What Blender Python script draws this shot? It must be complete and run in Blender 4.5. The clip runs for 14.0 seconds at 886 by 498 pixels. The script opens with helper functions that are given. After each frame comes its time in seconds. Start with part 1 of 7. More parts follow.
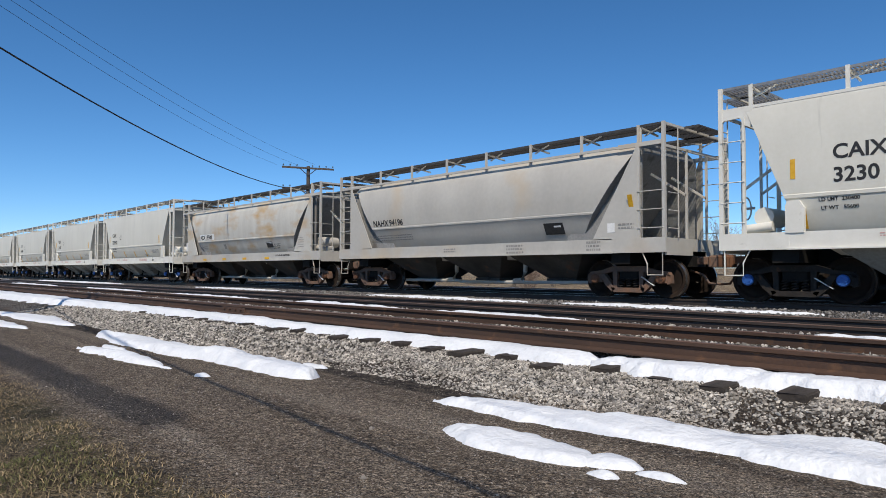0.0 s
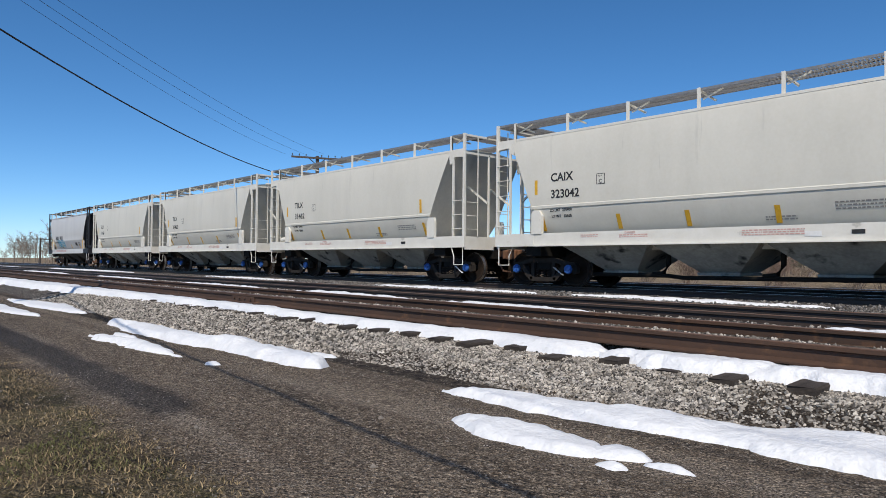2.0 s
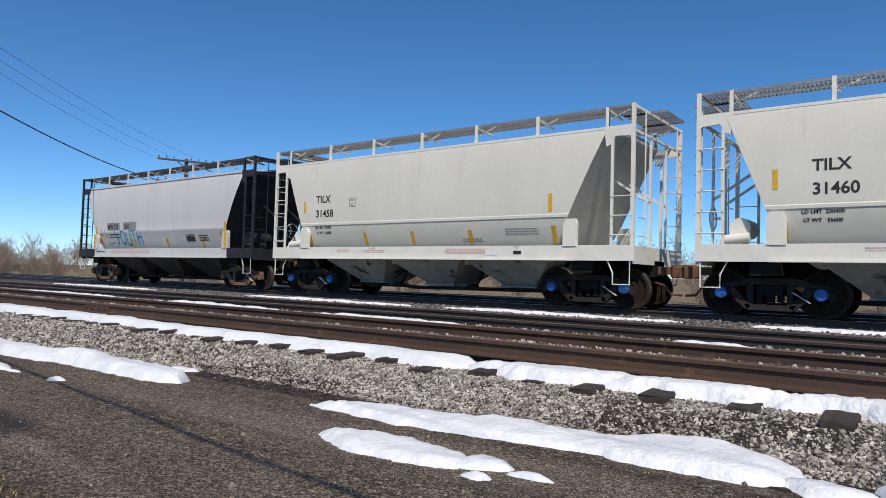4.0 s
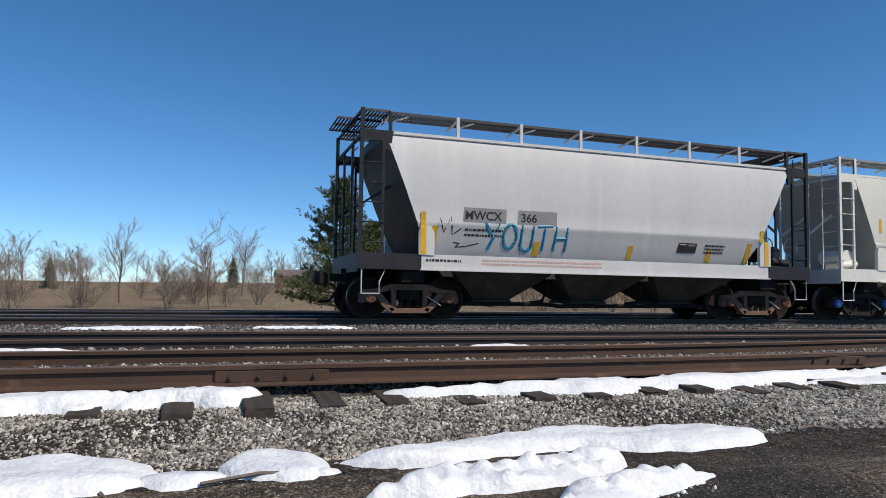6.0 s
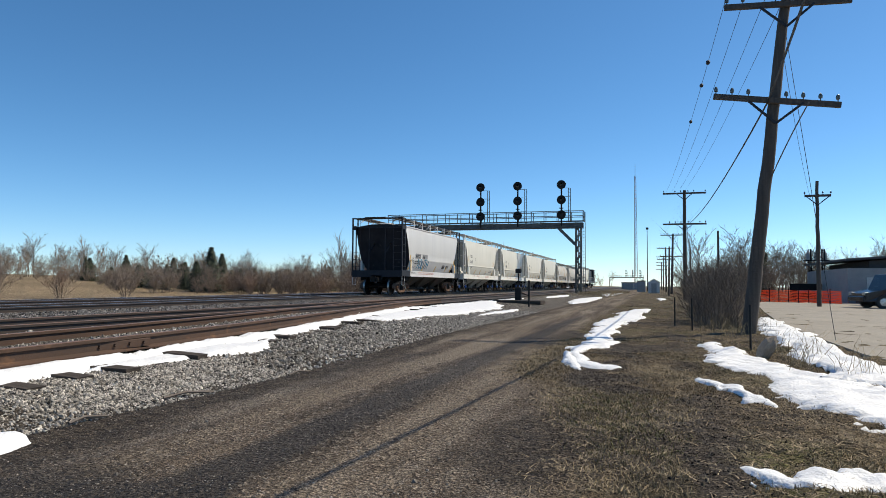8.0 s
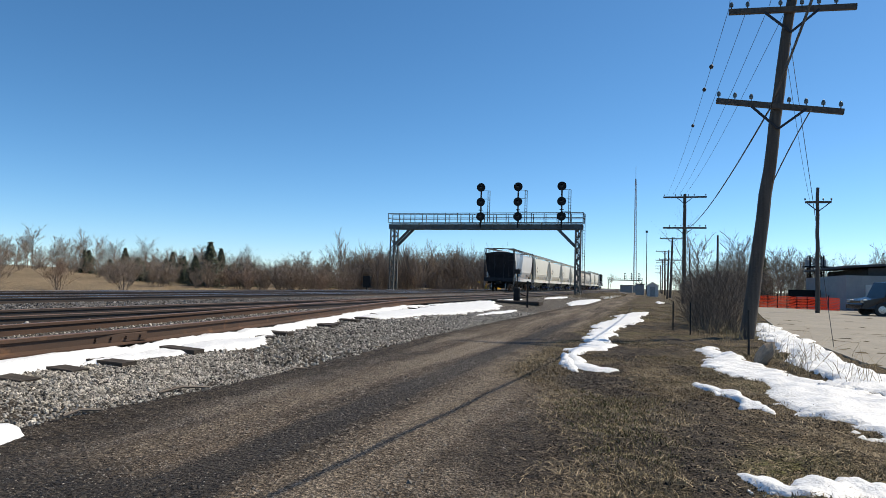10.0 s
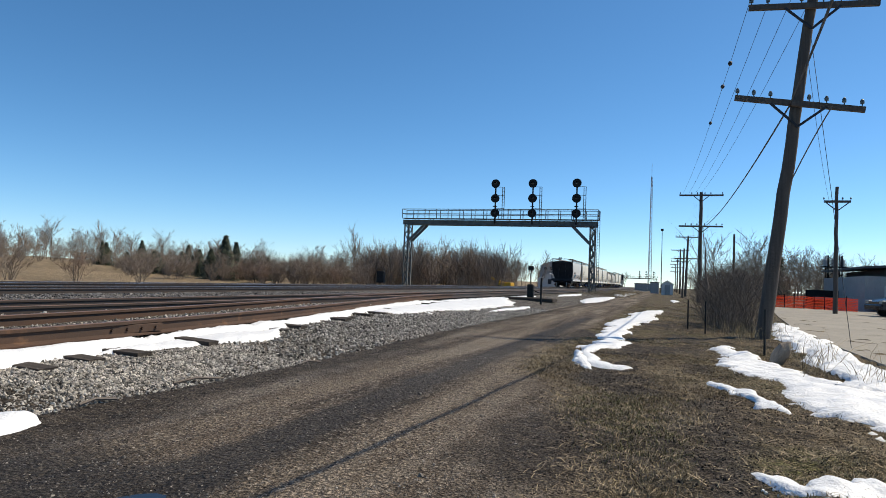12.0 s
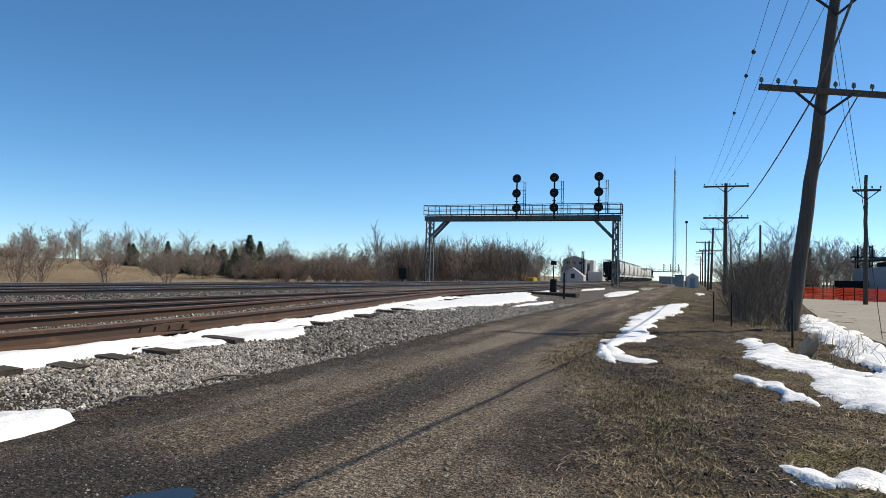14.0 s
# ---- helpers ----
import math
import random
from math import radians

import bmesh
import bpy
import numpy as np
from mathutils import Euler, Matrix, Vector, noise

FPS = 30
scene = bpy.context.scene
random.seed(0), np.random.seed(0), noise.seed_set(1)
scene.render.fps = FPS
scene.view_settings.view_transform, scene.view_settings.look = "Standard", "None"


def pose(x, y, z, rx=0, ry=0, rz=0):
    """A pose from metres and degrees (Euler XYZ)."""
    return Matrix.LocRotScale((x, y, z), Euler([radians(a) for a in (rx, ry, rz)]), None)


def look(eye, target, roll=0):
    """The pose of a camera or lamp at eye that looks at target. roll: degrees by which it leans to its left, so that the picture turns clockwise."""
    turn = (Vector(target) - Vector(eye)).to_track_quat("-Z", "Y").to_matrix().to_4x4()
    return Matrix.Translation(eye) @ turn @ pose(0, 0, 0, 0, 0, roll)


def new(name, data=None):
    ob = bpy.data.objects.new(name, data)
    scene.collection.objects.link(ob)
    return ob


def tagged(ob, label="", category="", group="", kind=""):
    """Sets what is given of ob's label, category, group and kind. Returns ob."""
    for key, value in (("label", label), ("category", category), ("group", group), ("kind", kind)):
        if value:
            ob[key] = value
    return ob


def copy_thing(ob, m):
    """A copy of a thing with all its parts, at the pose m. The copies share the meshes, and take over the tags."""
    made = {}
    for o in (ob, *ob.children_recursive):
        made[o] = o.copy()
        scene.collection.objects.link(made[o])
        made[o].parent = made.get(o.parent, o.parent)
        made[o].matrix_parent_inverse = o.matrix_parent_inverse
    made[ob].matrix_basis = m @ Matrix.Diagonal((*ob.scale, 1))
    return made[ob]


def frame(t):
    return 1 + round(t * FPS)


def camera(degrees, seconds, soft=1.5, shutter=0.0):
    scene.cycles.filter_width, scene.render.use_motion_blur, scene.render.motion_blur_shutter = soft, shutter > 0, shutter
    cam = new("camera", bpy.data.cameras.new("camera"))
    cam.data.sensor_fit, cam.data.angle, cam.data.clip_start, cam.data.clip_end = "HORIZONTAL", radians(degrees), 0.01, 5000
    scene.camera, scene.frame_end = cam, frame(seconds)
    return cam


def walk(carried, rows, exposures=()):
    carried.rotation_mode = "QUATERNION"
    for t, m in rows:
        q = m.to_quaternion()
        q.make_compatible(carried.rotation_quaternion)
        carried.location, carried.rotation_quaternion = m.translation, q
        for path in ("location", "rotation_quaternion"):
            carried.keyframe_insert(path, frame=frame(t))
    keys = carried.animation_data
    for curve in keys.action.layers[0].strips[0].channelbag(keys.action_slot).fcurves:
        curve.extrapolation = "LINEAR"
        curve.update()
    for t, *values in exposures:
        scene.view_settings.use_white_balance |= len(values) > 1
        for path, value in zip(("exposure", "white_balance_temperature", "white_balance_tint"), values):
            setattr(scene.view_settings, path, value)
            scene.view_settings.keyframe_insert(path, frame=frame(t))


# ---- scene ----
cam = camera(66.85, 14.0, soft=0.7)
PATH = [
    (0.0, pose(-0.004, 0.002, 1.247, 91.93, -0.11, 46.97)),
    (0.5, pose(-0.008, -0.004, 1.248, 91.55, -0.35, 47.17)),
    (1.0, pose(-0.009, -0.001, 1.248, 91.29, -0.42, 47.30)),
    (1.5, pose(-0.010, 0.004, 1.246, 91.15, -0.38, 47.61)),
    (2.0, pose(-0.008, -0.010, 1.249, 91.12, -0.48, 47.67)),
    (2.5, pose(-0.004, -0.004, 1.250, 91.32, -0.29, 47.57)),
    (3.0, pose(-0.003, -0.017, 1.253, 91.44, -0.54, 47.10)),
    (3.5, pose(0.005, -0.028, 1.257, 91.75, -0.90, 44.69)),
    (4.0, pose(0.006, 0.017, 1.247, 92.36, -1.55, 37.15)),
    (4.2, pose(0.036, 0.036, 1.261, 92.55, -1.57, 33.83)),
    (6.3, pose(-0.371, 0.072, 1.234, 93.84, -1.23, -30.92)),
    (6.5, pose(-0.291, 0.078, 1.242, 92.59, -1.93, -40.06)),
    (7.0, pose(-0.048, 0.104, 1.210, 91.92, -0.68, -59.00)),
    (7.5, pose(0.056, 0.064, 1.227, 92.59, 0.45, -68.34)),
    (8.0, pose(0.043, 0.146, 1.241, 93.01, -0.44, -72.72)),
    (8.2, pose(0.010, 0.143, 1.245, 93.23, -1.24, -73.10)),
    (10.5, pose(0.077, 0.156, 1.244, 92.90, -1.69, -72.67)),
    (11.0, pose(0.078, 0.154, 1.237, 92.99, -2.01, -72.28)),
    (11.5, pose(0.082, 0.160, 1.237, 92.87, -2.31, -72.05)),
    (12.0, pose(0.076, 0.157, 1.233, 92.56, -2.24, -71.68)),
    (12.5, pose(0.070, 0.160, 1.230, 92.45, -2.49, -71.03)),
    (13.0, pose(0.067, 0.158, 1.233, 92.45, -2.19, -70.41)),
    (13.5, pose(0.068, 0.159, 1.230, 92.34, -1.88, -70.15)),
    (14.0, pose(0.060, 0.149, 1.228, 92.17, -1.43, -69.77)),
]
walk(cam, PATH, [(0.0, 0.0, 6500, 10), (4.2, 0.0, 6500, 10), (6.5, 0.05, 6650, 9), (8.0, 0.32, 7150, 7), (14.0, 0.32, 7150, 7)])

# ---- light ----
SUN_EL, SUN_AZ = radians(48), math.atan2(0.63, -0.78)
world = bpy.data.worlds.new("sky")
scene.world = world
world.use_nodes = True
wn = world.node_tree
sky = wn.nodes.new("ShaderNodeTexSky")
sky.sky_type, sky.sun_disc = "NISHITA", False
sky.sun_elevation, sky.sun_rotation = SUN_EL, SUN_AZ
sky.altitude, sky.air_density, sky.dust_density, sky.ozone_density = 1200, 0.75, 0.4, 6.0
wn.nodes["Background"].inputs["Strength"].default_value = 0.135
vivid = wn.nodes.new("ShaderNodeHueSaturation")
vivid.inputs["Hue"].default_value, vivid.inputs["Saturation"].default_value = 0.4955, 1.15
wn.links.new(sky.outputs["Color"], vivid.inputs["Color"])
wn.links.new(vivid.outputs["Color"], wn.nodes["Background"].inputs["Color"])
sun = new("sun", bpy.data.lights.new("sun", "SUN"))
sun.data.energy, sun.data.angle, sun.data.color = 4.0, radians(0.5), (1.0, 0.90, 0.76)
sun.matrix_world = look((0.63 * 60, -0.78 * 60, 66.7), (0, 0, 0))

# ---- materials ----


def mat(name, c1, c2=None, scale=6.0, rough=0.7, metal=0.0, bump=0.0, bscale=60.0, stretch=(1, 1, 1), spot=None, spot_at=0.62, spot_scale=2.0,
        spot_stretch=(1, 1, 1), island=0.0, grain=0.22, gloss=0.5, spot_soft=0.1):
    """Two colours mixed by fine and coarse noise, with optional stains (spot), relief and a random tone for each piece."""
    m = bpy.data.materials.new(name)
    m.use_nodes = True
    nt = m.node_tree
    n, l = nt.nodes, nt.links
    b = n["Principled BSDF"]
    b.inputs["Roughness"].default_value, b.inputs["Metallic"].default_value = rough, metal
    b.inputs["Specular IOR Level"].default_value = gloss
    c2 = c2 or tuple(v * 0.75 for v in c1)
    tc = n.new("ShaderNodeTexCoord")

    def noise_at(sc, st, detail=5.0):
        mp = n.new("ShaderNodeMapping")
        mp.inputs["Scale"].default_value = st
        l.new(tc.outputs["Object"], mp.inputs["Vector"])
        nz = n.new("ShaderNodeTexNoise")
        nz.inputs["Scale"].default_value, nz.inputs["Detail"].default_value = sc, detail
        l.new(mp.outputs["Vector"], nz.inputs["Vector"])
        return nz.outputs["Fac"]

    def mix(f, a, bb, kind="MIX"):
        x = n.new("ShaderNodeMix")
        x.data_type, x.blend_type = "RGBA", kind
        for v, s in ((f, "Factor"), (a, "A"), (bb, "B")):
            sock = [i for i in x.inputs if i.name == s and i.enabled][0]
            if isinstance(v, (int, float)):
                sock.default_value = v
            elif isinstance(v, tuple):
                sock.default_value = (*v, 1)
            else:
                l.new(v, sock)
        return [o for o in x.outputs if o.enabled][0]

    def ramp(f, lo, hi):
        r = n.new("ShaderNodeMapRange")
        r.inputs["From Min"].default_value, r.inputs["From Max"].default_value = lo, hi
        l.new(f, r.inputs["Value"])
        return r.outputs["Result"]

    col = mix(ramp(noise_at(scale, stretch), 0.3, 0.7), c1, c2)
    fine = ramp(noise_at(scale * 9, (1, 1, 1)), 0.2, 0.8)
    col = mix(grain, col, fine, "OVERLAY")
    if spot:
        col = mix(ramp(noise_at(spot_scale, spot_stretch, 8.0), spot_at, spot_at + spot_soft), col, spot)
    if island:
        g = n.new("ShaderNodeNewGeometry")
        col = mix(island, col, ramp(g.outputs["Random Per Island"], 0, 1), "OVERLAY")
    l.new(col, b.inputs["Base Color"])
    rr = n.new("ShaderNodeMapRange")
    rr.inputs["To Min"].default_value, rr.inputs["To Max"].default_value = max(0.03, rough - 0.12), min(1, rough + 0.12)
    l.new(fine, rr.inputs["Value"])
    l.new(rr.outputs["Result"], b.inputs["Roughness"])
    if bump:
        bp = n.new("ShaderNodeBump")
        bp.inputs["Strength"].default_value, bp.inputs["Distance"].default_value = bump, 0.02
        l.new(noise_at(bscale, (1, 1, 1)), bp.inputs["Height"])
        l.new(bp.outputs["Normal"], b.inputs["Normal"])
    return m


CREAM = mat("cream_paint", (0.69, 0.668, 0.588), (0.63, 0.61, 0.535), 1.6, 0.5, bump=0.02, bscale=1.2, stretch=(1, 1, 0.25), spot=(0.50, 0.485, 0.43), spot_at=0.66, spot_scale=1.3, spot_stretch=(2.5, 1, 0.3), grain=0.06)
WHITE = mat("white_paint", (0.76, 0.74, 0.67), (0.68, 0.66, 0.59), 2.5, 0.5, spot=(0.42, 0.40, 0.35), spot_at=0.68, spot_scale=4, grain=0.06)
GREY = mat("grey_paint", (0.55, 0.54, 0.53), (0.61, 0.60, 0.58), 0.9, 0.45, bump=0.02, bscale=1.2, stretch=(1.5, 1, 0.15), spot=(0.66, 0.66, 0.65), spot_at=0.6, spot_scale=0.6, spot_stretch=(2.5, 1, 0.1), grain=0.06)
# grey paint taken nearly to black: the shade on the end sheets and frames
ENDSHADE = mat("shaded_grey_paint", (0.022, 0.023, 0.028), (0.036, 0.036, 0.041), 2.0, 0.5, spot=(0.06, 0.057, 0.055), spot_at=0.64, spot_scale=3, grain=0.06, gloss=0.15)
OLDGREY = mat("weathered_grey_paint", (0.52, 0.50, 0.45), (0.44, 0.42, 0.38), 1.0, 0.55, bump=0.03, bscale=1.5, stretch=(1, 1, 0.4), spot=(0.50, 0.37, 0.22), spot_at=0.53, spot_scale=0.55, grain=0.06, spot_soft=0.3)
RUSTED = mat("rust_streaked_paint", (0.58, 0.565, 0.51), (0.48, 0.46, 0.41), 1.2, 0.6, bump=0.03, bscale=1.5, stretch=(2, 1, 0.3), spot=(0.48, 0.31, 0.13), spot_at=0.5, spot_scale=0.95, spot_stretch=(1, 1, 2.2), grain=0.06, spot_soft=0.26)
# cream darkened for the shade on the sloping ends, with streaky stains
SHADECREAM = mat("shaded_grimy_cream", (0.50, 0.485, 0.43), (0.42, 0.405, 0.36), 1.6, 0.6, spot=(0.28, 0.27, 0.24), spot_at=0.55, spot_scale=1.4, spot_stretch=(1, 1, 0.4), grain=0.08, spot_soft=0.25)
# old grey paint darkened for the shade on the ends
SHADEGREY = mat("shaded_grey_end", (0.22, 0.22, 0.215), (0.28, 0.275, 0.265), 2.0, 0.6, spot=(0.15, 0.14, 0.13), spot_at=0.6, spot_scale=2)
BLACK = mat("black_underframe", (0.010, 0.0095, 0.009), (0.02, 0.018, 0.016), 3.0, 0.75, bump=0.15, bscale=40, gloss=0.15)
HOPPER = mat("grimy_hopper_paint", (0.40, 0.39, 0.345), (0.27, 0.262, 0.235), 1.5, 0.7, spot=(0.05, 0.048, 0.045), spot_at=0.58, spot_scale=2, gloss=0.15)
DARKHOPPER = mat("sooty_hopper_paint", (0.085, 0.075, 0.065), (0.045, 0.04, 0.035), 1.5, 0.75, spot=(0.12, 0.075, 0.05), spot_at=0.6, spot_scale=2, gloss=0.15)
CAST = mat("cast_steel", (0.022, 0.020, 0.019), (0.04, 0.034, 0.029), 5.0, 0.8, 0.0, bump=0.25, bscale=45, spot=(0.10, 0.055, 0.033), spot_at=0.62, spot_scale=5, gloss=0.15)
RUSTCAST = mat("rusty_cast_steel", (0.22, 0.125, 0.080), (0.13, 0.10, 0.085), 5.0, 0.8, 0.1, bump=0.3, bscale=45, gloss=0.15)
WHEEL = mat("wheel_steel", (0.016, 0.012, 0.010), (0.035, 0.023, 0.016), 3.0, 0.85, 0.0, spot=(0.13, 0.062, 0.028), spot_at=0.62, spot_scale=2.2, gloss=0.15)
TREAD = mat("polished_tread", (0.45, 0.43, 0.41), (0.35, 0.33, 0.31), 8, 0.3, 0.9)
BLUE = mat("blue_bearing_paint", (0.03, 0.13, 0.45), (0.02, 0.09, 0.32), 8, 0.5)
BROWN = mat("rust_brown_steel", (0.18, 0.075, 0.035), (0.11, 0.06, 0.035), 9, 0.8, 0.1, bump=0.3)
GRATE = mat("galvanised_grating", (0.34, 0.34, 0.34), (0.25, 0.25, 0.25), 9, 0.5, 0.5)
DGRATE = mat("dark_grating", (0.06, 0.06, 0.062), (0.10, 0.095, 0.09), 9, 0.6, 0.3, gloss=0.15)
YELLOW = mat("yellow_reflector", (0.72, 0.42, 0.03), (0.62, 0.34, 0.02), 12, 0.45)
INK = mat("black_lettering", (0.015, 0.015, 0.016), (0.03, 0.03, 0.03), 10, 0.6)
REDINK = mat("red_lettering", (0.60, 0.36, 0.31), (0.55, 0.33, 0.29), 10, 0.6)
FADEINK = mat("faded_lettering", (0.22, 0.21, 0.20), (0.30, 0.29, 0.27), 10, 0.6)
DECAL = mat("white_decal", (0.78, 0.78, 0.76), (0.70, 0.70, 0.68), 10, 0.5)
PATCHGREY = mat("grey_paint_patch", (0.24, 0.24, 0.245), (0.29, 0.29, 0.29), 4, 0.6)
TEAL = mat("teal_spray_paint", (0.02, 0.20, 0.33), (0.03, 0.27, 0.40), 6, 0.5)
RAILRUST = mat("rusty_rail", (0.095, 0.052, 0.034), (0.06, 0.038, 0.028), 4, 0.8, 0.3, bump=0.2, bscale=50, stretch=(0.2, 1, 1), spot=(0.15, 0.08, 0.045), spot_at=0.62, spot_scale=5)
RAILDARK = mat("dark_worn_rail", (0.045, 0.036, 0.032), (0.07, 0.05, 0.04), 4, 0.6, 0.4, stretch=(0.2, 1, 1))
RAILTOP = mat("bright_rail_head", (0.50, 0.49, 0.48), (0.40, 0.39, 0.38), 6, 0.28, 0.9, stretch=(0.1, 1, 1))
RAILTOPRUST = mat("brown_rail_head", (0.15, 0.085, 0.055), (0.20, 0.12, 0.08), 6, 0.5, 0.4, stretch=(0.1, 1, 1))
TIE = mat("creosoted_timber", (0.040, 0.034, 0.030), (0.075, 0.062, 0.052), 2.5, 0.85, bump=0.5, bscale=30, stretch=(4, 0.4, 4), gloss=0.15)
STONE = mat("ballast_stone", (0.40, 0.37, 0.325), (0.17, 0.152, 0.128), 7, 0.85, bump=0.3, bscale=50, island=0.95)
GRIMESTONE = mat("grimy_ballast_stone", (0.21, 0.195, 0.18), (0.07, 0.064, 0.06), 7, 0.85, bump=0.3, bscale=50, island=0.9)
SNOW = mat("old_snow", (0.77, 0.785, 0.80), (0.71, 0.73, 0.755), 3, 0.6, bump=0.7, bscale=30, spot=(0.58, 0.585, 0.585), spot_at=0.66, spot_scale=6)
WOODPOLE = mat("weathered_pole_timber", (0.060, 0.048, 0.040), (0.10, 0.082, 0.068), 3, 0.9, bump=0.6, bscale=22, stretch=(6, 6, 0.3))
STEELBRIDGE = mat("weathered_gantry_steel", (0.07, 0.078, 0.078), (0.14, 0.15, 0.145), 1.6, 0.65, 0.2, bump=0.15, bscale=20, spot=(0.10, 0.06, 0.04), spot_at=0.62, spot_scale=3)
SIGNALBLACK = mat("signal_black", (0.012, 0.012, 0.013), (0.02, 0.02, 0.02), 5, 0.55, gloss=0.15)
LENS = mat("dark_lens_glass", (0.02, 0.022, 0.025), (0.03, 0.03, 0.03), 5, 0.12)
CABLE = mat("black_cable", (0.012, 0.012, 0.018), (0.02, 0.02, 0.024), 5, 0.6)
GLASSINS = mat("insulator", (0.05, 0.07, 0.075), (0.09, 0.10, 0.10), 5, 0.25)
BARK = mat("grey_brown_bark", (0.115, 0.092, 0.075), (0.17, 0.14, 0.118), 6, 0.9, bump=0.4, bscale=25)
TWIG = mat("bare_twigs", (0.20, 0.155, 0.12), (0.255, 0.205, 0.165), 3, 0.9, island=0.4)
BRUSH = mat("dark_brush_twigs", (0.075, 0.058, 0.046), (0.12, 0.095, 0.076), 3, 0.9, island=0.5)
REDTWIG = mat("reddish_twigs", (0.20, 0.135, 0.10), (0.245, 0.175, 0.135), 3, 0.9, island=0.4)
NEEDLE = mat("pine_needles", (0.07, 0.095, 0.033), (0.12, 0.14, 0.05), 2, 0.75, island=0.7)
DARKNEEDLE = mat("spruce_needles", (0.03, 0.04, 0.024), (0.055, 0.065, 0.035), 2, 0.8, island=0.6)
GRAVEL = mat("lane_gravel", (0.24, 0.215, 0.185), (0.10, 0.088, 0.073), 7, 0.9, bump=0.2, island=0.9)
DRYGRASS = mat("dry_grass", (0.30, 0.23, 0.13), (0.15, 0.11, 0.06), 1.2, 0.9, island=0.7)
GREENGRASS = mat("greening_grass", (0.10, 0.105, 0.036), (0.15, 0.13, 0.06), 1.2, 0.9, island=0.6)
WALLPALE = mat("pale_siding", (0.58, 0.57, 0.55), (0.50, 0.49, 0.47), 2, 0.7)
WALLGREY = mat("grey_siding", (0.26, 0.27, 0.27), (0.32, 0.32, 0.31), 2, 0.7)
WALLBRICK = mat("brown_brick", (0.20, 0.11, 0.08), (0.26, 0.15, 0.11), 6, 0.85, bump=0.2)
ROOF = mat("shingle_roof", (0.13, 0.11, 0.10), (0.18, 0.155, 0.14), 4, 0.9)
DARKROOF = mat("dark_flat_roof", (0.045, 0.05, 0.055), (0.07, 0.07, 0.075), 4, 0.8)
WINDOW = mat("window_glass", (0.03, 0.035, 0.045), (0.04, 0.05, 0.06), 3, 0.1)
ORANGE = mat("orange_mesh", (0.85, 0.19, 0.06), (0.90, 0.27, 0.12), 5, 0.7)
nt = ORANGE.node_tree   # thin plastic lets the light through
thin, both = nt.nodes.new("ShaderNodeBsdfTranslucent"), nt.nodes.new("ShaderNodeMixShader")
thin.inputs["Color"].default_value = (0.90, 0.23, 0.08, 1)
nt.links.new(nt.nodes["Principled BSDF"].outputs[0], both.inputs[1])
nt.links.new(thin.outputs[0], both.inputs[2])
nt.links.new(both.outputs[0], nt.nodes["Material Output"].inputs["Surface"])
CARPAINT = mat("dark_car_paint", (0.012, 0.013, 0.02), (0.016, 0.017, 0.024), 4, 0.2, 0.2)
RUBBER = mat("rubber", (0.02, 0.02, 0.02), (0.03, 0.03, 0.03), 6, 0.8)
CHROME = mat("bright_rim", (0.5, 0.5, 0.5), (0.4, 0.4, 0.4), 6, 0.3, 0.9)
ASPHALT = mat("pale_worn_asphalt", (0.29, 0.265, 0.22), (0.235, 0.215, 0.18), 0.5, 0.85, bump=0.25, bscale=90, spot=(0.10, 0.098, 0.095), spot_at=0.64, spot_scale=0.35)
YELLOWMACHINE = mat("machine_yellow", (0.62, 0.36, 0.03), (0.5, 0.28, 0.02), 3, 0.5)
LOCO = mat("locomotive_black", (0.014, 0.014, 0.016), (0.028, 0.026, 0.026), 2, 0.5)
MAST = mat("lattice_mast_paint", (0.42, 0.36, 0.36), (0.32, 0.28, 0.28), 0.2, 0.6, 0.2)
WATER = mat("puddle_water", (0.012, 0.014, 0.016), (0.02, 0.02, 0.02), 2, 0.04)
WATER.node_tree.nodes["Principled BSDF"].inputs["IOR"].default_value = 1.33


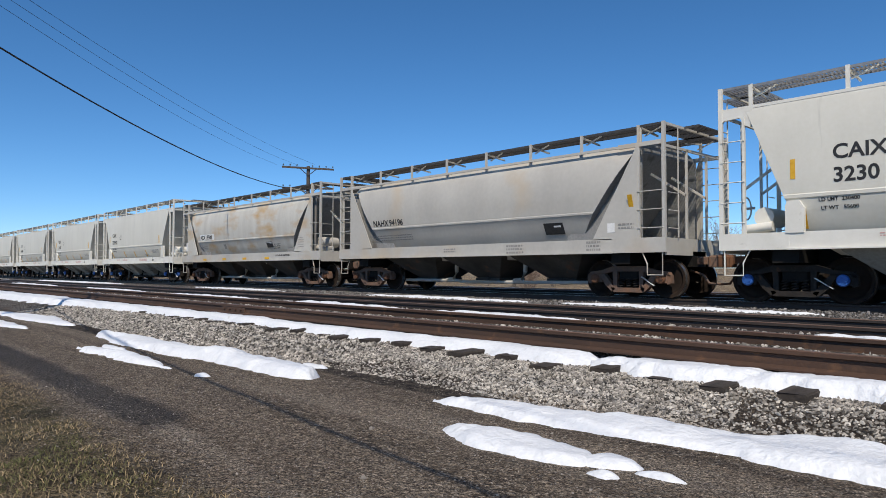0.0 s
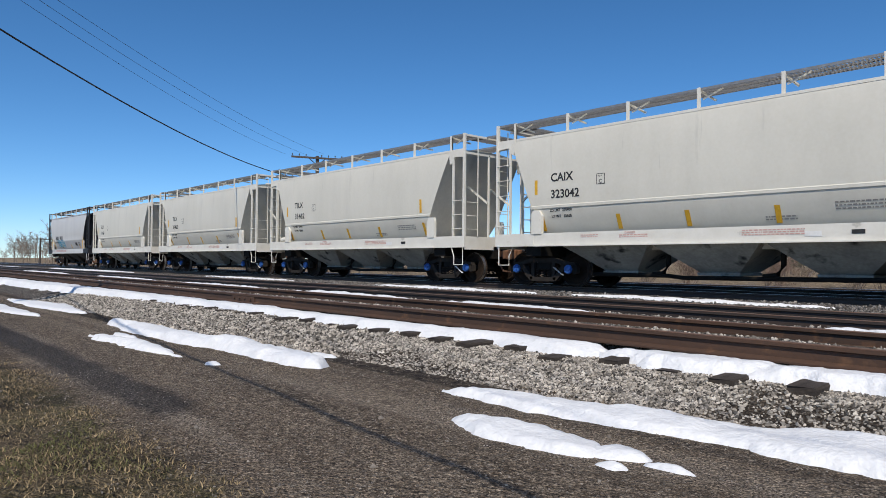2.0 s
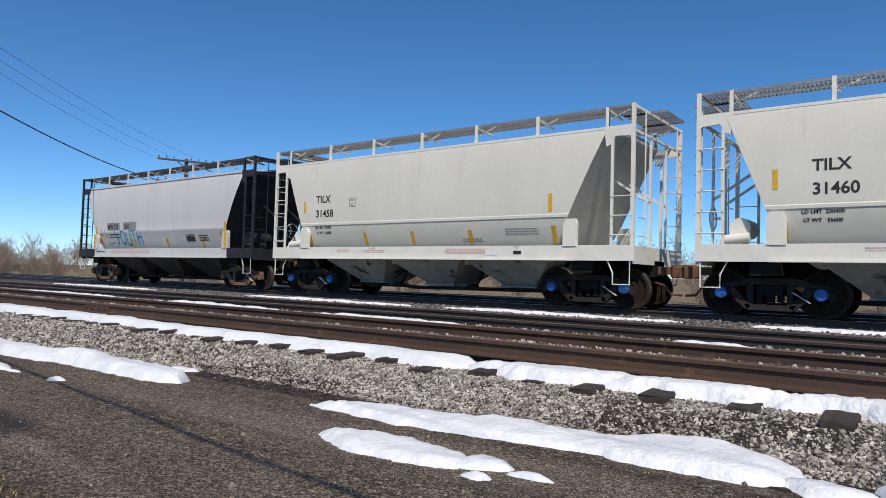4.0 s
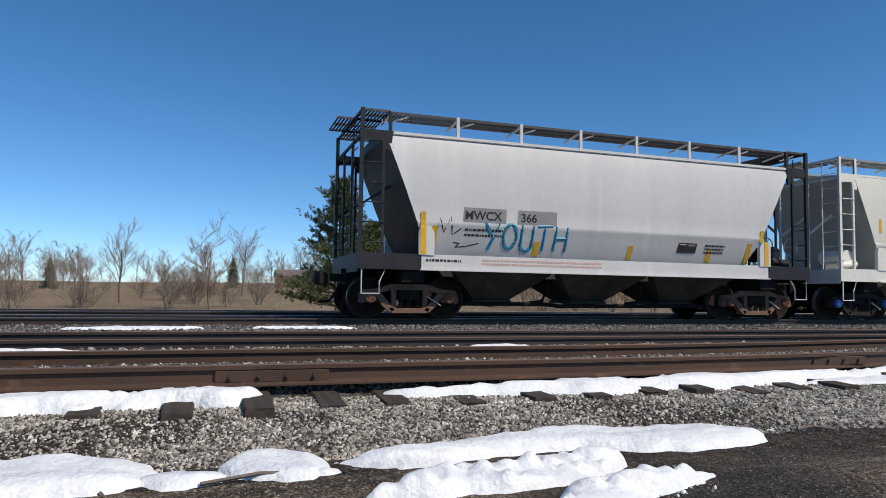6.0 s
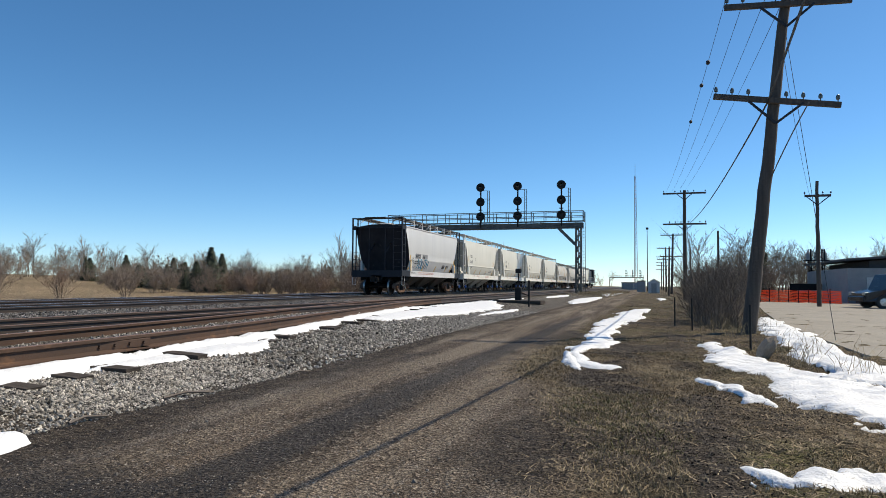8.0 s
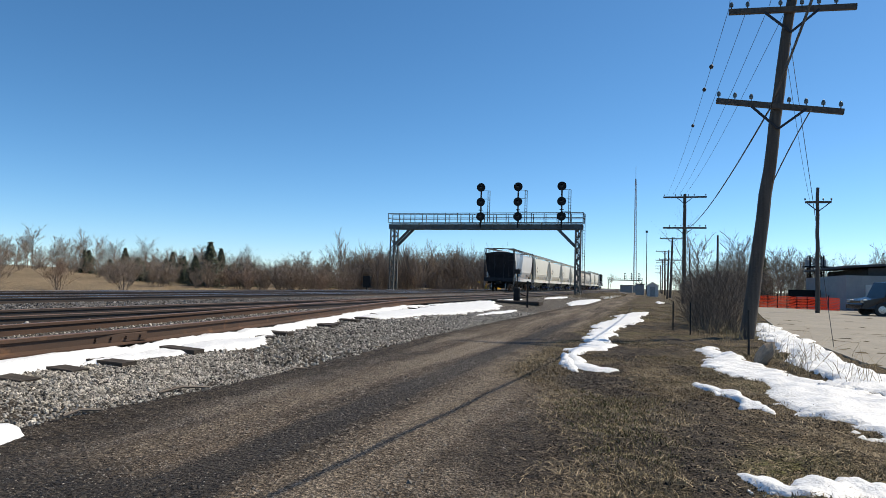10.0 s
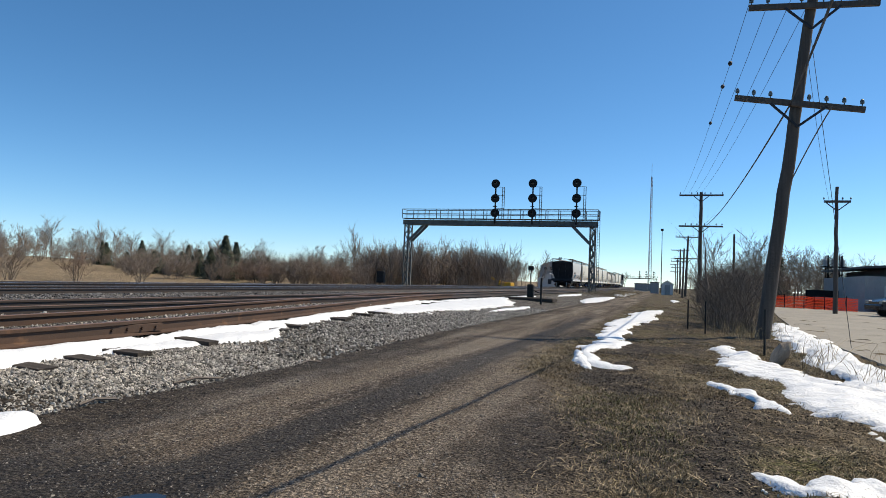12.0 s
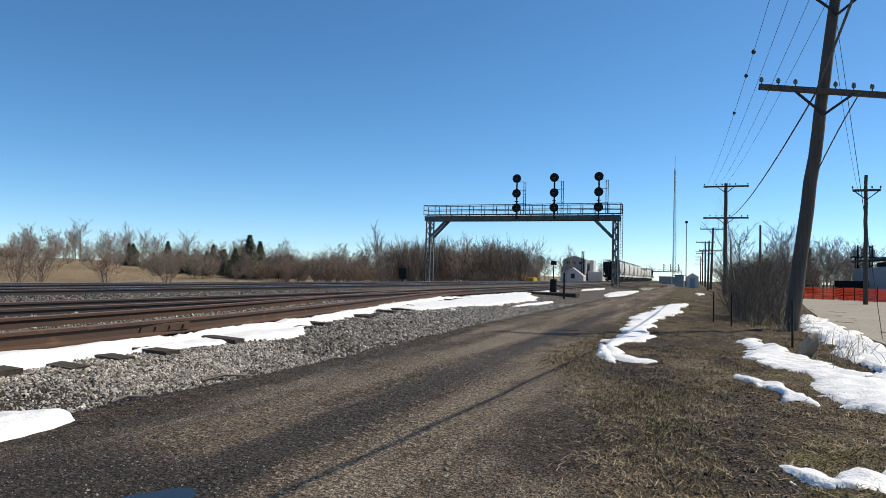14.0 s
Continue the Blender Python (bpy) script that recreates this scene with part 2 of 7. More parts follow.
def ground_material():
    m = bpy.data.materials.new("gravel_and_grass")
    m.use_nodes = True
    nt = m.node_tree
    n, l = nt.nodes, nt.links
    b = n["Principled BSDF"]
    pos = n.new("ShaderNodeNewGeometry").outputs["Position"]

    def nz(sc, detail=6.0, rough=0.6):
        x = n.new("ShaderNodeTexNoise")
        x.inputs["Scale"].default_value, x.inputs["Detail"].default_value, x.inputs["Roughness"].default_value = sc, detail, rough
        l.new(pos, x.inputs["Vector"])
        return x.outputs["Fac"]

    def rng(f, lo, hi, a=0.0, c=1.0):
        r = n.new("ShaderNodeMapRange")
        for k, v in (("From Min", lo), ("From Max", hi), ("To Min", a), ("To Max", c)):
            r.inputs[k].default_value = v
        l.new(f, r.inputs["Value"])
        return r.outputs["Result"]

    def mth(op, a, c):
        x = n.new("ShaderNodeMath")
        x.operation = op
        for i, v in enumerate((a, c)):
            if isinstance(v, (int, float)):
                x.inputs[i].default_value = v
            else:
                l.new(v, x.inputs[i])
        return x.outputs[0]

    def mix(f, a, c, kind="MIX"):
        x = n.new("ShaderNodeMix")
        x.data_type, x.blend_type = "RGBA", kind
        for v, s in ((f, "Factor"), (a, "A"), (c, "B")):
            sock = [i for i in x.inputs if i.name == s and i.enabled][0]
            if isinstance(v, (int, float)):
                sock.default_value = v
            elif isinstance(v, tuple):
                sock.default_value = (*v, 1)
            else:
                l.new(v, sock)
        return [o for o in x.outputs if o.enabled][0]

    def attr(name):
        a = n.new("ShaderNodeAttribute")
        a.attribute_name = name
        return a.outputs["Fac"]

    big, med, fine, tiny = nz(0.35), nz(2.2), nz(14), nz(70)
    vor = n.new("ShaderNodeTexVoronoi")
    vor.inputs["Scale"].default_value = 34
    l.new(pos, vor.inputs["Vector"])
    peb = vor.outputs["Distance"]
    pcol = n.new("ShaderNodeSeparateColor")
    l.new(vor.outputs["Color"], pcol.inputs[0])

    def edge(name, soft=0.25):
        """A border that wanders with the noise."""
        return rng(mth("ADD", attr(name), mth("MULTIPLY", mth("SUBTRACT", mth("ADD", fine, med), 1.0), 0.9)), 0.5 - soft, 0.5 + soft)

    lane = mix(rng(med, 0.35, 0.65), (0.128, 0.100, 0.074), (0.060, 0.046, 0.034))
    mp = n.new("ShaderNodeMapping")
    mp.inputs["Scale"].default_value = (0.16, 2.6, 1)
    l.new(pos, mp.inputs["Vector"])
    st = n.new("ShaderNodeTexNoise")
    st.inputs["Scale"].default_value, st.inputs["Detail"].default_value = 1.0, 4.0
    l.new(mp.outputs["Vector"], st.inputs["Vector"])
    streak = st.outputs["Fac"]
    lane = mix(rng(streak, 0.52, 0.68), lane, (0.022, 0.0165, 0.0125))
    lane = mix(rng(streak, 0.49, 0.36), lane, (0.19, 0.16, 0.128))
    lane = mix(rng(mth("MULTIPLY", pcol.outputs[0], fine), 0.36, 0.50), lane, (0.20, 0.17, 0.135))
    lane = mix(mth("MULTIPLY", edge("worn", 0.35), 0.75), lane, mix(rng(pcol.outputs[2], 0.2, 0.9), (0.092, 0.071, 0.052), (0.245, 0.20, 0.15)))
    bal = mix(rng(pcol.outputs[1], 0.2, 0.95), (0.022, 0.019, 0.016), (0.20, 0.182, 0.16))
    bal = mix(rng(med, 0.55, 0.72), bal, (0.085, 0.063, 0.05))
    grass = mix(rng(mth("ADD", mth("MULTIPLY", med, 0.6), mth("MULTIPLY", fine, 0.4)), 0.42, 0.6), (0.13, 0.10, 0.062), (0.022, 0.017, 0.012))
    grass = mix(mth("MULTIPLY", rng(big, 0.5, 0.64), rng(fine, 0.35, 0.6)), grass, (0.082, 0.078, 0.030))
    field = mix(rng(nz(0.06), 0.4, 0.6), (0.27, 0.205, 0.13), (0.195, 0.145, 0.092))
    field = mix(rng(med, 0.45, 0.7), field, (0.12, 0.10, 0.062))
    dark = mix(rng(fine, 0.36, 0.62), (0.014, 0.011, 0.009), (0.075, 0.060, 0.046))
    oily = mix(rng(fine, 0.3, 0.7), (0.06, 0.054, 0.05), (0.15, 0.138, 0.125))
    col = mix(edge("grass"), lane, grass)
    col = mix(edge("soil"), col, dark)
    col = mix(edge("ballast", 0.15), col, bal)
    col = mix(edge("oily"), col, oily)
    col = mix(edge("field"), col, field)
    wet = edge("wet", 0.3)
    col = mix(mth("MULTIPLY", wet, 0.8), col, (0.022, 0.019, 0.017))
    grit = n.new("ShaderNodeTexVoronoi")
    grit.inputs["Scale"].default_value = 150
    l.new(pos, grit.inputs["Vector"])
    gcol = n.new("ShaderNodeSeparateColor")
    l.new(grit.outputs["Color"], gcol.inputs[0])
    col = mix(0.7, col, gcol.outputs[0], "OVERLAY")
    col = mix(0.9, col, rng(tiny, 0.34, 0.66), "OVERLAY")
    l.new(col, b.inputs["Base Color"])
    l.new(rng(wet, 0, 1, 0.95, 0.8), b.inputs["Roughness"])
    b.inputs["Specular IOR Level"].default_value = 0.2
    bp = n.new("ShaderNodeBump")
    bp.inputs["Strength"].default_value, bp.inputs["Distance"].default_value = 1.0, 0.03
    l.new(mth("ADD", mth("MULTIPLY", peb, 0.6), mth("ADD", fine, mth("MULTIPLY", tiny, 0.6))), bp.inputs["Height"])
    l.new(bp.outputs["Normal"], b.inputs["Normal"])
    return m


GROUND = ground_material()

# ---- mesh helpers ----


class Shape:
    """Vertices and faces gathered for one mesh; each face carries a material slot."""

    def __init__(self):
        self.v, self.f, self.s, self.slot = [], [], [], 0

    def add(self, verts, faces):
        k = len(self.v)
        self.v.extend(tuple(p) for p in verts)
        self.f.extend(tuple(i + k for i in f) for f in faces)
        self.s.extend([self.slot] * len(faces))
        return self

    def box(self, x0, x1, y0, y1, z0, z1):
        p = [(x, y, z) for x in (x0, x1) for y in (y0, y1) for z in (z0, z1)]
        return self.add(p, [(0, 1, 3, 2), (4, 6, 7, 5), (0, 4, 5, 1), (2, 3, 7, 6), (0, 2, 6, 4), (1, 5, 7, 3)])

    def block(self, x0, x1, y0, y1, z0, z1, c=0.02):
        """A box with chamfered long edges all round its top and sides."""
        ring = [(x0 + c, y0), (x1 - c, y0), (x1, y0 + c), (x1, y1 - c), (x1 - c, y1), (x0 + c, y1), (x0, y1 - c), (x0, y0 + c)]
        mx, my = (x0 + x1) / 2, (y0 + y1) / 2
        kx, ky = 1 - c / max(1e-6, (x1 - x0) / 2), 1 - c / max(1e-6, (y1 - y0) / 2)
        inner = [(mx + (x - mx) * kx, my + (y - my) * ky) for x, y in ring]
        return self.loft([[(x, y, z0) for x, y in ring], [(x, y, z1 - c) for x, y in ring], [(x, y, z1) for x, y in inner]])

    def loft(self, rings, closed=True, caps=True):
        n = len(rings[0])
        v = [p for r in rings for p in r]
        f = []
        for i in range(len(rings) - 1):
            for j in range(n if closed else n - 1):
                a, b = i * n + j, i * n + (j + 1) % n
                f.append((a, b, b + n, a + n))
        if caps and closed:
            f.append(tuple(reversed(range(n))))
            f.append(tuple((len(rings) - 1) * n + j for j in range(n)))
        return self.add(v, f)

    def tube(self, pts, r, n=6, r2=None, caps=True):
        """A round bar along pts."""
        pts = [Vector(p) for p in pts]
        r2 = r if r2 is None else r2
        rings = []
        for i, p in enumerate(pts):
            d = (pts[min(i + 1, len(pts) - 1)] - pts[max(i - 1, 0)]).normalized()
            a = d.cross(Vector((0, 0, 1)) if abs(d.z) < 0.9 else Vector((1, 0, 0))).normalized()
            b = d.cross(a)
            rr = r + (r2 - r) * i / max(1, len(pts) - 1)
            rings.append([p + (a * math.cos(2 * math.pi * k / n) + b * math.sin(2 * math.pi * k / n)) * rr for k in range(n)])
        return self.loft(rings, True, caps)

    def beam(self, p, q, w, h, up=(0, 0, 1)):
        p, q = Vector(p), Vector(q)
        d = (q - p).normalized()
        a = d.cross(Vector(up))
        a = a.normalized() if a.length > 1e-4 else Vector((1, 0, 0))
        b = a.cross(d)
        r = lambda o: [o + a * (w / 2 * i) + b * (h / 2 * j) for i, j in ((-1, -1), (1, -1), (1, 1), (-1, 1))]
        return self.loft([r(p), r(q)])

    def prism(self, poly, axis, a, b):
        """A flat outline (two coordinates) pushed from a to b along the axis."""
        put = {"x": lambda u, v, w: (w, u, v), "y": lambda u, v, w: (u, w, v), "z": lambda u, v, w: (u, v, w)}[axis]
        return self.loft([[put(u, v, a) for u, v in poly], [put(u, v, b) for u, v in poly]])

    def lathe(self, prof, centre, axis="y", n=20, caps=True):
        """prof: rows of radius and place along the axis."""
        cx, cy, cz = centre
        rings = []
        for r, w in prof:
            ring = []
            for k in range(n):
                c, s = r * math.cos(2 * math.pi * k / n), r * math.sin(2 * math.pi * k / n)
                ring.append({"y": (cx + c, cy + w, cz + s), "x": (cx + w, cy + c, cz + s), "z": (cx + c, cy + s, cz + w)}[axis])
            rings.append(ring)
        return self.loft(rings, True, caps)

    def mesh(self, name, *materials, smooth=False):
        me = bpy.data.meshes.new(name)
        me.from_pydata(self.v, [], self.f)
        for m in materials:
            me.materials.append(m)
        if len(materials) > 1:
            me.polygons.foreach_set("material_index", self.s)
        bm = bmesh.new()
        bm.from_mesh(me)
        bmesh.ops.recalc_face_normals(bm, faces=bm.faces)
        bm.to_mesh(me)
        bm.free()
        if smooth:
            me.polygons.foreach_set("use_smooth", [True] * len(me.polygons))
            me.set_sharp_from_angle(angle=radians(smooth if smooth is not True else 40))
        return me


def part(name, shape, material, parent, label="", smooth=False):
    mats = material if isinstance(material, (tuple, list)) else (material,)
    ob = new(name, shape if isinstance(shape, bpy.types.Mesh) else shape.mesh(name, *mats, smooth=smooth))
    ob.parent = parent
    return tagged(ob, label)


def thing(name, label, category, m=None, group="", kind=""):
    ob = tagged(new(name), label, category, group, kind)
    if m is not None:
        ob.matrix_basis = m
    return ob


def solid(name, shape, material, label, category, group="", kind="", smooth=False):
    """A thing of one mesh."""
    return tagged(part(name, shape, material, None, "", smooth), label, category, group, kind)


def writing(name, text, size, material, parent, m, label=""):
    """Words as a thin mesh in the built-in font; m places its baseline's left end, letters upright along local y."""
    cu = bpy.data.curves.new(name, "FONT")
    cu.body, cu.size, cu.extrude, cu.resolution_u, cu.offset = text, size, 0.001, 3, size * 0.022
    ob = bpy.data.objects.new(name, cu)
    scene.collection.objects.link(ob)
    me = bpy.data.meshes.new_from_object(ob.evaluated_get(bpy.context.evaluated_depsgraph_get()))
    bpy.data.objects.remove(ob)
    me.materials.clear()
    me.materials.append(material)
    me.transform(m)
    return part(name, me, material, parent, label)


def smoothstep(a, b, x):
    t = min(1.0, max(0.0, (x - a) / (b - a)))
    return t * t * (3 - 2 * t)


# ---- the lie of the land ----
RAIL = 0.63          # top of the rails above the lane
BED = 0.44           # top of the ties
T2, T3, T4 = 9.35, 15.33, 19.3


def siding(x):
    """Centre of the rusty siding, which joins the next track."""
    return 6.43 + (T2 - 6.43) * smoothstep(3.0, 27.0, x)


LANE = 0.2           # the lane's level


def foot(x):
    """Where the ballast shoulder meets the lane."""
    return 4.3 - 0.1 * smoothstep(2, 7, x) + 0.2 * smoothstep(7, 14, x) - 0.45 * smoothstep(-5, -10, x)


def land(x, y):
    crest = siding(x) - 1.3
    z = LANE + (BED - 0.08 - LANE) * smoothstep(foot(x) - 0.1, max(crest, foot(x) + 0.5), y) + 0.02 * smoothstep(crest, crest + 0.5, y)
    if 5 < y < 21:   # stone lies high between the rails, lower round the running tracks' ties
        c = siding(x)
        z = max(z, RAIL - 0.13 + 0.04 * smoothstep(c + 0.9, c + 1.3, y) * smoothstep(T2 - 0.8, T2 - 1.1, y)) if y > c - 0.70 else z
        z -= 0.06 * smoothstep(T2 - 1.0, T2 - 0.8, y) * smoothstep(T2 + 1.1, T2 + 0.8, y) + 0.06 * smoothstep(T3 - 1.2, T3 - 0.9, y)
    z -= 0.95 * smoothstep(21.6, 25.5, y)
    z += 0.5 * smoothstep(60, 85, y) + 0.85 * smoothstep(85, 135, y) + 2.0 * smoothstep(150, 260, y)
    if y > 60 and x > -40:   # the low hill across the tracks
        az = math.degrees(math.atan2(x, y))
        z += 1.5 * smoothstep(92, 150, math.hypot(x, y)) * smoothstep(54, 38, az) * smoothstep(-10, 18, az)
    near = 1 - smoothstep(20, 60, abs(x))
    if y < 4.3:
        z += near * 0.02 * noise.noise((x * 0.7, y * 1.3, 0)) - 0.065 * math.exp(-((x - 2.2) / 0.48) ** 2 - ((y - 2.40 + 0.04 * math.sin(5 * x)) / 0.15) ** 2)
        z += near * (0.035 * noise.noise((x * 2.5, y * 2.5, 5)) + 0.03 * noise.noise((x * 6, y * 6, 9))) * smoothstep(1.4, 0.2, y)
    elif y < 21:
        z += 0.012 * noise.noise((x * 2, y * 2, 3))
    return z


def spread(lo, hi, step, grow, far):
    a = list(np.arange(lo, hi, step))
    s, x = step, hi
    while x < far:
        a.append(x)
        s *= grow
        x += s
    s, x = step, lo
    b = []
    while x > -far:
        s *= grow
        x -= s
        b.append(x)
    return b[::-1] + a


def verge(x):
    """Where the lane gives way to grass on the near side."""
    return (1.35 - 0.75 * smoothstep(-2, 2, x)) + 0.5 * smoothstep(4.5, 6.5, x) + 0.75 * smoothstep(6.5, 8.5, x)


def bare(x, y):
    """How bare of grass the verge is."""
    return (0.35 + 0.6 * smoothstep(-0.9, 0.1, y)) * smoothstep(-0.05, 0.25, noise.noise((x * 0.55, y * 0.95, 21)) + 0.4 * noise.noise((x * 2.1, y * 2.4, 5)))


def dirt(x, y):
    """Where brown earth lies bare in the lower part of the ballast shoulder."""
    up = y - foot(x)
    if not -0.4 < up < 1.3 or not -16 < x < 12:
        return 0.0
    return 0.8 * smoothstep(0.10, 0.42, noise.noise((x * 0.45, y * 1.1, 31)) + 0.4 * noise.noise((x * 1.7, y * 2.6, 33)) - (up - 0.42) * 0.75)


def build_ground():
    xs, ys = spread(-14, 18, 0.11, 1.06, 1500), spread(-3, 6, 0.06, 1.065, 1500)
    nx, ny = len(xs), len(ys)
    co = np.empty((nx, ny, 3), np.float32)
    w = {k: np.zeros((nx, ny), np.float32) for k in ("grass", "soil", "ballast", "oily", "field", "wet", "worn")}
    for i, x in enumerate(xs):
        edge = verge(x)
        toe = foot(x)
        rut = 1.78 if x < 0 else 2.42
        rutw = smoothstep(-4.2, -5.2, x) if x < 0 else smoothstep(1.5, 3.0, x) * (1 - smoothstep(13, 30, x))
        for j, y in enumerate(ys):
            co[i, j] = x, y, land(x, y)
            w["grass"][i, j] = smoothstep(edge + 0.35, edge - 0.35, y)
            w["soil"][i, j] = dirt(x, y) + 0.8 * math.exp(-((x - 4.6) / 1.3) ** 2 - ((y - 0.9) / 0.5) ** 2) + 0.95 * math.exp(-((x - 5.4) / 1.9) ** 2 - ((y - 0.35) / 0.7) ** 2) + 0.75 * math.exp(-((y - toe + 0.2) / 0.25) ** 2) + 0.55 * math.exp(-((y - 3.75) / 0.3) ** 2) * smoothstep(1.0, 2.5, x) * smoothstep(16, 8, x)
            if 1.2 < x < 20 and -3 < y < edge + 1.2:   # bare black earth in the verge
                w["soil"][i, j] = max(w["soil"][i, j], bare(x, y) * smoothstep(1.2, 2.8, x) * smoothstep(edge + 0.75 + 0.4 * noise.noise((x * 1.3, y * 1.3, 13)), edge - 0.1, y))
            w["ballast"][i, j] = smoothstep(toe - 0.15, toe + 0.25, y) * (1 - 0.8 * dirt(x, y))
            w["oily"][i, j] = smoothstep(T2 - 0.2, T2 + 2.4, y) * 0.7
            w["field"][i, j] = smoothstep(22, 24, y)
            bend = 0.22 * noise.noise((x * 0.12, 3, 0))
            ahead = 0.75 * math.exp(-((y - 3.05 - bend) / 0.22) ** 2) + 0.7 * math.exp(-((y - 1.75 - bend) / 0.36) ** 2) * smoothstep(0.5, 2.0, x)
            behind = 0.7 - 0.45 * math.exp(-((y - 1.78 - bend) / 0.28) ** 2) * smoothstep(-2.5, -5, x) - 0.35 * math.exp(-((y - 3.9) / 0.35) ** 2) - 0.3 * math.exp(-((y - 2.9 - bend) / 0.12) ** 2)
            s = smoothstep(-1.0, 2.0, x + 0.8 * noise.noise((x, y * 1.5, 4)))
            w["worn"][i, j] = ahead * s + behind * (1 - s)
            w["wet"][i, j] = rutw * 1.5 * math.exp(-((y - rut) / 0.19) ** 2) + 0.5 * math.exp(-((y - 3.5) / 0.3) ** 2) * smoothstep(0, 3, x) * smoothstep(17, 7, x) + 1.1 * math.exp(-((x - 2.1) / 1.0) ** 4 - ((y - 2.75) / 0.62) ** 4)
    me = bpy.data.meshes.new("ground")
    idx = np.arange(nx * ny).reshape(nx, ny)
    f = np.stack([idx[:-1, :-1], idx[1:, :-1], idx[1:, 1:], idx[:-1, 1:]], -1).reshape(-1, 4)
    me.from_pydata(co.reshape(-1, 3), [], f)
    for k, a in w.items():
        me.attributes.new(k, "FLOAT", "POINT").data.foreach_set("value", a.ravel())
    me.materials.append(GROUND)
    me.polygons.foreach_set("use_smooth", [True] * len(me.polygons))
    tagged(new("ground", me), "gravel lane, grey ballast shoulder and brown winter field", "ground", kind="structure")


build_ground()


# ---- railway ----
RAIL_OUT = [(-0.07, -0.17), (0.07, -0.17), (0.07, -0.155), (0.012, -0.13), (0.01, -0.05), (0.037, -0.038), (0.037, -0.006), (0.026, 0), (-0.026, 0),
            (-0.037, -0.006), (-0.037, -0.038), (-0.01, -0.05), (-0.012, -0.13), (-0.07, -0.155)]


def build_rail(name, centre, side, x0, x1, body, top, parent, label):
    xs = []
    x = x0
    while x < x1:
        xs.append(x)
        x += 1.0 if -15 < x < 45 else 12.0
    xs.append(x1)
    s = Shape()
    n = len(RAIL_OUT)
    rings = [[(x, centre(x) + side * 0.7175 + u, RAIL + v) for u, v in RAIL_OUT] for x in xs]
    s.loft(rings)
    s.s = [1 if (k < (len(xs) - 1) * n and k % n in (6, 7, 8)) else 0 for k in range(len(s.f))]
    return part(name, s, (body, top), parent, label)


tracks = []
for name, centre, x0, x1, body, top, lab in (
        ("railway_track_1", siding, -400, 27.0, RAILRUST, RAILTOPRUST, "rusty siding with worn timber ties and old snow"),
        ("railway_track_2", lambda x: T2, -600, 700, RAILDARK, RAILTOPRUST, "dark running track on oily grey ballast"),
        ("railway_track_3", lambda x: T3, -600, 700, RAILDARK, RAILTOP, "main track with bright rail heads under the train"),
        ("railway_track_4", lambda x: T4, -600, 700, RAILDARK, RAILTOP, "far main track with bright rail heads")):
    tr = thing(name, lab, "railway track", kind="structure")
    tracks.append((tr, centre))
    for side in (-1, 1):
        build_rail("rail", centre, side, x0, x1, body, top, tr, "")

# joint bars bolted to the siding's near rail
for jx in (0.1, -11.8, 6.2):
    jb = Shape()
    y = siding(jx) - 0.7175
    for sgn in (-1, 1):
        jb.block(jx - 0.45, jx + 0.45, y + sgn * 0.018 - 0.016, y + sgn * 0.018 + 0.016, RAIL - 0.135, RAIL - 0.045, 0.006)
    for k in range(4):
        jb.tube([(jx - 0.33 + 0.22 * k, y - 0.06, RAIL - 0.09), (jx - 0.33 + 0.22 * k, y + 0.06, RAIL - 0.09)], 0.02, 6)
    part("joint_bar", jb, RAILRUST, tracks[0][0])


# ---- loose stone ----
ICO = bmesh.new()
bmesh.ops.create_icosphere(ICO, subdivisions=1, radius=1.0)
ICO_V = np.array([v.co[:] for v in ICO.verts])
ICO_F = np.array([[v.index for v in f.verts] for f in ICO.faces])
ICO.free()
rs = np.random.RandomState(7)


def stones(name, places, size, label, material):
    """Angular stones, each squeezed and turned at random, in one mesh."""
    k = len(places)
    a, b, c = rs.uniform(0, 6.28, (3, k))
    rx = np.array([[np.ones(k), 0 * a, 0 * a], [0 * a, np.cos(a), -np.sin(a)], [0 * a, np.sin(a), np.cos(a)]]).transpose(2, 0, 1)
    rz = np.array([[np.cos(b), -np.sin(b), 0 * b], [np.sin(b), np.cos(b), 0 * b], [0 * b, 0 * b, np.ones(k)]]).transpose(2, 0, 1)
    sc = size * np.minimum(rs.lognormal(0, 0.32, (k, 1)), 1.7) * rs.uniform(0.42, 1.35, (k, 3))
    v = ICO_V[None] * rs.uniform(0.62, 1.3, (k, len(ICO_V), 1))
    v = np.einsum("kij,knj->kni", rz @ rx, v * sc[:, None, :]) + np.asarray(places)[:, None, :]
    f = ICO_F[None] + (np.arange(k) * len(ICO_V))[:, None, None]
    me = bpy.data.meshes.new(name)
    me.from_pydata(v.reshape(-1, 3), [], f.reshape(-1, 3))
    me.materials.append(material)
    return tagged(new(name, me), label, "gravel", kind="stuff")


def scatter(count, x0, x1, y0, y1, lift=0.0, follow=None):
    out = []
    while len(out) < count:
        x, y = rs.uniform(x0, x1), rs.uniform(y0, y1)
        if follow:
            y += follow(x)
        out.append((x, y, land(x, y) + lift))
    return out


# ---- snow ----


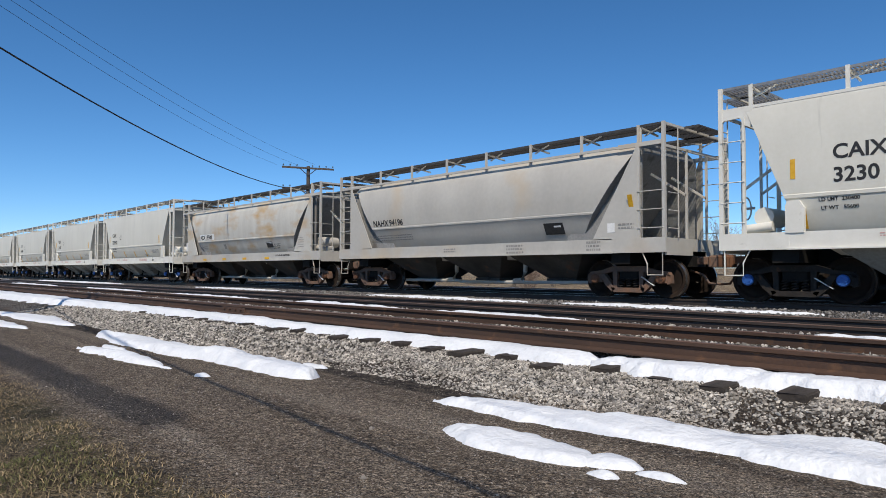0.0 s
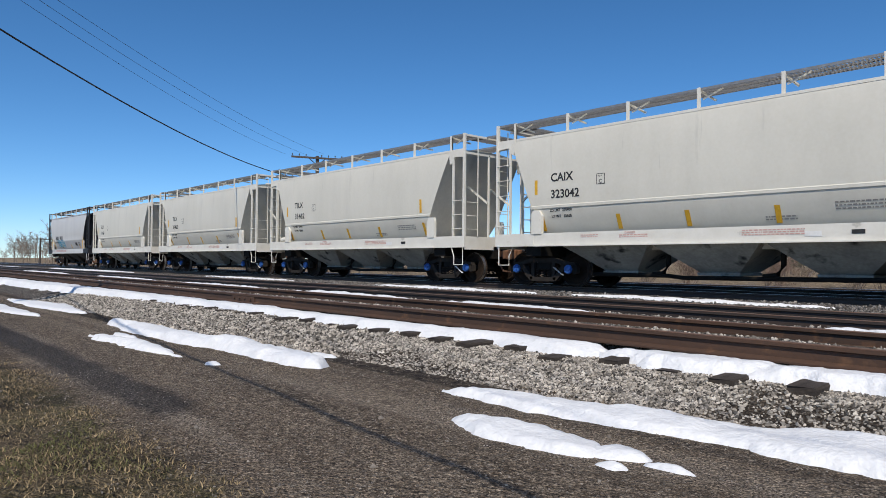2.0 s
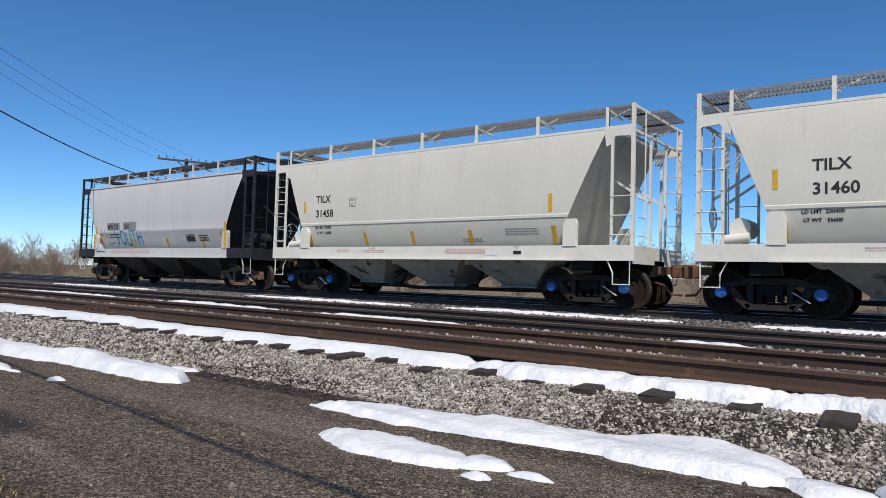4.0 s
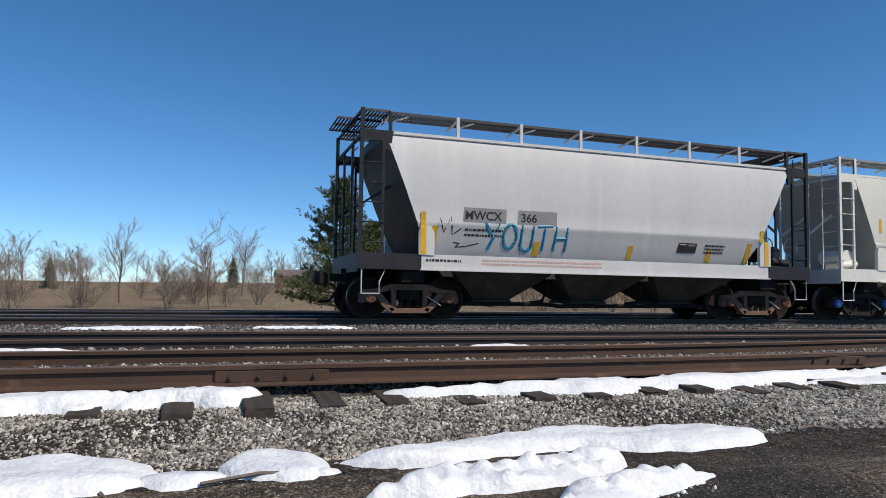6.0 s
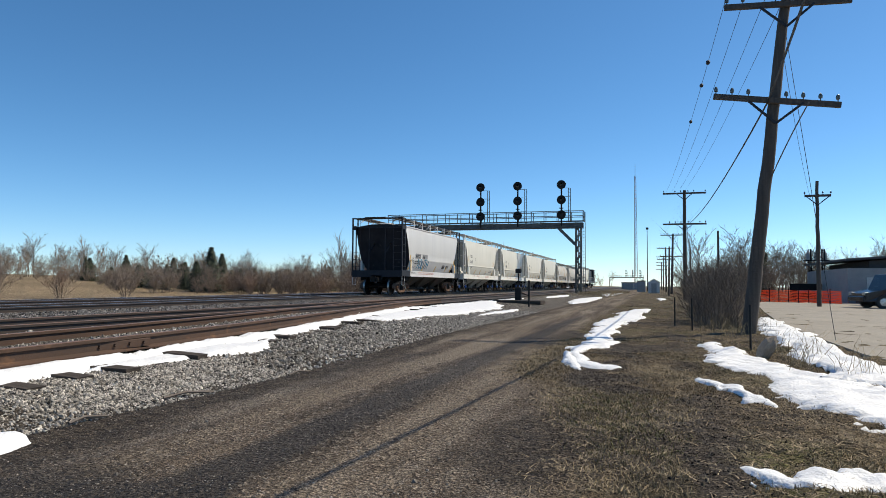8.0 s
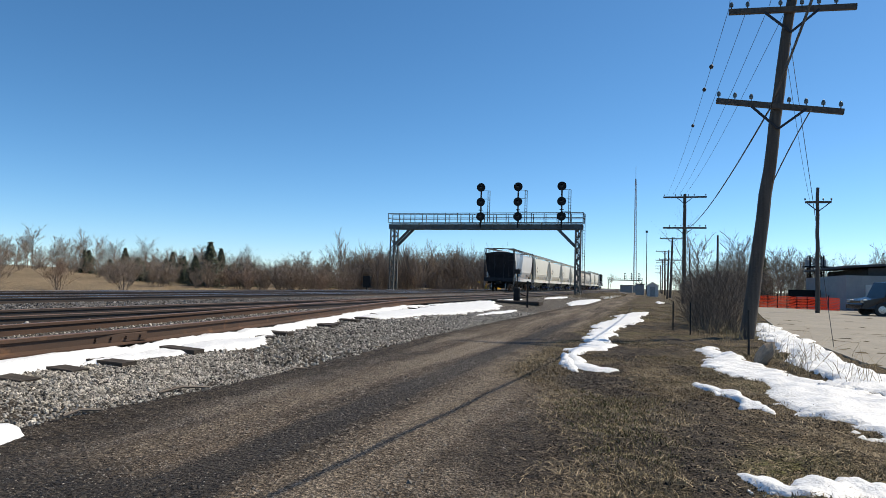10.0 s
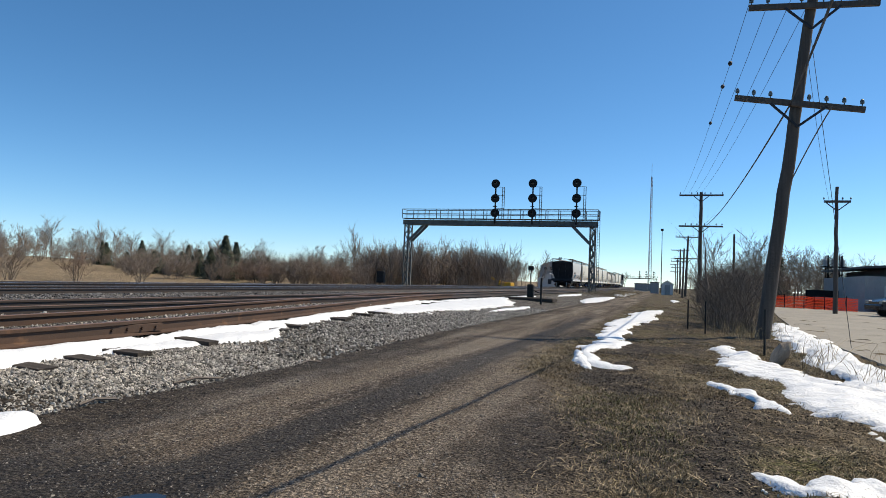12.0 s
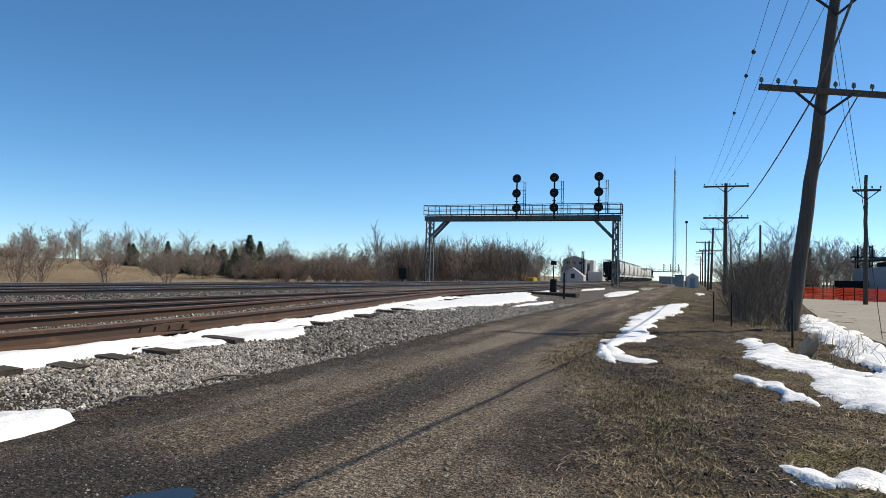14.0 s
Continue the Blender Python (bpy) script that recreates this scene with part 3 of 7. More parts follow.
def snow(rows, h, label="patch of old melting snow on the gravel", ragged=0.05, name="snow_patch", lift=0.0, seed=0.0, base=None, lumpy=0.0):
    """A bank of snow along rows of (x, y, half width): a sheet that thins to a melted, ragged rim with holes where it lies thin."""
    pts = [Vector(r) for r in rows]
    fine = []
    for i in range(len(pts) - 1):
        a, b, c, d = pts[max(i - 1, 0)], pts[i], pts[i + 1], pts[min(i + 2, len(pts) - 1)]
        m = max(4, int((c.xy - b.xy).length / max(0.03, 0.25 * min(b.z, c.z))))
        for k in range(m):
            t = k / m
            fine.append(0.5 * ((2 * b) + (c - a) * t + (2 * a - 5 * b + 4 * c - d) * t * t + (3 * b - a - 3 * c + d) * t ** 3))
    fine.append(pts[-1])
    c = np.array([p[:] for p in fine])
    c[:, 2] = np.maximum(c[:, 2], 0.012)
    wide, length = c[:, 2].max(), np.ptp(c[:, 0])
    sx, sy = min(0.16, max(0.028, length / 260)), min(0.09, max(0.024, wide / 12))
    gx = np.arange(c[:, 0].min() - wide - 0.1, c[:, 0].max() + wide + 0.1, sx)
    gy = np.arange((c[:, 1] - c[:, 2]).min() - 0.15, (c[:, 1] + c[:, 2]).max() + 0.15, sy)
    nx, ny = len(gx), len(gy)
    edge, wid = np.full((nx, ny), -9.0), np.full((nx, ny), 0.1)
    for k in range(nx):
        near = c[np.abs(c[:, 0] - gx[k]) < c[:, 2] + 0.3]
        if len(near):
            e = near[None, :, 2] - np.hypot(gx[k] - near[None, :, 0], gy[:, None] - near[None, :, 1])
            best = e.argmax(1)
            edge[k], wid[k] = e.max(1), near[best, 2]
    z = np.zeros((nx, ny))
    for i, j in np.argwhere(edge > -2.0 * ragged - 0.05):
        x, y = gx[i], gy[j]
        rag = noise.noise((x * 1.6, y * 2.4, seed)) + 0.7 * noise.noise((x * 5, y * 7, seed + 3)) + 0.4 * noise.noise((x * 14, y * 18, seed + 7))
        e = edge[i, j] + min(ragged, wid[i, j] * 0.7) * 1.3 * rag
        edge[i, j] = e
        g = land(x, y)
        if base is not None and e > 0:
            k = smoothstep(0, 0.16, e)
            g = g * (1 - k) + max(g, base) * k
        swell = 0.85 + 0.4 * noise.noise((x * 1.4, y * 1.4, seed)) + 0.2 * noise.noise((x * 5, y * 5, seed)) + 0.1 * noise.noise((x * 15, y * 15, seed)) + lumpy * abs(noise.noise((x * 8, y * 8, seed + 5)))
        z[i, j] = g + lift + (h * swell * (1 - math.exp(-e / (0.45 * h + 0.015))) + 0.006 if e > 0 else max(-0.03, e))
    keep = np.maximum(np.maximum(edge[:-1, :-1], edge[1:, :-1]), np.maximum(edge[1:, 1:], edge[:-1, 1:])) > 0
    whole = np.minimum(np.minimum(z[:-1, :-1], z[1:, :-1]), np.minimum(z[1:, 1:], z[:-1, 1:])) != 0
    idx = np.arange(nx * ny).reshape(nx, ny)
    f = np.stack([idx[:-1, :-1], idx[1:, :-1], idx[1:, 1:], idx[:-1, 1:]], -1)[keep & whole]
    used = np.unique(f)
    to = np.zeros(nx * ny, int)
    to[used] = np.arange(len(used))
    co = np.stack([np.repeat(gx[:, None], ny, 1), np.repeat(gy[None], nx, 0), z], -1).reshape(-1, 3)[used]
    s = Shape()
    s.add(co.tolist(), [tuple(q) for q in to[f].tolist()])
    return solid(name, s, SNOW, label, "snow", "snow patches", smooth=75)


for k, (rows, h) in enumerate((
        ([(-4.03, 3.67, 0.008), (-3.53, 3.80, 0.168), (-2.69, 3.91, 0.244), (-1.93, 4.03, 0.227), (-1.34, 4.13, 0.319), (-0.92, 4.12, 0.277), (-0.78, 3.99, 0.042)], 0.09),
        ([(-3.28, 3.06, 0.008), (-2.94, 3.11, 0.151), (-2.52, 3.12, 0.193), (-2.28, 3.11, 0.134), (-2.20, 3.11, 0.017)], 0.07),
        ([(-2.23, 3.12, 0.017), (-2.10, 3.19, 0.084), (-1.93, 3.21, 0.025)], 0.05),
        ([(-2.07, 2.97, 0.017), (-2.00, 2.98, 0.059), (-1.92, 2.99, 0.017)], 0.05),
        ([(-1.89, 3.14, 0.017), (-1.76, 3.17, 0.067), (-1.64, 3.16, 0.017)], 0.05),
        ([(-11.76, 3.36, 0.025), (-10.42, 3.44, 0.252), (-8.82, 3.49, 0.260), (-7.22, 3.56, 0.252), (-6.05, 3.54, 0.202), (-5.61, 3.49, 0.034)], 0.13),
        ([(-10.00, 2.60, 0.025), (-9.07, 2.69, 0.134), (-8.23, 2.74, 0.118), (-7.31, 2.81, 0.025)], 0.07),
        ([(-10.16, 2.98, 0.017), (-9.58, 2.94, 0.084), (-9.16, 2.96, 0.017)], 0.05),
        ([(-6.69, 2.82, 0.017), (-6.60, 2.85, 0.084), (-6.50, 2.88, 0.025)], 0.07),
        ([(-6.51, 3.93, 0.017), (-6.38, 3.99, 0.084), (-6.23, 4.06, 0.025)], 0.08),
        ([(0.34, 4.10, 0.017), (0.71, 4.05, 0.185), (1.26, 4.18, 0.185), (1.93, 4.28, 0.202), (2.52, 4.17, 0.29), (2.94, 4.15, 0.29), (3.28, 4.08, 0.15), (3.43, 4.02, 0.017)], 0.085),
        ([(-0.18, 4.18, 0.042), (-0.07, 4.13, 0.218), (0.10, 4.03, 0.210), (0.20, 3.98, 0.042)], 0.10),
        ([(0.22, 3.91, 0.017), (0.28, 3.91, 0.042), (0.34, 3.91, 0.017)], 0.05),
        ([(-0.71, 3.99, 0.025), (-0.50, 3.96, 0.109), (-0.27, 3.95, 0.025)], 0.07),
        ([(0.38, 3.36, 0.025), (0.76, 3.46, 0.134), (1.26, 3.54, 0.176), (1.72, 3.65, 0.160), (2.02, 3.73, 0.034)], 0.09),
        ([(1.09, 2.90, 0.025), (1.47, 3.06, 0.134), (1.85, 3.23, 0.134), (2.18, 3.28, 0.076), (2.42, 3.32, 0.017)], 0.09),
        ([(8.76, 0.55, 0.03), (8.85, 0.76, 0.13), (9.2, 1.0, 0.13), (9.9, 1.15, 0.1), (10.8, 1.27, 0.1), (12.3, 1.1, 0.3), (13.4, 1.15, 0.2), (15, 1.18, 0.27), (17.5, 1.2, 0.26), (20, 1.2, 0.4), (23, 0.85, 0.4), (26, 0.95, 0.4), (29, 0.6, 0.35), (31, 0.4, 0.1)], 0.035),
        ([(8.57, 1.02, 0.017), (8.99, 1.14, 0.076), (9.83, 1.30, 0.101), (10.67, 1.44, 0.025)], 0.06),
        ([(4.22, -0.34, 0.02), (4.1, -0.45, 0.08), (4.0, -0.6, 0.08), (4.12, -0.78, 0.14), (4.18, -1.0, 0.15), (4.1, -1.3, 0.05)], 0.035),
        ([(8.05, -0.34, 0.03), (7.6, -0.5, 0.11), (7.2, -0.66, 0.14), (6.75, -0.8, 0.11), (6.55, -0.88, 0.02)], 0.04),
        ([(13.3, -0.9, 0.1), (12.4, -0.75, 0.15), (11.1, -1.0, 0.26), (10, -0.95, 0.34), (9, -1.28, 0.4), (7.9, -1.5, 0.45), (7, -1.75, 0.55), (6, -2.15, 0.75), (5, -2.6, 0.8)], 0.04),
        ([(8.6, -2.3, 0.5), (10.2, -2.3, 0.36), (12.8, -2.42, 0.28), (16, -2.68, 0.36), (19, -2.85, 0.28), (22, -3.1, 0.22), (24, -3.3, 0.03)], 0.035),
        ([(14.5, 6.4, 0.05), (16.5, 6.9, 0.8), (18.5, 7.0, 0.75), (20.5, 6.6, 0.7), (22.5, 6.9, 0.9), (25.5, 7.1, 1.1), (29, 7.5, 0.9), (32.5, 8.0, 0.25), (34, 8.0, 0.05)], 0.06),
        ([(21, 5.45, 0.04), (24, 5.35, 0.2), (27, 5.35, 0.04)], 0.05),
        ([(17.5, 8.2, 0.05), (24, 8.0, 0.18), (34, 7.95, 0.25), (42, 7.9, 0.05)], 0.08),
        ([(37.80, 4.37, 0.042), (42.00, 4.45, 0.420), (48.72, 4.70, 0.588), (55.44, 4.62, 0.420), (60.48, 4.37, 0.042)], 0.06),
        ([(47, 7.2, 0.05), (54, 7.2, 0.4), (60, 7.2, 0.05)], 0.06),
        ([(65.52, 4.20, 0.042), (75.60, 4.70, 0.588), (88.20, 4.54, 0.504), (99.12, 4.20, 0.042)], 0.07),
        ([(50.40, -0.42, 0.042), (55.44, -0.59, 0.252), (60.48, -0.42, 0.042)], 0.05),
        ([(4.6, 5.38, 0.02), (5.6, 5.36, 0.10), (6.9, 5.40, 0.24), (7.9, 5.40, 0.3), (8.6, 5.55, 0.1), (9.2, 5.7, 0.02)], 0.06),
        ([(-22.68, 2.44, 0.042), (-18.48, 2.52, 0.269), (-15.12, 2.69, 0.168), (-13.86, 2.77, 0.025)], 0.05),
        ([(-20.16, 3.36, 0.042), (-16.80, 3.53, 0.336), (-14.28, 3.61, 0.042)], 0.06))):
    snow(rows, h, seed=3.1 * k, ragged=0.17 if rows[0][0] > 3.5 and rows[1][1] < 2 else (0.22 if rows[0][0] > 14 else 0.045), lift=0.03 if rows[1][1] < -2.2 else 0.0, lumpy=1.3 if 0.3 < rows[0][0] < 1.5 and rows[0][1] < 3.5 else 0.0)

# snow lying on the siding's tie ends, and thin strips further in
STRIP = "long strip of snow along the siding's tie ends"
snow([(-60, 4.9, 0.3), (-40, 4.95, 0.35), (-25, 5.05, 0.45), (-18, 5.2, 0.34), (-12, 5.35, 0.23), (-6, 5.39, 0.2), (-3.9, 5.40, 0.18), (-3.75, 5.38, 0.03)], 0.045, STRIP, 0.09, seed=50, base=BED)
snow([(-3.65, 5.40, 0.03), (-3.3, 5.38, 0.22), (-2.0, 5.39, 0.22), (-1.2, 5.42, 0.19), (-0.2, 5.45, 0.14), (0.02, 5.46, 0.02)], 0.045, STRIP, 0.09, seed=61, base=BED)
snow([(0.95, 5.46, 0.02), (1.3, 5.44, 0.1), (2.5, 5.41, 0.17), (4.3, 5.45, 0.18), (5.9, 5.62, 0.16), (7.6, 5.78, 0.16), (9.5, 5.98, 0.17), (12.5, 6.5, 0.16), (16, 7.2, 0.2), (20.5, 7.9, 0.14), (22, 8.05, 0.03)], 0.045, STRIP, 0.09, seed=72, base=BED)
for k, (a, b, y, w) in enumerate(((-30, -23, 8.0, 0.2), (-20.5, -15, 7.9, 0.14), (-13.8, -9.6, 7.95, 0.13), (-8.6, -5.5, 7.9, 0.14), (-44, -34, 8.0, 0.2), (-17, -10.5, 12.6, 0.2), (-9.5, -4, 12.7, 0.18), (-2.8, -0.4, 12.8, 0.14), (-30, -22, 12.6, 0.22),
                                  (0.3, 2.2, 12.9, 0.12), (2.6, 3.5, 7.9, 0.07), (-2.6, -1.7, 7.95, 0.06), (-60, -40, 12.7, 0.3), (-90, -64, 11.6, 0.4))):
    snow([(a, y, 0.02), (a * 0.7 + b * 0.3, y + 0.05, w), (a * 0.3 + b * 0.7, y - 0.03, w), (b, y, 0.02)], 0.05, "thin strip of old snow between the tracks", 0.08, lift=0.01, seed=90 + k)

# puddle in the rut
pd = Shape()
ring = []
for a in np.linspace(0, 2 * math.pi, 64, endpoint=False):
    u, v = math.cos(a), math.sin(a)
    ring.append((2.2 + 0.8 * u, 2.40 + 0.3 * v))
pd.add([(x, y, LANE - 0.024) for x, y in ring], [tuple(range(64))])
solid("puddle", pd, WATER, "shallow puddle reflecting the blue sky in a wheel rut", "puddle", kind="structure")

# paved yard beside the lane
yd = Shape()
yard = [(8.8, -3.3), (11.8, -2.95), (16.8, -3.1), (22, -3.4), (30, -4.2), (50, -6.5), (54, -13), (47, -30), (2, -30), (3, -5)]
yd.prism(yard, "z", -0.2, LANE + 0.02)
solid("road", yd, ASPHALT, "pale worn asphalt road with wet stains and slush", "road", kind="structure")


# ---- the train ----
FLAT = [(0, 4.13), (0.6, 4.11), (1.15, 4.05), (1.47, 3.99), (1.545, 3.95), (1.565, 3.85), (1.575, 3.2), (1.578, 2.6), (1.57, 2.3), (1.558, 2.13), (1.572, 2.11), (1.568, 2.05), (1.545, 2.03), (1.52, 1.92), (1.475, 1.78), (1.41, 1.62), (1.31, 1.42), (1.12, 1.1), (0.9, 0.95)]
ROUND = [(0, 4.12), (0.6, 4.10), (1.15, 4.03), (1.45, 3.96), (1.53, 3.90), (1.565, 3.7), (1.585, 3.3), (1.59, 2.9), (1.57, 2.45), (1.54, 2.15), (1.545, 2.12), (1.535, 2.06), (1.515, 2.02), (1.46, 1.84), (1.38, 1.66), (1.27, 1.42), (1.1, 1.1), (0.9, 0.95)]
TEAR = [(0, 3.74), (0.6, 3.72), (1.05, 3.65), (1.34, 3.55), (1.45, 3.44), (1.52, 3.25), (1.58, 2.95), (1.6, 2.65), (1.585, 2.35), (1.55, 2.08), (1.56, 2.06), (1.555, 2.02), (1.53, 1.99), (1.46, 1.8), (1.36, 1.6), (1.25, 1.40), (1.1, 1.1), (0.9, 0.95)]


def wheelset_mesh():
    s = Shape()
    for sg in (-1, 1):
        s.slot = 0
        s.lathe([(0.10, -0.06 * sg), (0.13, -0.05 * sg), (0.15, -0.02 * sg), (0.34, 0.0), (0.39, 0.05 * sg), (0.452, 0.055 * sg)], (0, sg * 0.745, 0), n=28, caps=False)
        s.slot = 1
        s.lathe([(0.452, 0.055 * sg), (0.457, 0.0), (0.462, -0.045 * sg)], (0, sg * 0.745, 0), n=28, caps=False)
        s.slot = 0
        s.lathe([(0.462, -0.045 * sg), (0.485, -0.06 * sg), (0.482, -0.075 * sg), (0.39, -0.075 * sg), (0.33, -0.03 * sg), (0.15, -0.05 * sg)], (0, sg * 0.745, 0), n=28, caps=False)
    s.tube([(0, -0.93, 0), (0, 0.93, 0)], 0.075, 10)
    return s.mesh("wheelset", WHEEL, TREAD, smooth=35)


def cap_mesh(material):
    s = Shape()
    for sg in (-1,):
        s.lathe([(0.115, 0.0), (0.12, sg * 0.06), (0.10, sg * 0.09), (0.05, sg * 0.095)], (0, sg * 0.98, 0), n=14)
        for k in range(3):
            a = 2.1 * k
            s.lathe([(0.022, sg * 0.09), (0.022, sg * 0.12)], (0.065 * math.cos(a), sg * 0.98, 0.065 * math.sin(a)), n=6)
    return s.mesh("bearing_cap", material, smooth=35)


def side_frame_mesh(material):
    """The cast frame on one side of a truck, with its window openings, about y = 0."""
    s = Shape()
    w = 0.075
    top = [(-1.12, 0.50), (-1.06, 0.62), (-0.72, 0.66), (-0.40, 0.76), (0.40, 0.76), (0.72, 0.66), (1.06, 0.62), (1.12, 0.50), (0.98, 0.56), (0.70, 0.56), (0.42, 0.63), (-0.42, 0.63), (-0.70, 0.56), (-0.98, 0.56)]
    s.prism(top, "y", -w, w)
    for sg in (-1, 1):
        s.prism([(sg * 0.99, 0.57), (sg * 1.12, 0.55), (sg * 1.13, 0.36), (sg * 1.03, 0.33)], "y", -w, w)
        s.prism([(sg * 0.80, 0.58), (sg * 0.66, 0.58), (sg * 0.34, 0.20), (sg * 0.44, 0.14), (sg * 0.62, 0.30)], "y", -w, w)
        s.prism([(sg * 0.42, 0.65), (sg * 0.30, 0.65), (sg * 0.30, 0.22), (sg * 0.40, 0.22)], "y", -w * 0.8, w * 0.8)
        s.block(sg * 0.889 - 0.15, sg * 0.889 + 0.15, -0.085, 0.085, 0.36, 0.60, 0.03)
    s.prism([(-0.46, 0.24), (-0.40, 0.13), (0.40, 0.13), (0.46, 0.24)], "y", -w, w)
    return s.mesh("side_frame", material, smooth=30)


def spring_mesh():
    pts = [(0.062 * math.cos(a), 0.062 * math.sin(a), 0.24 + 0.22 * a / (2 * math.pi * 4)) for a in np.linspace(0, 2 * math.pi * 4, 33)]
    return Shape().tube(pts, 0.014, 4).mesh("spring", CAST)


WHEELSET, SPRING = wheelset_mesh(), spring_mesh()
FRAMES = {"dark": side_frame_mesh(CAST), "rusty": side_frame_mesh(RUSTCAST)}
CAPS = {"blue": cap_mesh(BLUE), "brown": cap_mesh(BROWN)}
MARK = Shape().beam((-0.16, 0, 0.10), (0.16, 0, -0.10), 0.012, 0.07, (0, 1, 0)).mesh("white_stencil", DECAL)
rollers = []


def build_truck(car, x, frame_kind, cap_kind):
    s = Shape()
    s.block(-0.26, 0.26, -1.02, 1.02, 0.42, 0.66, 0.04)
    s.tube([(0, 0, 0.6), (0, 0, 0.80)], 0.2, 12)
    for sg in (-1, 1):
        s.beam((sg * 0.45, -0.8, 0.42), (sg * 0.45, 0.8, 0.42), 0.1, 0.14)
        for y in (-0.74, 0.74):
            s.block(sg * 0.41 - 0.05, sg * 0.41 + 0.05, y - 0.07, y + 0.07, 0.30, 0.60, 0.02)
    tk = part("truck", s, BLACK, car)
    tk.location.x = x
    for sg in (-1, 1):
        fr = part("side_frame", FRAMES[frame_kind], CAST, tk)
        fr.location.y = sg * 1.0
        for sx in (-0.19, 0.0, 0.19):
            part("spring", SPRING, CAST, tk).location = (sx, sg * 1.02, 0)
        mk = part("white_stencil", MARK, DECAL, tk)
        mk.location = (0.55, sg * 1.082, 0.40)
    for dx in (-0.889, 0.889):
        ws = part("wheelset", WHEELSET, WHEEL, tk)
        ws.location = (dx, 0, 0.457)
        rollers.append((ws, dx, len(rollers) * 37.0))
        for sg in (1, -1):
            cp = part("bearing_cap", CAPS[cap_kind], BLUE, tk, cap_kind + " bearing cap")
            cp.location = (dx, 0, 0.457)
            cp.scale.y = 1.09 * sg
    return tk


def body_mesh(section, L, rear_end, front_end, name, mats, knee=1.42):
    """Sheeted hopper body: its ends are slopes from the roof corners down and in. Each end: how far it stands in at the roof and at the knee, and how it bows."""
    half = section
    ring = half + [(-y, z) for y, z in reversed(half[1:])]
    zt = section[4][1]

    def ins(z, e):
        u = (zt - max(z, knee)) / (zt - knee)
        return e[0] + (e[1] - e[0]) * u ** e[2] + (max(0.0, 1.4 - z) * 1.2)

    n = 9
    rings = []
    for k in range(n):
        u = k / (n - 1)
        rings.append([(ins(min(z, zt), rear_end) * (1 - u) + (L - ins(min(z, zt), front_end)) * u, -y, z) for y, z in ring])
    s = Shape()
    m = len(ring)
    s.loft(rings, closed=True, caps=False)
    # sloping end sheets: slot 1 holds their shade as a darker colour
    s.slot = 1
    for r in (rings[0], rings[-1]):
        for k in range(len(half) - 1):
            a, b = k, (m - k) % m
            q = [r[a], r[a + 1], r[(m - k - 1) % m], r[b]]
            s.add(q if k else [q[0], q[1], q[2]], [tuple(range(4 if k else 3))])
    return s.mesh(name, *mats, smooth=28)


def grating(x0, x1, y0, y1, z, step=0.075):
    s = Shape()
    x = x0
    while x < x1:
        s.box(x, x + 0.022, y0, y1, z - 0.035, z)
        x += step
    for y in (y0, (y0 + y1) / 2, y1):
        s.box(x0, x1, y - 0.012, y + 0.012, z - 0.05, z + 0.004)
    return s


def bars(x, z, rows, w, h, gap):
    """Rows of small unreadable print on the near side: a few short dashes to a row."""
    s = Shape()
    r = random.Random(int(x * 100 + z * 1000))
    for k in range(rows):
        u = x
        while u < x + w:
            ln = r.uniform(0.02, 0.09)
            s.box(u, min(u + ln, x + w), -0.001, 0.001, z - k * gap - h, z - k * gap)
            u += ln + 0.022
    return s


def side_text(name, text, size, material, body, x, z, y, lean=0.0):
    return writing(name, text, size, material, body, pose(x, y, z, 90 - lean, 0, 0))


def skin(section, z):
    """Half width of a body's side at a height."""
    low = sorted((q, p) for p, q in section[3:])
    return float(np.interp(z, [q for q, p in low], [p for q, p in low]))


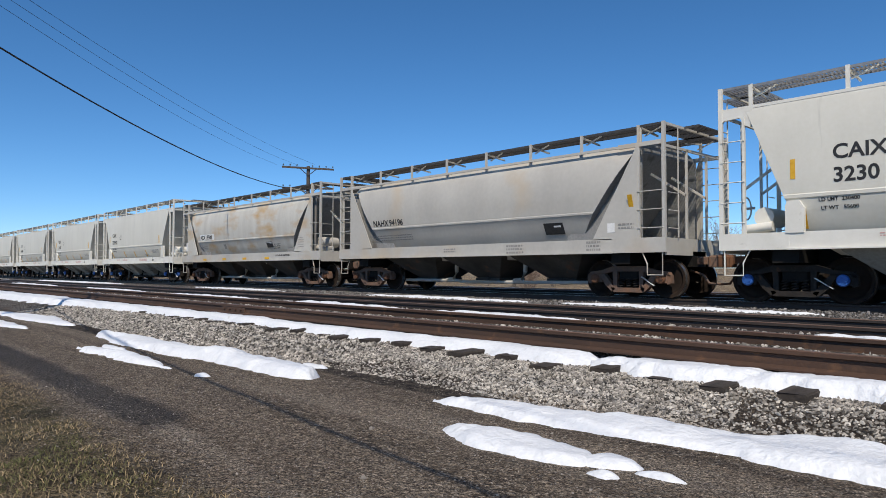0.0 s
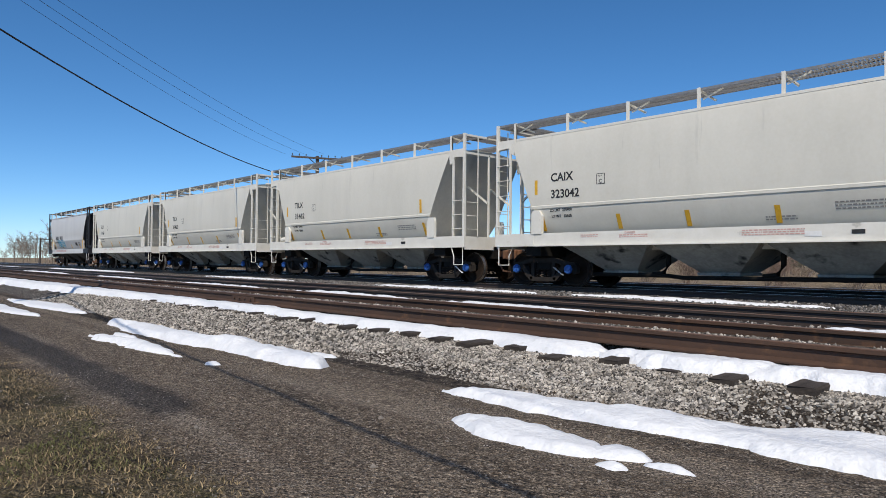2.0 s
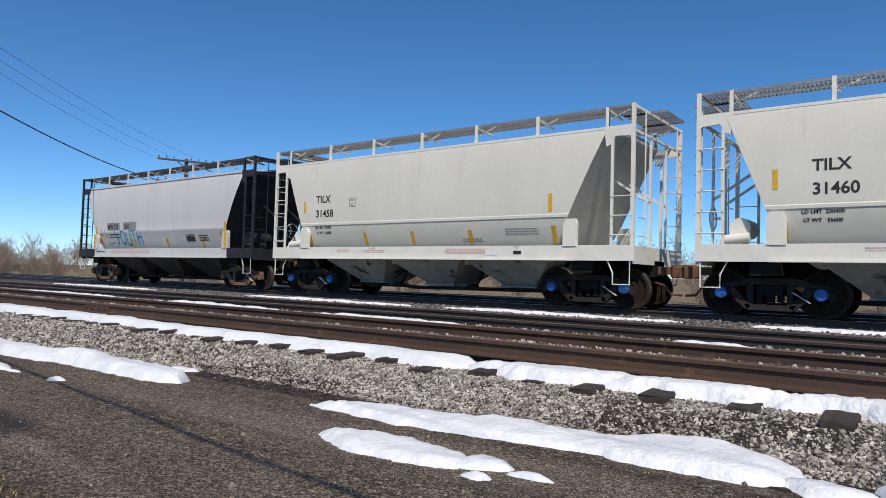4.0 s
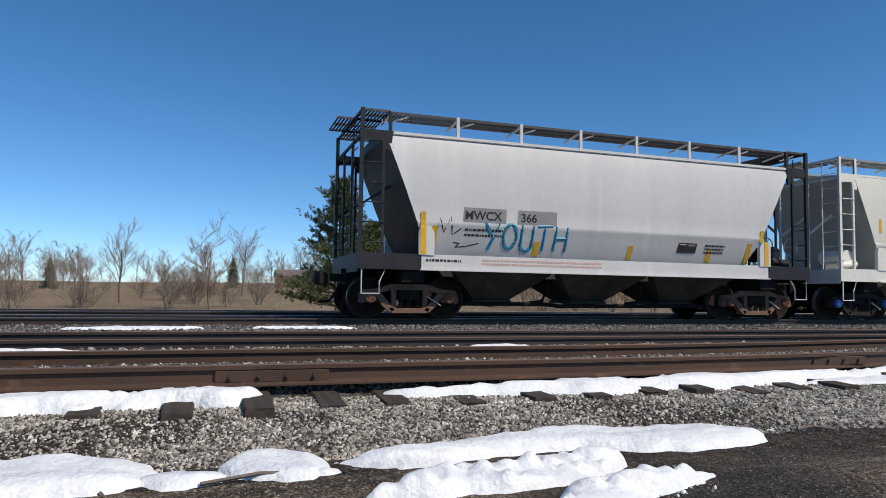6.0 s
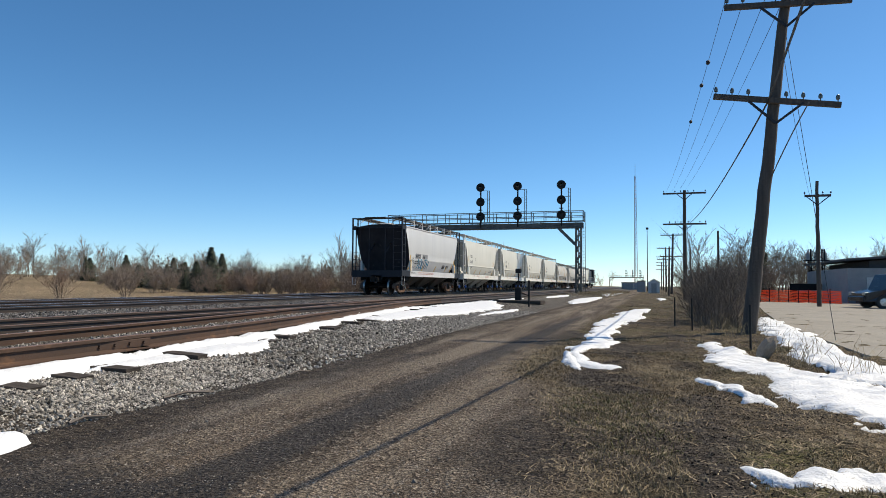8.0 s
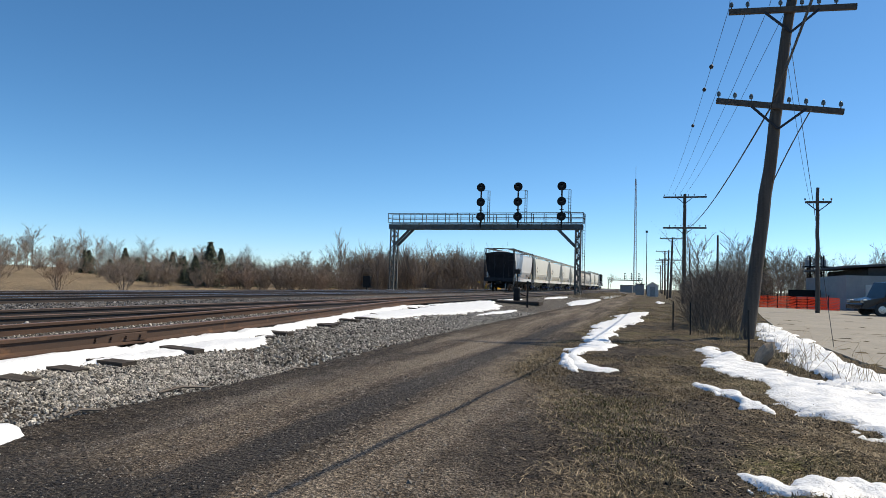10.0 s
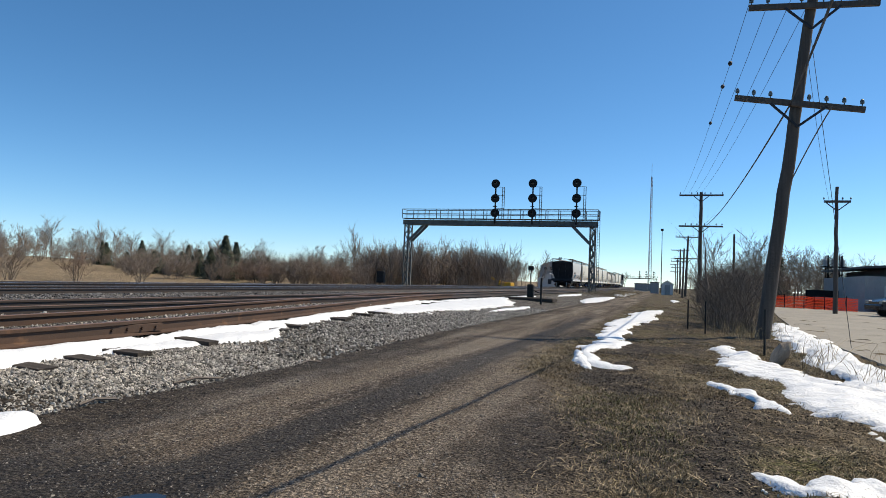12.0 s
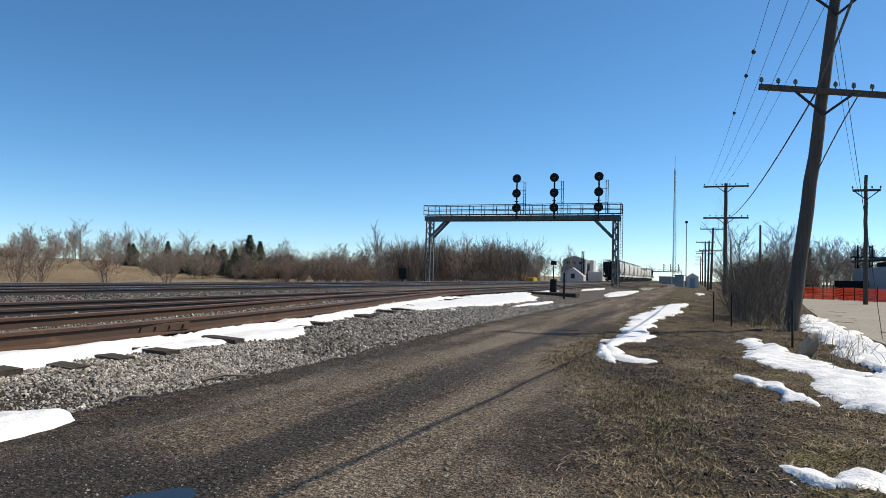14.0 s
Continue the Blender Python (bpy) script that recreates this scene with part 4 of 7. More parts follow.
def hopper_car(label, L, style, marks, offset):
    """A covered hopper; its origin is on the rail tops under its rear end, x ahead, the near side at -y."""
    flat, tear = style["section"] is FLAT, style["section"] is TEAR
    paint, trim, endp = style["paint"], style["trim"], style["end"]
    car = thing("covered_hopper_car", label, "rail car", group="cars of the train")
    rear_end, front_end = ((0.56, 1.55, 1.0), (0.63, 1.86, 0.95)) if not tear else ((0.95, 2.35, 1.0), (0.80, 2.42, 1.0))
    RB, EDGE = (4.45, 3.97) if not tear else (4.0, 3.55)   # running boards, roof edge
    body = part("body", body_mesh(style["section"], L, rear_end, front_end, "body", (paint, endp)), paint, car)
    # roof gutter edge
    gut = Shape()
    for sg in (-1, 1):
        gut.beam((0.62, sg * 1.53, EDGE), (L - 0.62, sg * 1.53, EDGE), 0.05, 0.06)
    part("roof_edge", gut, trim, body)
    # hatch trough along the roof
    h = Shape()
    h.block(1.2, L - 1.2, -0.32, 0.32, EDGE + 0.1, EDGE + 0.25, 0.04)
    for k in range(9):
        x = 1.5 + k * (L - 3) / 8
        h.box(x - 0.03, x + 0.03, -0.36, 0.36, EDGE + 0.12, EDGE + 0.28)
    part("roof_hatch", h, trim, body)
    # side sills and end platforms
    for sg in (-1, 1):
        s = Shape()
        s.prism([(1.35, 1.08), (L - 1.35, 1.08), (L - 1.35, 1.40), (1.35, 1.40)], "y", sg * 1.50, sg * 1.575)
        s.beam((1.35, sg * 1.54, 1.07), (L - 1.35, sg * 1.54, 1.07), 0.16, 0.03)
        part("side_sill", s, trim if not style.get("dark_sill") else style["dark_sill"], car)
    for end in (0, 1):
        X = lambda u: u if end == 0 else L - u
        s = Shape()
        a, b = sorted((X(0.02), X(1.36)))
        s.box(a, b, -1.57, 1.57, 1.10, 1.14)
        for sg in (-1, 1):
            s.prism([(X(0.0), 1.06), (X(1.38), 1.06), (X(1.38), 1.40), (X(0.0), 1.40)], "y", sg * 1.52, sg * 1.58)
        a, b = sorted((X(0.0), X(0.06)))
        s.box(a, b, -1.515, 1.515, 1.0, 1.39)
        part("end_platform", s, style.get("frame", trim), car)
        for sg in (-1, 1):
            s = Shape()
            if not tear:   # bolster gusset
                s.prism([(X(1.32), 1.38), (X(1.66), 1.38), (X(1.66), 1.86), (X(1.58), 2.0), (X(1.36), 2.0), (X(1.32), 1.9)], "y", sg * 1.50, sg * 1.60)
                part("end_gusset", s, trim, car)
            else:          # broad end sheet with a slanting inner edge
                s.prism([(X(0.7), 1.38), (X(1.92), 1.38), (X(1.86), 1.5), (X(0.78), 3.40), (X(0.74), 3.52), (X(0.7), 3.52)], "y", sg * 1.545, sg * 1.575)
                part("end_sheet", s, paint, car)
                # added sheet, coloured as the shade in the recess behind the end sheet
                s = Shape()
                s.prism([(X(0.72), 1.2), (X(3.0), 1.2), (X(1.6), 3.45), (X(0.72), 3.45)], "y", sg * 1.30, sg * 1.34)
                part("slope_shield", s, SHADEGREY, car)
        # cage of posts, top frame and rungs
        s = Shape()
        for sg in (-1, 1):
            s.beam((X(0.05), sg * 1.54, 1.1), (X(0.05), sg * 1.54, RB), 0.08, 0.07)
            s.beam((X(0.52 if not tear else 0.68), sg * 1.54, 1.3), (X(0.52 if not tear else 0.68), sg * 1.54, 3.8 if not tear else RB), 0.055, 0.055)
            if not tear:
                s.prism([(X(0.03), 3.66), (X(0.12), 3.76), (X(0.45), 3.78), (X(0.56), 3.60), (X(0.66), 3.56), (X(0.72), 4.0), (X(0.03), 4.0)], "y", sg * 1.50, sg * 1.56)
                s.beam((X(0.66), sg * 1.5, 3.9), (X(0.66), sg * 1.5, RB - 0.02), 0.07, 0.06)
            else:
                s.beam((X(0.03), sg * 1.54, 3.55), (X(1.2), sg * 1.54, 3.55), 0.05, 0.1)
        for z in (EDGE - 0.09, RB - 0.04):
            s.beam((X(0.05), -1.54, z), (X(0.05), 1.54, z), 0.05, 0.06)
        s.beam((X(0.05), -0.5, 1.1), (X(0.05), -0.5, EDGE - 0.07), 0.05, 0.05)
        s.beam((X(0.05), 0.5, 1.1), (X(0.05), 0.5, EDGE - 0.07), 0.05, 0.05)
        for sg in (-1, 1):
            s.beam((X(0.05), sg * 0.5, 2.4), (X(0.95), sg * 0.5, 3.0), 0.05, 0.05)
        part("end_frame", s, trim if not style.get("frame") else style["frame"], car)
        for sg in (-1, 1):
            s = Shape()
            for k in range(5):
                z = 1.62 + 0.42 * k
                if sg * (1 if end else -1) < 0 and k > 2:
                    continue
                s.tube([(X(0.05), sg * 1.58, z), (X(0.54 if not tear else 0.70), sg * 1.58, z)], 0.012, 5)
            for k in range(7 if sg * (1 if end else -1) > 0 else 3):
                z = 1.6 + 0.40 * k
                s.tube([(X(-0.03), sg * 1.50, z), (X(-0.03), sg * 1.05, z)], 0.012, 5)
            s.tube([(X(-0.03), sg * 1.05, 1.4), (X(-0.03), sg * 1.05, RB - 0.1)], 0.016, 5)
            part("ladder", s, trim if not style.get("frame") else style["frame"], car)
            s = Shape()   # stirrup step
            s.tube([(X(0.62), sg * 1.52, 1.08), (X(0.48), sg * 1.54, 0.80), (X(0.48), sg * 1.54, 0.55), (X(0.10), sg * 1.54, 0.55), (X(0.10), sg * 1.54, 1.08)], 0.018, 5)
            part("step", s, trim, car)
        a, b = sorted((X(-0.32), X(0.66)))
        part("crossover_board", grating(a, b, -0.62, 0.62, RB), style["grate"], car)
        a, b = sorted((X(0.08), X(0.66)))
        for sg in (-1, 1):
            y0, y1 = sorted((sg * 0.62, sg * 1.5))
            part("corner_board", grating(a, b, y0, y1, RB), style["grate"], car)
        # coupler
        s = Shape()
        a, b = sorted((X(0.2), X(-0.40)))
        s.block(a, b, -0.09, 0.09, 0.80, 0.98, 0.02)
        a, b = sorted((X(-0.34), X(-0.66)))
        s.block(a, b, -0.20, 0.13, 0.72, 1.02, 0.05)
        s.block(a + 0.02, b - 0.02, -0.34, -0.22, 0.74, 1.0, 0.04)
        s.tube([(X(0.3), 0.12, 0.66), (X(-0.22), -0.25, 0.55), (X(-0.36), -0.26, 0.36), (X(-0.6), -0.20, 0.34)], 0.03, 6)
        part("coupler", s, style["coupler"], car)
        s = Shape()
        a, b = sorted((X(0.0), X(2.4)))
        s.box(a, b, -0.32, 0.32, 0.74, 1.10)
        a, b = sorted((X(1.25 - 0.25), X(1.25 + 0.25)))
        s.box(a, b, -1.42, 1.42, 0.80, 1.10)
        part("draft_sill", s, BLACK, car)
    # running boards with their stanchions
    n = max(6, round((L - 2) / 1.52))
    for sg in (-1, 1):
        y0, y1 = sorted((sg * 0.78, sg * 1.42))
        part("running_board", grating(0.66, L - 0.66, y0, y1, RB), style["grate"], car)
        s = Shape()
        s.beam((0, sg * 1.49, EDGE - 0.04), (0, sg * 1.49, RB), 0.07, 0.04)
        s.beam((0, sg * 1.48, RB - 0.05), (0, sg * 0.7, RB - 0.14), 0.04, 0.04)
        s.beam((0, sg * 1.3, RB - 0.22), (0.45, sg * 1.3, RB - 0.05), 0.03, 0.03)
        st = s.mesh("stanchion", trim)
        for k in range(n + 1):
            part("stanchion", st, trim, car).location.x = 0.66 + k * (L - 1.32) / n
    # discharge hoppers and pipe
    for k in range(3):
        xc = L * (0.285 + 0.215 * k)
        s = Shape()
        ring = lambda hx, hy, z: [(xc - hx, -hy, z), (xc + hx, -hy, z), (xc + hx, hy, z), (xc - hx, hy, z)]
        s.loft([ring(1.22, 1.34, 1.12), ring(1.17, 1.27, 1.02), ring(0.46, 0.52, 0.44), ring(0.50, 0.56, 0.43), ring(0.50, 0.56, 0.36)])
        s.tube([(xc, -0.6, 0.36), (xc, 0.6, 0.36)], 0.09, 8)
        part("discharge_hopper", s, style.get("hopper", HOPPER), car, smooth=20)
    s = Shape()
    s.tube([(2.3, -0.62, 0.34), (L * 0.40, -0.62, 0.34), (L * 0.43, -0.62, 0.30), (L - 2.4, -0.62, 0.34)], 0.05, 8)
    for x in (L * 0.39, L * 0.61):
        s.tube([(x - 0.3, -0.62, 0.36), (x, -0.62, 0.40), (x + 0.12, -0.62, 0.62), (x + 0.12, -0.62, 1.0)], 0.06, 8)
    part("unloading_pipe", s, BLACK if not tear else OLDGREY, car, smooth=40)
    s = Shape()
    s.box(2.3, L - 2.3, -0.2, 0.2, 0.98, 1.12)
    part("centre_sill", s, BLACK, car)
    # brake gear on one end
    X = (lambda u: u) if style["brake_end"] == 0 else (lambda u: L - u)
    s = Shape()
    s.tube([(X(0.75), -1.15, 1.75), (X(0.75), -0.35, 1.75)], 0.2, 12)
    s.tube([(X(0.95), -1.2, 1.55), (X(0.4), -1.2, 1.5)], 0.1, 10)
    s.block(min(X(0.5), X(0.8)), max(X(0.5), X(0.8)), -1.0, -0.6, 1.14, 1.6, 0.04)
    part("brake_cylinder", s, style.get("frame", trim), car, smooth=40)
    s = Shape()
    ring = [(X(-0.08), 0.25 * math.cos(a), 2.05 + 0.25 * math.sin(a)) for a in np.linspace(0, 2 * math.pi, 17)]
    s.tube(ring, 0.018, 5)
    for k in range(3):
        s.tube([(X(-0.08), 0, 2.05), (X(-0.08), 0.25 * math.cos(2.09 * k), 2.05 + 0.25 * math.sin(2.09 * k))], 0.012, 4)
    s.tube([(X(-0.08), 0, 2.05), (X(0.1), 0, 2.05)], 0.03, 6)
    part("brake_wheel", s, trim, car)
    for x in (1.28, L - 1.28):
        build_truck(car, x, style["truck"], style["caps"])
    # reflectors, stencils: each lies on the sheet, leaning as the sheet does
    def seat(z0, z1, y):
        """Where a flat plate from z0 to z1 touches the side: its y at z0, and its lean."""
        if z0 < 1.42 or (z0 < 2.05 and 1.5765 <= -y <= 1.5825) or y <= -1.60:
            return y, 0.0
        zs = np.linspace(z0, z1, 7)
        h = np.array([skin(style["section"], z) for z in zs])
        line = h[0] + (h[-1] - h[0]) * (zs - z0) / (z1 - z0)
        return -(h[0] + max(0.0, (h - line).max()) + 0.003), math.degrees(math.atan2(h[-1] - h[0], z1 - z0))

    def settle(me, y, z, ln):
        me.transform(Matrix.Translation((0, y, z)) @ Matrix.Rotation(radians(ln), 4, "X") @ Matrix.Translation((0, 0, -z)))
        return me

    for x, z, w, hh, yy in style["reflectors"](L):
        y, ln = seat(z, z + hh, yy)
        part("reflector", settle(Shape().box(x, x + w, -0.003, 0.003, z, z + hh).mesh("reflector", YELLOW), y, z, ln), YELLOW, car)
    for order, (kind, *a) in enumerate(marks):
        up = -0.0002 * order
        if kind == "text":
            text, x, z, size, material, y = a
            y, ln = seat(z, z + 0.7 * size, y)
            side_text("lettering", text, size, material, body, x, z, y + up - (0.0012 if paint is CREAM else 0.005), -ln)
        elif kind == "bars":
            x, z, rows, w, hgt, gap, material, y = a
            y, ln = seat(z - rows * gap, z, y)
            y -= math.tan(radians(ln)) * rows * gap
            part("small_print", settle(bars(x, z, rows, w, hgt, gap).mesh("small_print", material), y + up, z, ln), material, body)
        elif kind == "panel":
            x, z, w, hgt, material, y = a
            y, ln = seat(z, z + hgt, y)
            part("painted_panel", settle(Shape().box(x, x + w, -0.001, 0.001, z, z + hgt).mesh("panel", material), y + up, z, ln), material, body)
        elif kind == "stroke":
            pts, r, material, y = a
            dense = []
            for p, q in zip(pts, pts[1:]):
                dense += [(p[0] + (q[0] - p[0]) * k / 4, p[1] + (q[1] - p[1]) * k / 4) for k in range(4)]
            dense.append(pts[-1])
            part("spray_stroke", Shape().tube([(x, -skin(style["section"], z) + r * 0.7, z) for x, z in dense], r, 6), material, body)
    return car, offset


Y1 = -1.590   # lettering just proud of the upper side


def new_reflectors(L):
    out = [(1.42, 2.42, 0.09, 0.38, -1.585), (L - 2.05, 2.18, 0.10, 0.42, -1.585), (L - 2.0, 1.46, 0.11, 0.44, -1.41), (1.55, 1.46, 0.11, 0.40, -1.41)]
    return out + [(x, 1.46, 0.11, 0.38, -1.41) for x in (3.85, 5.6, 7.5)]


def old_reflectors(L):
    return [(x, 1.12, 0.36, 0.10, -1.585) for x in (2.6, 4.7, 6.7, 8.7)] + [(L - 1.75, 1.5, 0.5, 0.18, -1.585), (0.95, 1.5, 0.3, 0.16, -1.585)]


def nahx_reflectors(L):
    return [(L - 0.92, 1.45, 0.12, 1.0, -1.585), (0.35, 1.45, 0.32, 0.16, -1.585)]


def mw_reflectors(L):
    out = [(1.34, 1.4, 0.13, 0.62, -1.605), (L - 1.52, 1.4, 0.13, 0.62, -1.605), (1.62, 1.45, 0.13, 0.62, -1.44), (1.36, 1.98, 0.11, 0.34, -1.59), (L - 1.95, 1.45, 0.13, 0.55, -1.44)]
    return out + [(x, 1.45, 0.14, 0.36, -1.41) for x in (4.1, 6.6, 8.9)] + [(L - 1.6, 2.0, 0.1, 0.3, -1.59)]


def new_marks(owner, number, size=0.30, x=1.95, loads=True):
    m = [("text", owner, x, 2.73, size, INK, Y1), ("text", number, x, 2.30, size, INK, Y1),
         ("panel", 3.36, 2.55, 0.24, 0.26, INK, Y1 + 0.004), ("panel", 3.375, 2.565, 0.21, 0.23, CREAM, Y1 + 0.001), ("text", "C", 3.43, 2.58, 0.13, INK, Y1 - 0.002),
         ("bars", 4.0, 1.31, 2, 0.75, 0.025, 0.045, REDINK, -1.579), ("bars", 6.9, 1.33, 3, 1.2, 0.025, 0.045, REDINK, -1.579),
         ("bars", 2.9, 1.33, 2, 0.5, 0.02, 0.045, REDINK, -1.579), ("bars", 8.6, 1.82, 3, 0.9, 0.03, 0.065, FADEINK, -1.535), ("bars", 7.3, 1.6, 2, 0.6, 0.03, 0.06, FADEINK, -1.45),
         ("panel", 8.9, 1.2, 0.22, 0.08, INK, -1.580), ("panel", 8.1, 1.17, 0.3, 0.1, DECAL, -1.580)]
    if loads:
        m += [("text", "LD LMT  230400", 1.9, 1.955, 0.10, INK, -1.55), ("text", "LT WT   55600", 1.93, 1.80, 0.10, INK, -1.55), ("text", "DANGER", 4.15, 1.33, 0.07, REDINK, -1.579), ("text", "PLATE", 3.40, 2.735, 0.045, INK, -1.55)]
    return m


NEW = dict(section=FLAT, paint=CREAM, trim=WHITE, end=SHADECREAM, grate=GRATE, coupler=BROWN, truck="dark", caps="blue", brake_end=0, reflectors=new_reflectors)
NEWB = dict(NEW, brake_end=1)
# end and frame colours carry the shade of the sunless car end
MWST = dict(hopper=DARKHOPPER, section=ROUND, paint=GREY, trim=GREY, end=ENDSHADE, frame=ENDSHADE, grate=DGRATE, coupler=BLACK, truck="rusty", caps="brown", brake_end=1, reflectors=mw_reflectors)
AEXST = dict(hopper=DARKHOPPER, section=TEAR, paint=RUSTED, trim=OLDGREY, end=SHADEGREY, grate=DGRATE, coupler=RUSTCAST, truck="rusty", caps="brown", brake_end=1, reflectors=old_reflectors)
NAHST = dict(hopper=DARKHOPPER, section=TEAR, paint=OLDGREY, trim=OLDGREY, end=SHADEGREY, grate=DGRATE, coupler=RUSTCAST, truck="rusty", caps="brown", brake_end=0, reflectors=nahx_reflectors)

P = 13.12
CL = 11.86


def arc(cx, cz, rx, rz, a0, a1, n=9):
    return [(cx + rx * math.cos(radians(a)), cz + rz * math.sin(radians(a))) for a in np.linspace(a0, a1, n)]


GX, GZ, GS = 2.86, 1.60, 0.36   # the tag's corner, and its letter width
tag = [[(GX, GZ + 0.55), (GX + 0.17, GZ + 0.3)], [(GX + 0.34, GZ + 0.55), (GX + 0.12, GZ - 0.02)],
       arc(GX + 0.62, GZ + 0.28, 0.16, 0.26, 0, 360, 14),
       [(GX + 0.90, GZ + 0.54), (GX + 0.90, GZ + 0.1)] + arc(GX + 1.04, GZ + 0.12, 0.14, 0.14, 180, 360) + [(GX + 1.18, GZ + 0.54)],
       [(GX + 1.28, GZ + 0.52), (GX + 1.66, GZ + 0.54)], [(GX + 1.47, GZ + 0.53), (GX + 1.46, GZ)],
       [(GX + 1.76, GZ + 0.54), (GX + 1.75, GZ)], [(GX + 2.04, GZ + 0.54), (GX + 2.05, GZ)], [(GX + 1.76, GZ + 0.27), (GX + 2.04, GZ + 0.28)]]
scrawl = [[(1.70, 1.75), (1.80, 2.2), (1.90, 1.9), (2.05, 2.25), (2.10, 1.85), (2.30, 2.0)], [(2.15, 1.7), (2.30, 1.68), (2.20, 1.6), (2.45, 1.62), (2.75, 1.7)]]
mw_marks = [("panel", 2.33, 2.14, 1.02, 0.32, PATCHGREY, -1.578), ("panel", 3.63, 2.14, 0.98, 0.32, PATCHGREY, -1.578),
            ("text", "MWCX", 2.36, 2.2, 0.27, INK, -1.588), ("text", "366", 3.70, 2.2, 0.27, INK, -1.588), ("bars", 2.38, 2.0, 2, 0.9, 0.05, 0.12, INK, -1.56),
            ("bars", 1.48, 1.30, 1, 0.8, 0.05, 0.08, INK, -1.579), ("bars", 2.78, 1.33, 2, 3.0, 0.04, 0.08, REDINK, -1.579), ("panel", 8.00, 1.66, 0.55, 0.26, INK, -1.50),
            ("panel", 8.04, 1.69, 0.2, 0.2, DECAL, -1.506), ("panel", 8.30, 1.69, 0.2, 0.2, PATCHGREY, -1.506), ("bars", 8.80, 1.88, 3, 0.6, 0.05, 0.09, INK, -1.55)]
mw_marks += [("stroke", s, 0.068, TEAL, -1.545) for s in tag] + [("stroke", s, 0.020, INK, -1.55) for s in scrawl]
aex_marks = [("panel", 2.20, 2.10, 0.64, 0.28, DECAL, -1.578), ("panel", 2.92, 2.10, 0.84, 0.28, DECAL, -1.578), ("text", "AEX", 2.24, 2.14, 0.28, INK, -1.592), ("text", "9508", 2.97, 2.14, 0.28, INK, -1.592),
             ("bars", 2.0, 1.82, 2, 0.8, 0.05, 0.1, FADEINK, -1.50), ("panel", 8.6, 1.62, 0.52, 0.26, INK, -1.46), ("panel", 8.63, 1.65, 0.46, 0.2, DECAL, -1.466), ("panel", 8.66, 1.67, 0.18, 0.16, INK, -1.470),
             ("panel", 8.88, 1.67, 0.18, 0.16, PATCHGREY, -1.470), ("panel", 4.6, 1.66, 0.22, 0.22, FADEINK, -1.47), ("text", "P-1T INCH HP COMP SHOES", 0.9 + 8.7, 1.24, 0.09, INK, -1.580),
             ("bars", 9.5, 1.75, 3, 0.5, 0.04, 0.08, INK, -1.58), ("panel", 0.55, 1.62, 0.22, 0.42, DECAL, -1.58), ("bars", 11.35, 1.95, 5, 0.42, 0.02, 0.09, FADEINK, -1.579)]
nah_marks = [("text", "NAHX", 2.0, 2.12, 0.28, INK, -1.595), ("text", "94196", 2.86, 2.12, 0.28, INK, -1.595), ("bars", 1.7, 1.82, 3, 2.2, 0.04, 0.08, FADEINK, -1.49), ("panel", 9.2, 1.58, 0.62, 0.32, INK, -1.45),
             ("panel", 9.25, 1.62, 0.22, 0.1, DECAL, -1.456), ("panel", 9.52, 1.76, 0.22, 0.1, DECAL, -1.456), ("bars", 5.5, 1.30, 2, 0.5, 0.04, 0.07, FADEINK, -1.579), ("bars", 8.0, 1.34, 3, 0.6, 0.05, 0.09, FADEINK, -1.579),
             ("bars", 10.6, 1.36, 3, 0.4, 0.05, 0.09, FADEINK, -1.579), ("panel", 11.2, 1.55, 0.2, 0.22, DECAL, -1.580), ("bars", 11.5, 1.75, 2, 0.4, 0.04, 0.08, FADEINK, -1.58)]

train = [
    hopper_car("grey covered hopper with teal graffiti, ends darkened for shade", 12.05, MWST, mw_marks, 0.0),
    hopper_car("cream covered hopper lettered with the number 31458", CL, NEW, new_marks("TILX", "31458"), P),
    hopper_car("cream covered hopper lettered with the number 31460", CL, NEW, new_marks("TILX", "31460", x=2.08), 2 * P),
    hopper_car("cream covered hopper lettered with the number 31462", CL, NEW, new_marks("TILX", "31462", x=2.05), 3 * P),
    hopper_car("cream covered hopper lettered with the number 323042", CL, NEWB, new_marks("CAIX", "323042"), 4 * P),
    hopper_car("rust-streaked pale covered hopper lettered 9508", 12.95, AEXST, aex_marks, 5 * P),
    hopper_car("weathered grey covered hopper with faded lettering", 12.7, NAHST, nah_marks, 79.8),
    hopper_car("cream covered hopper with large black lettering", CL, NEW, new_marks("CAIX", "3230", 0.38, 2.16), 93.7),
    hopper_car("cream covered hopper behind the locomotive", CL, NEW, [], 93.7 + P)]


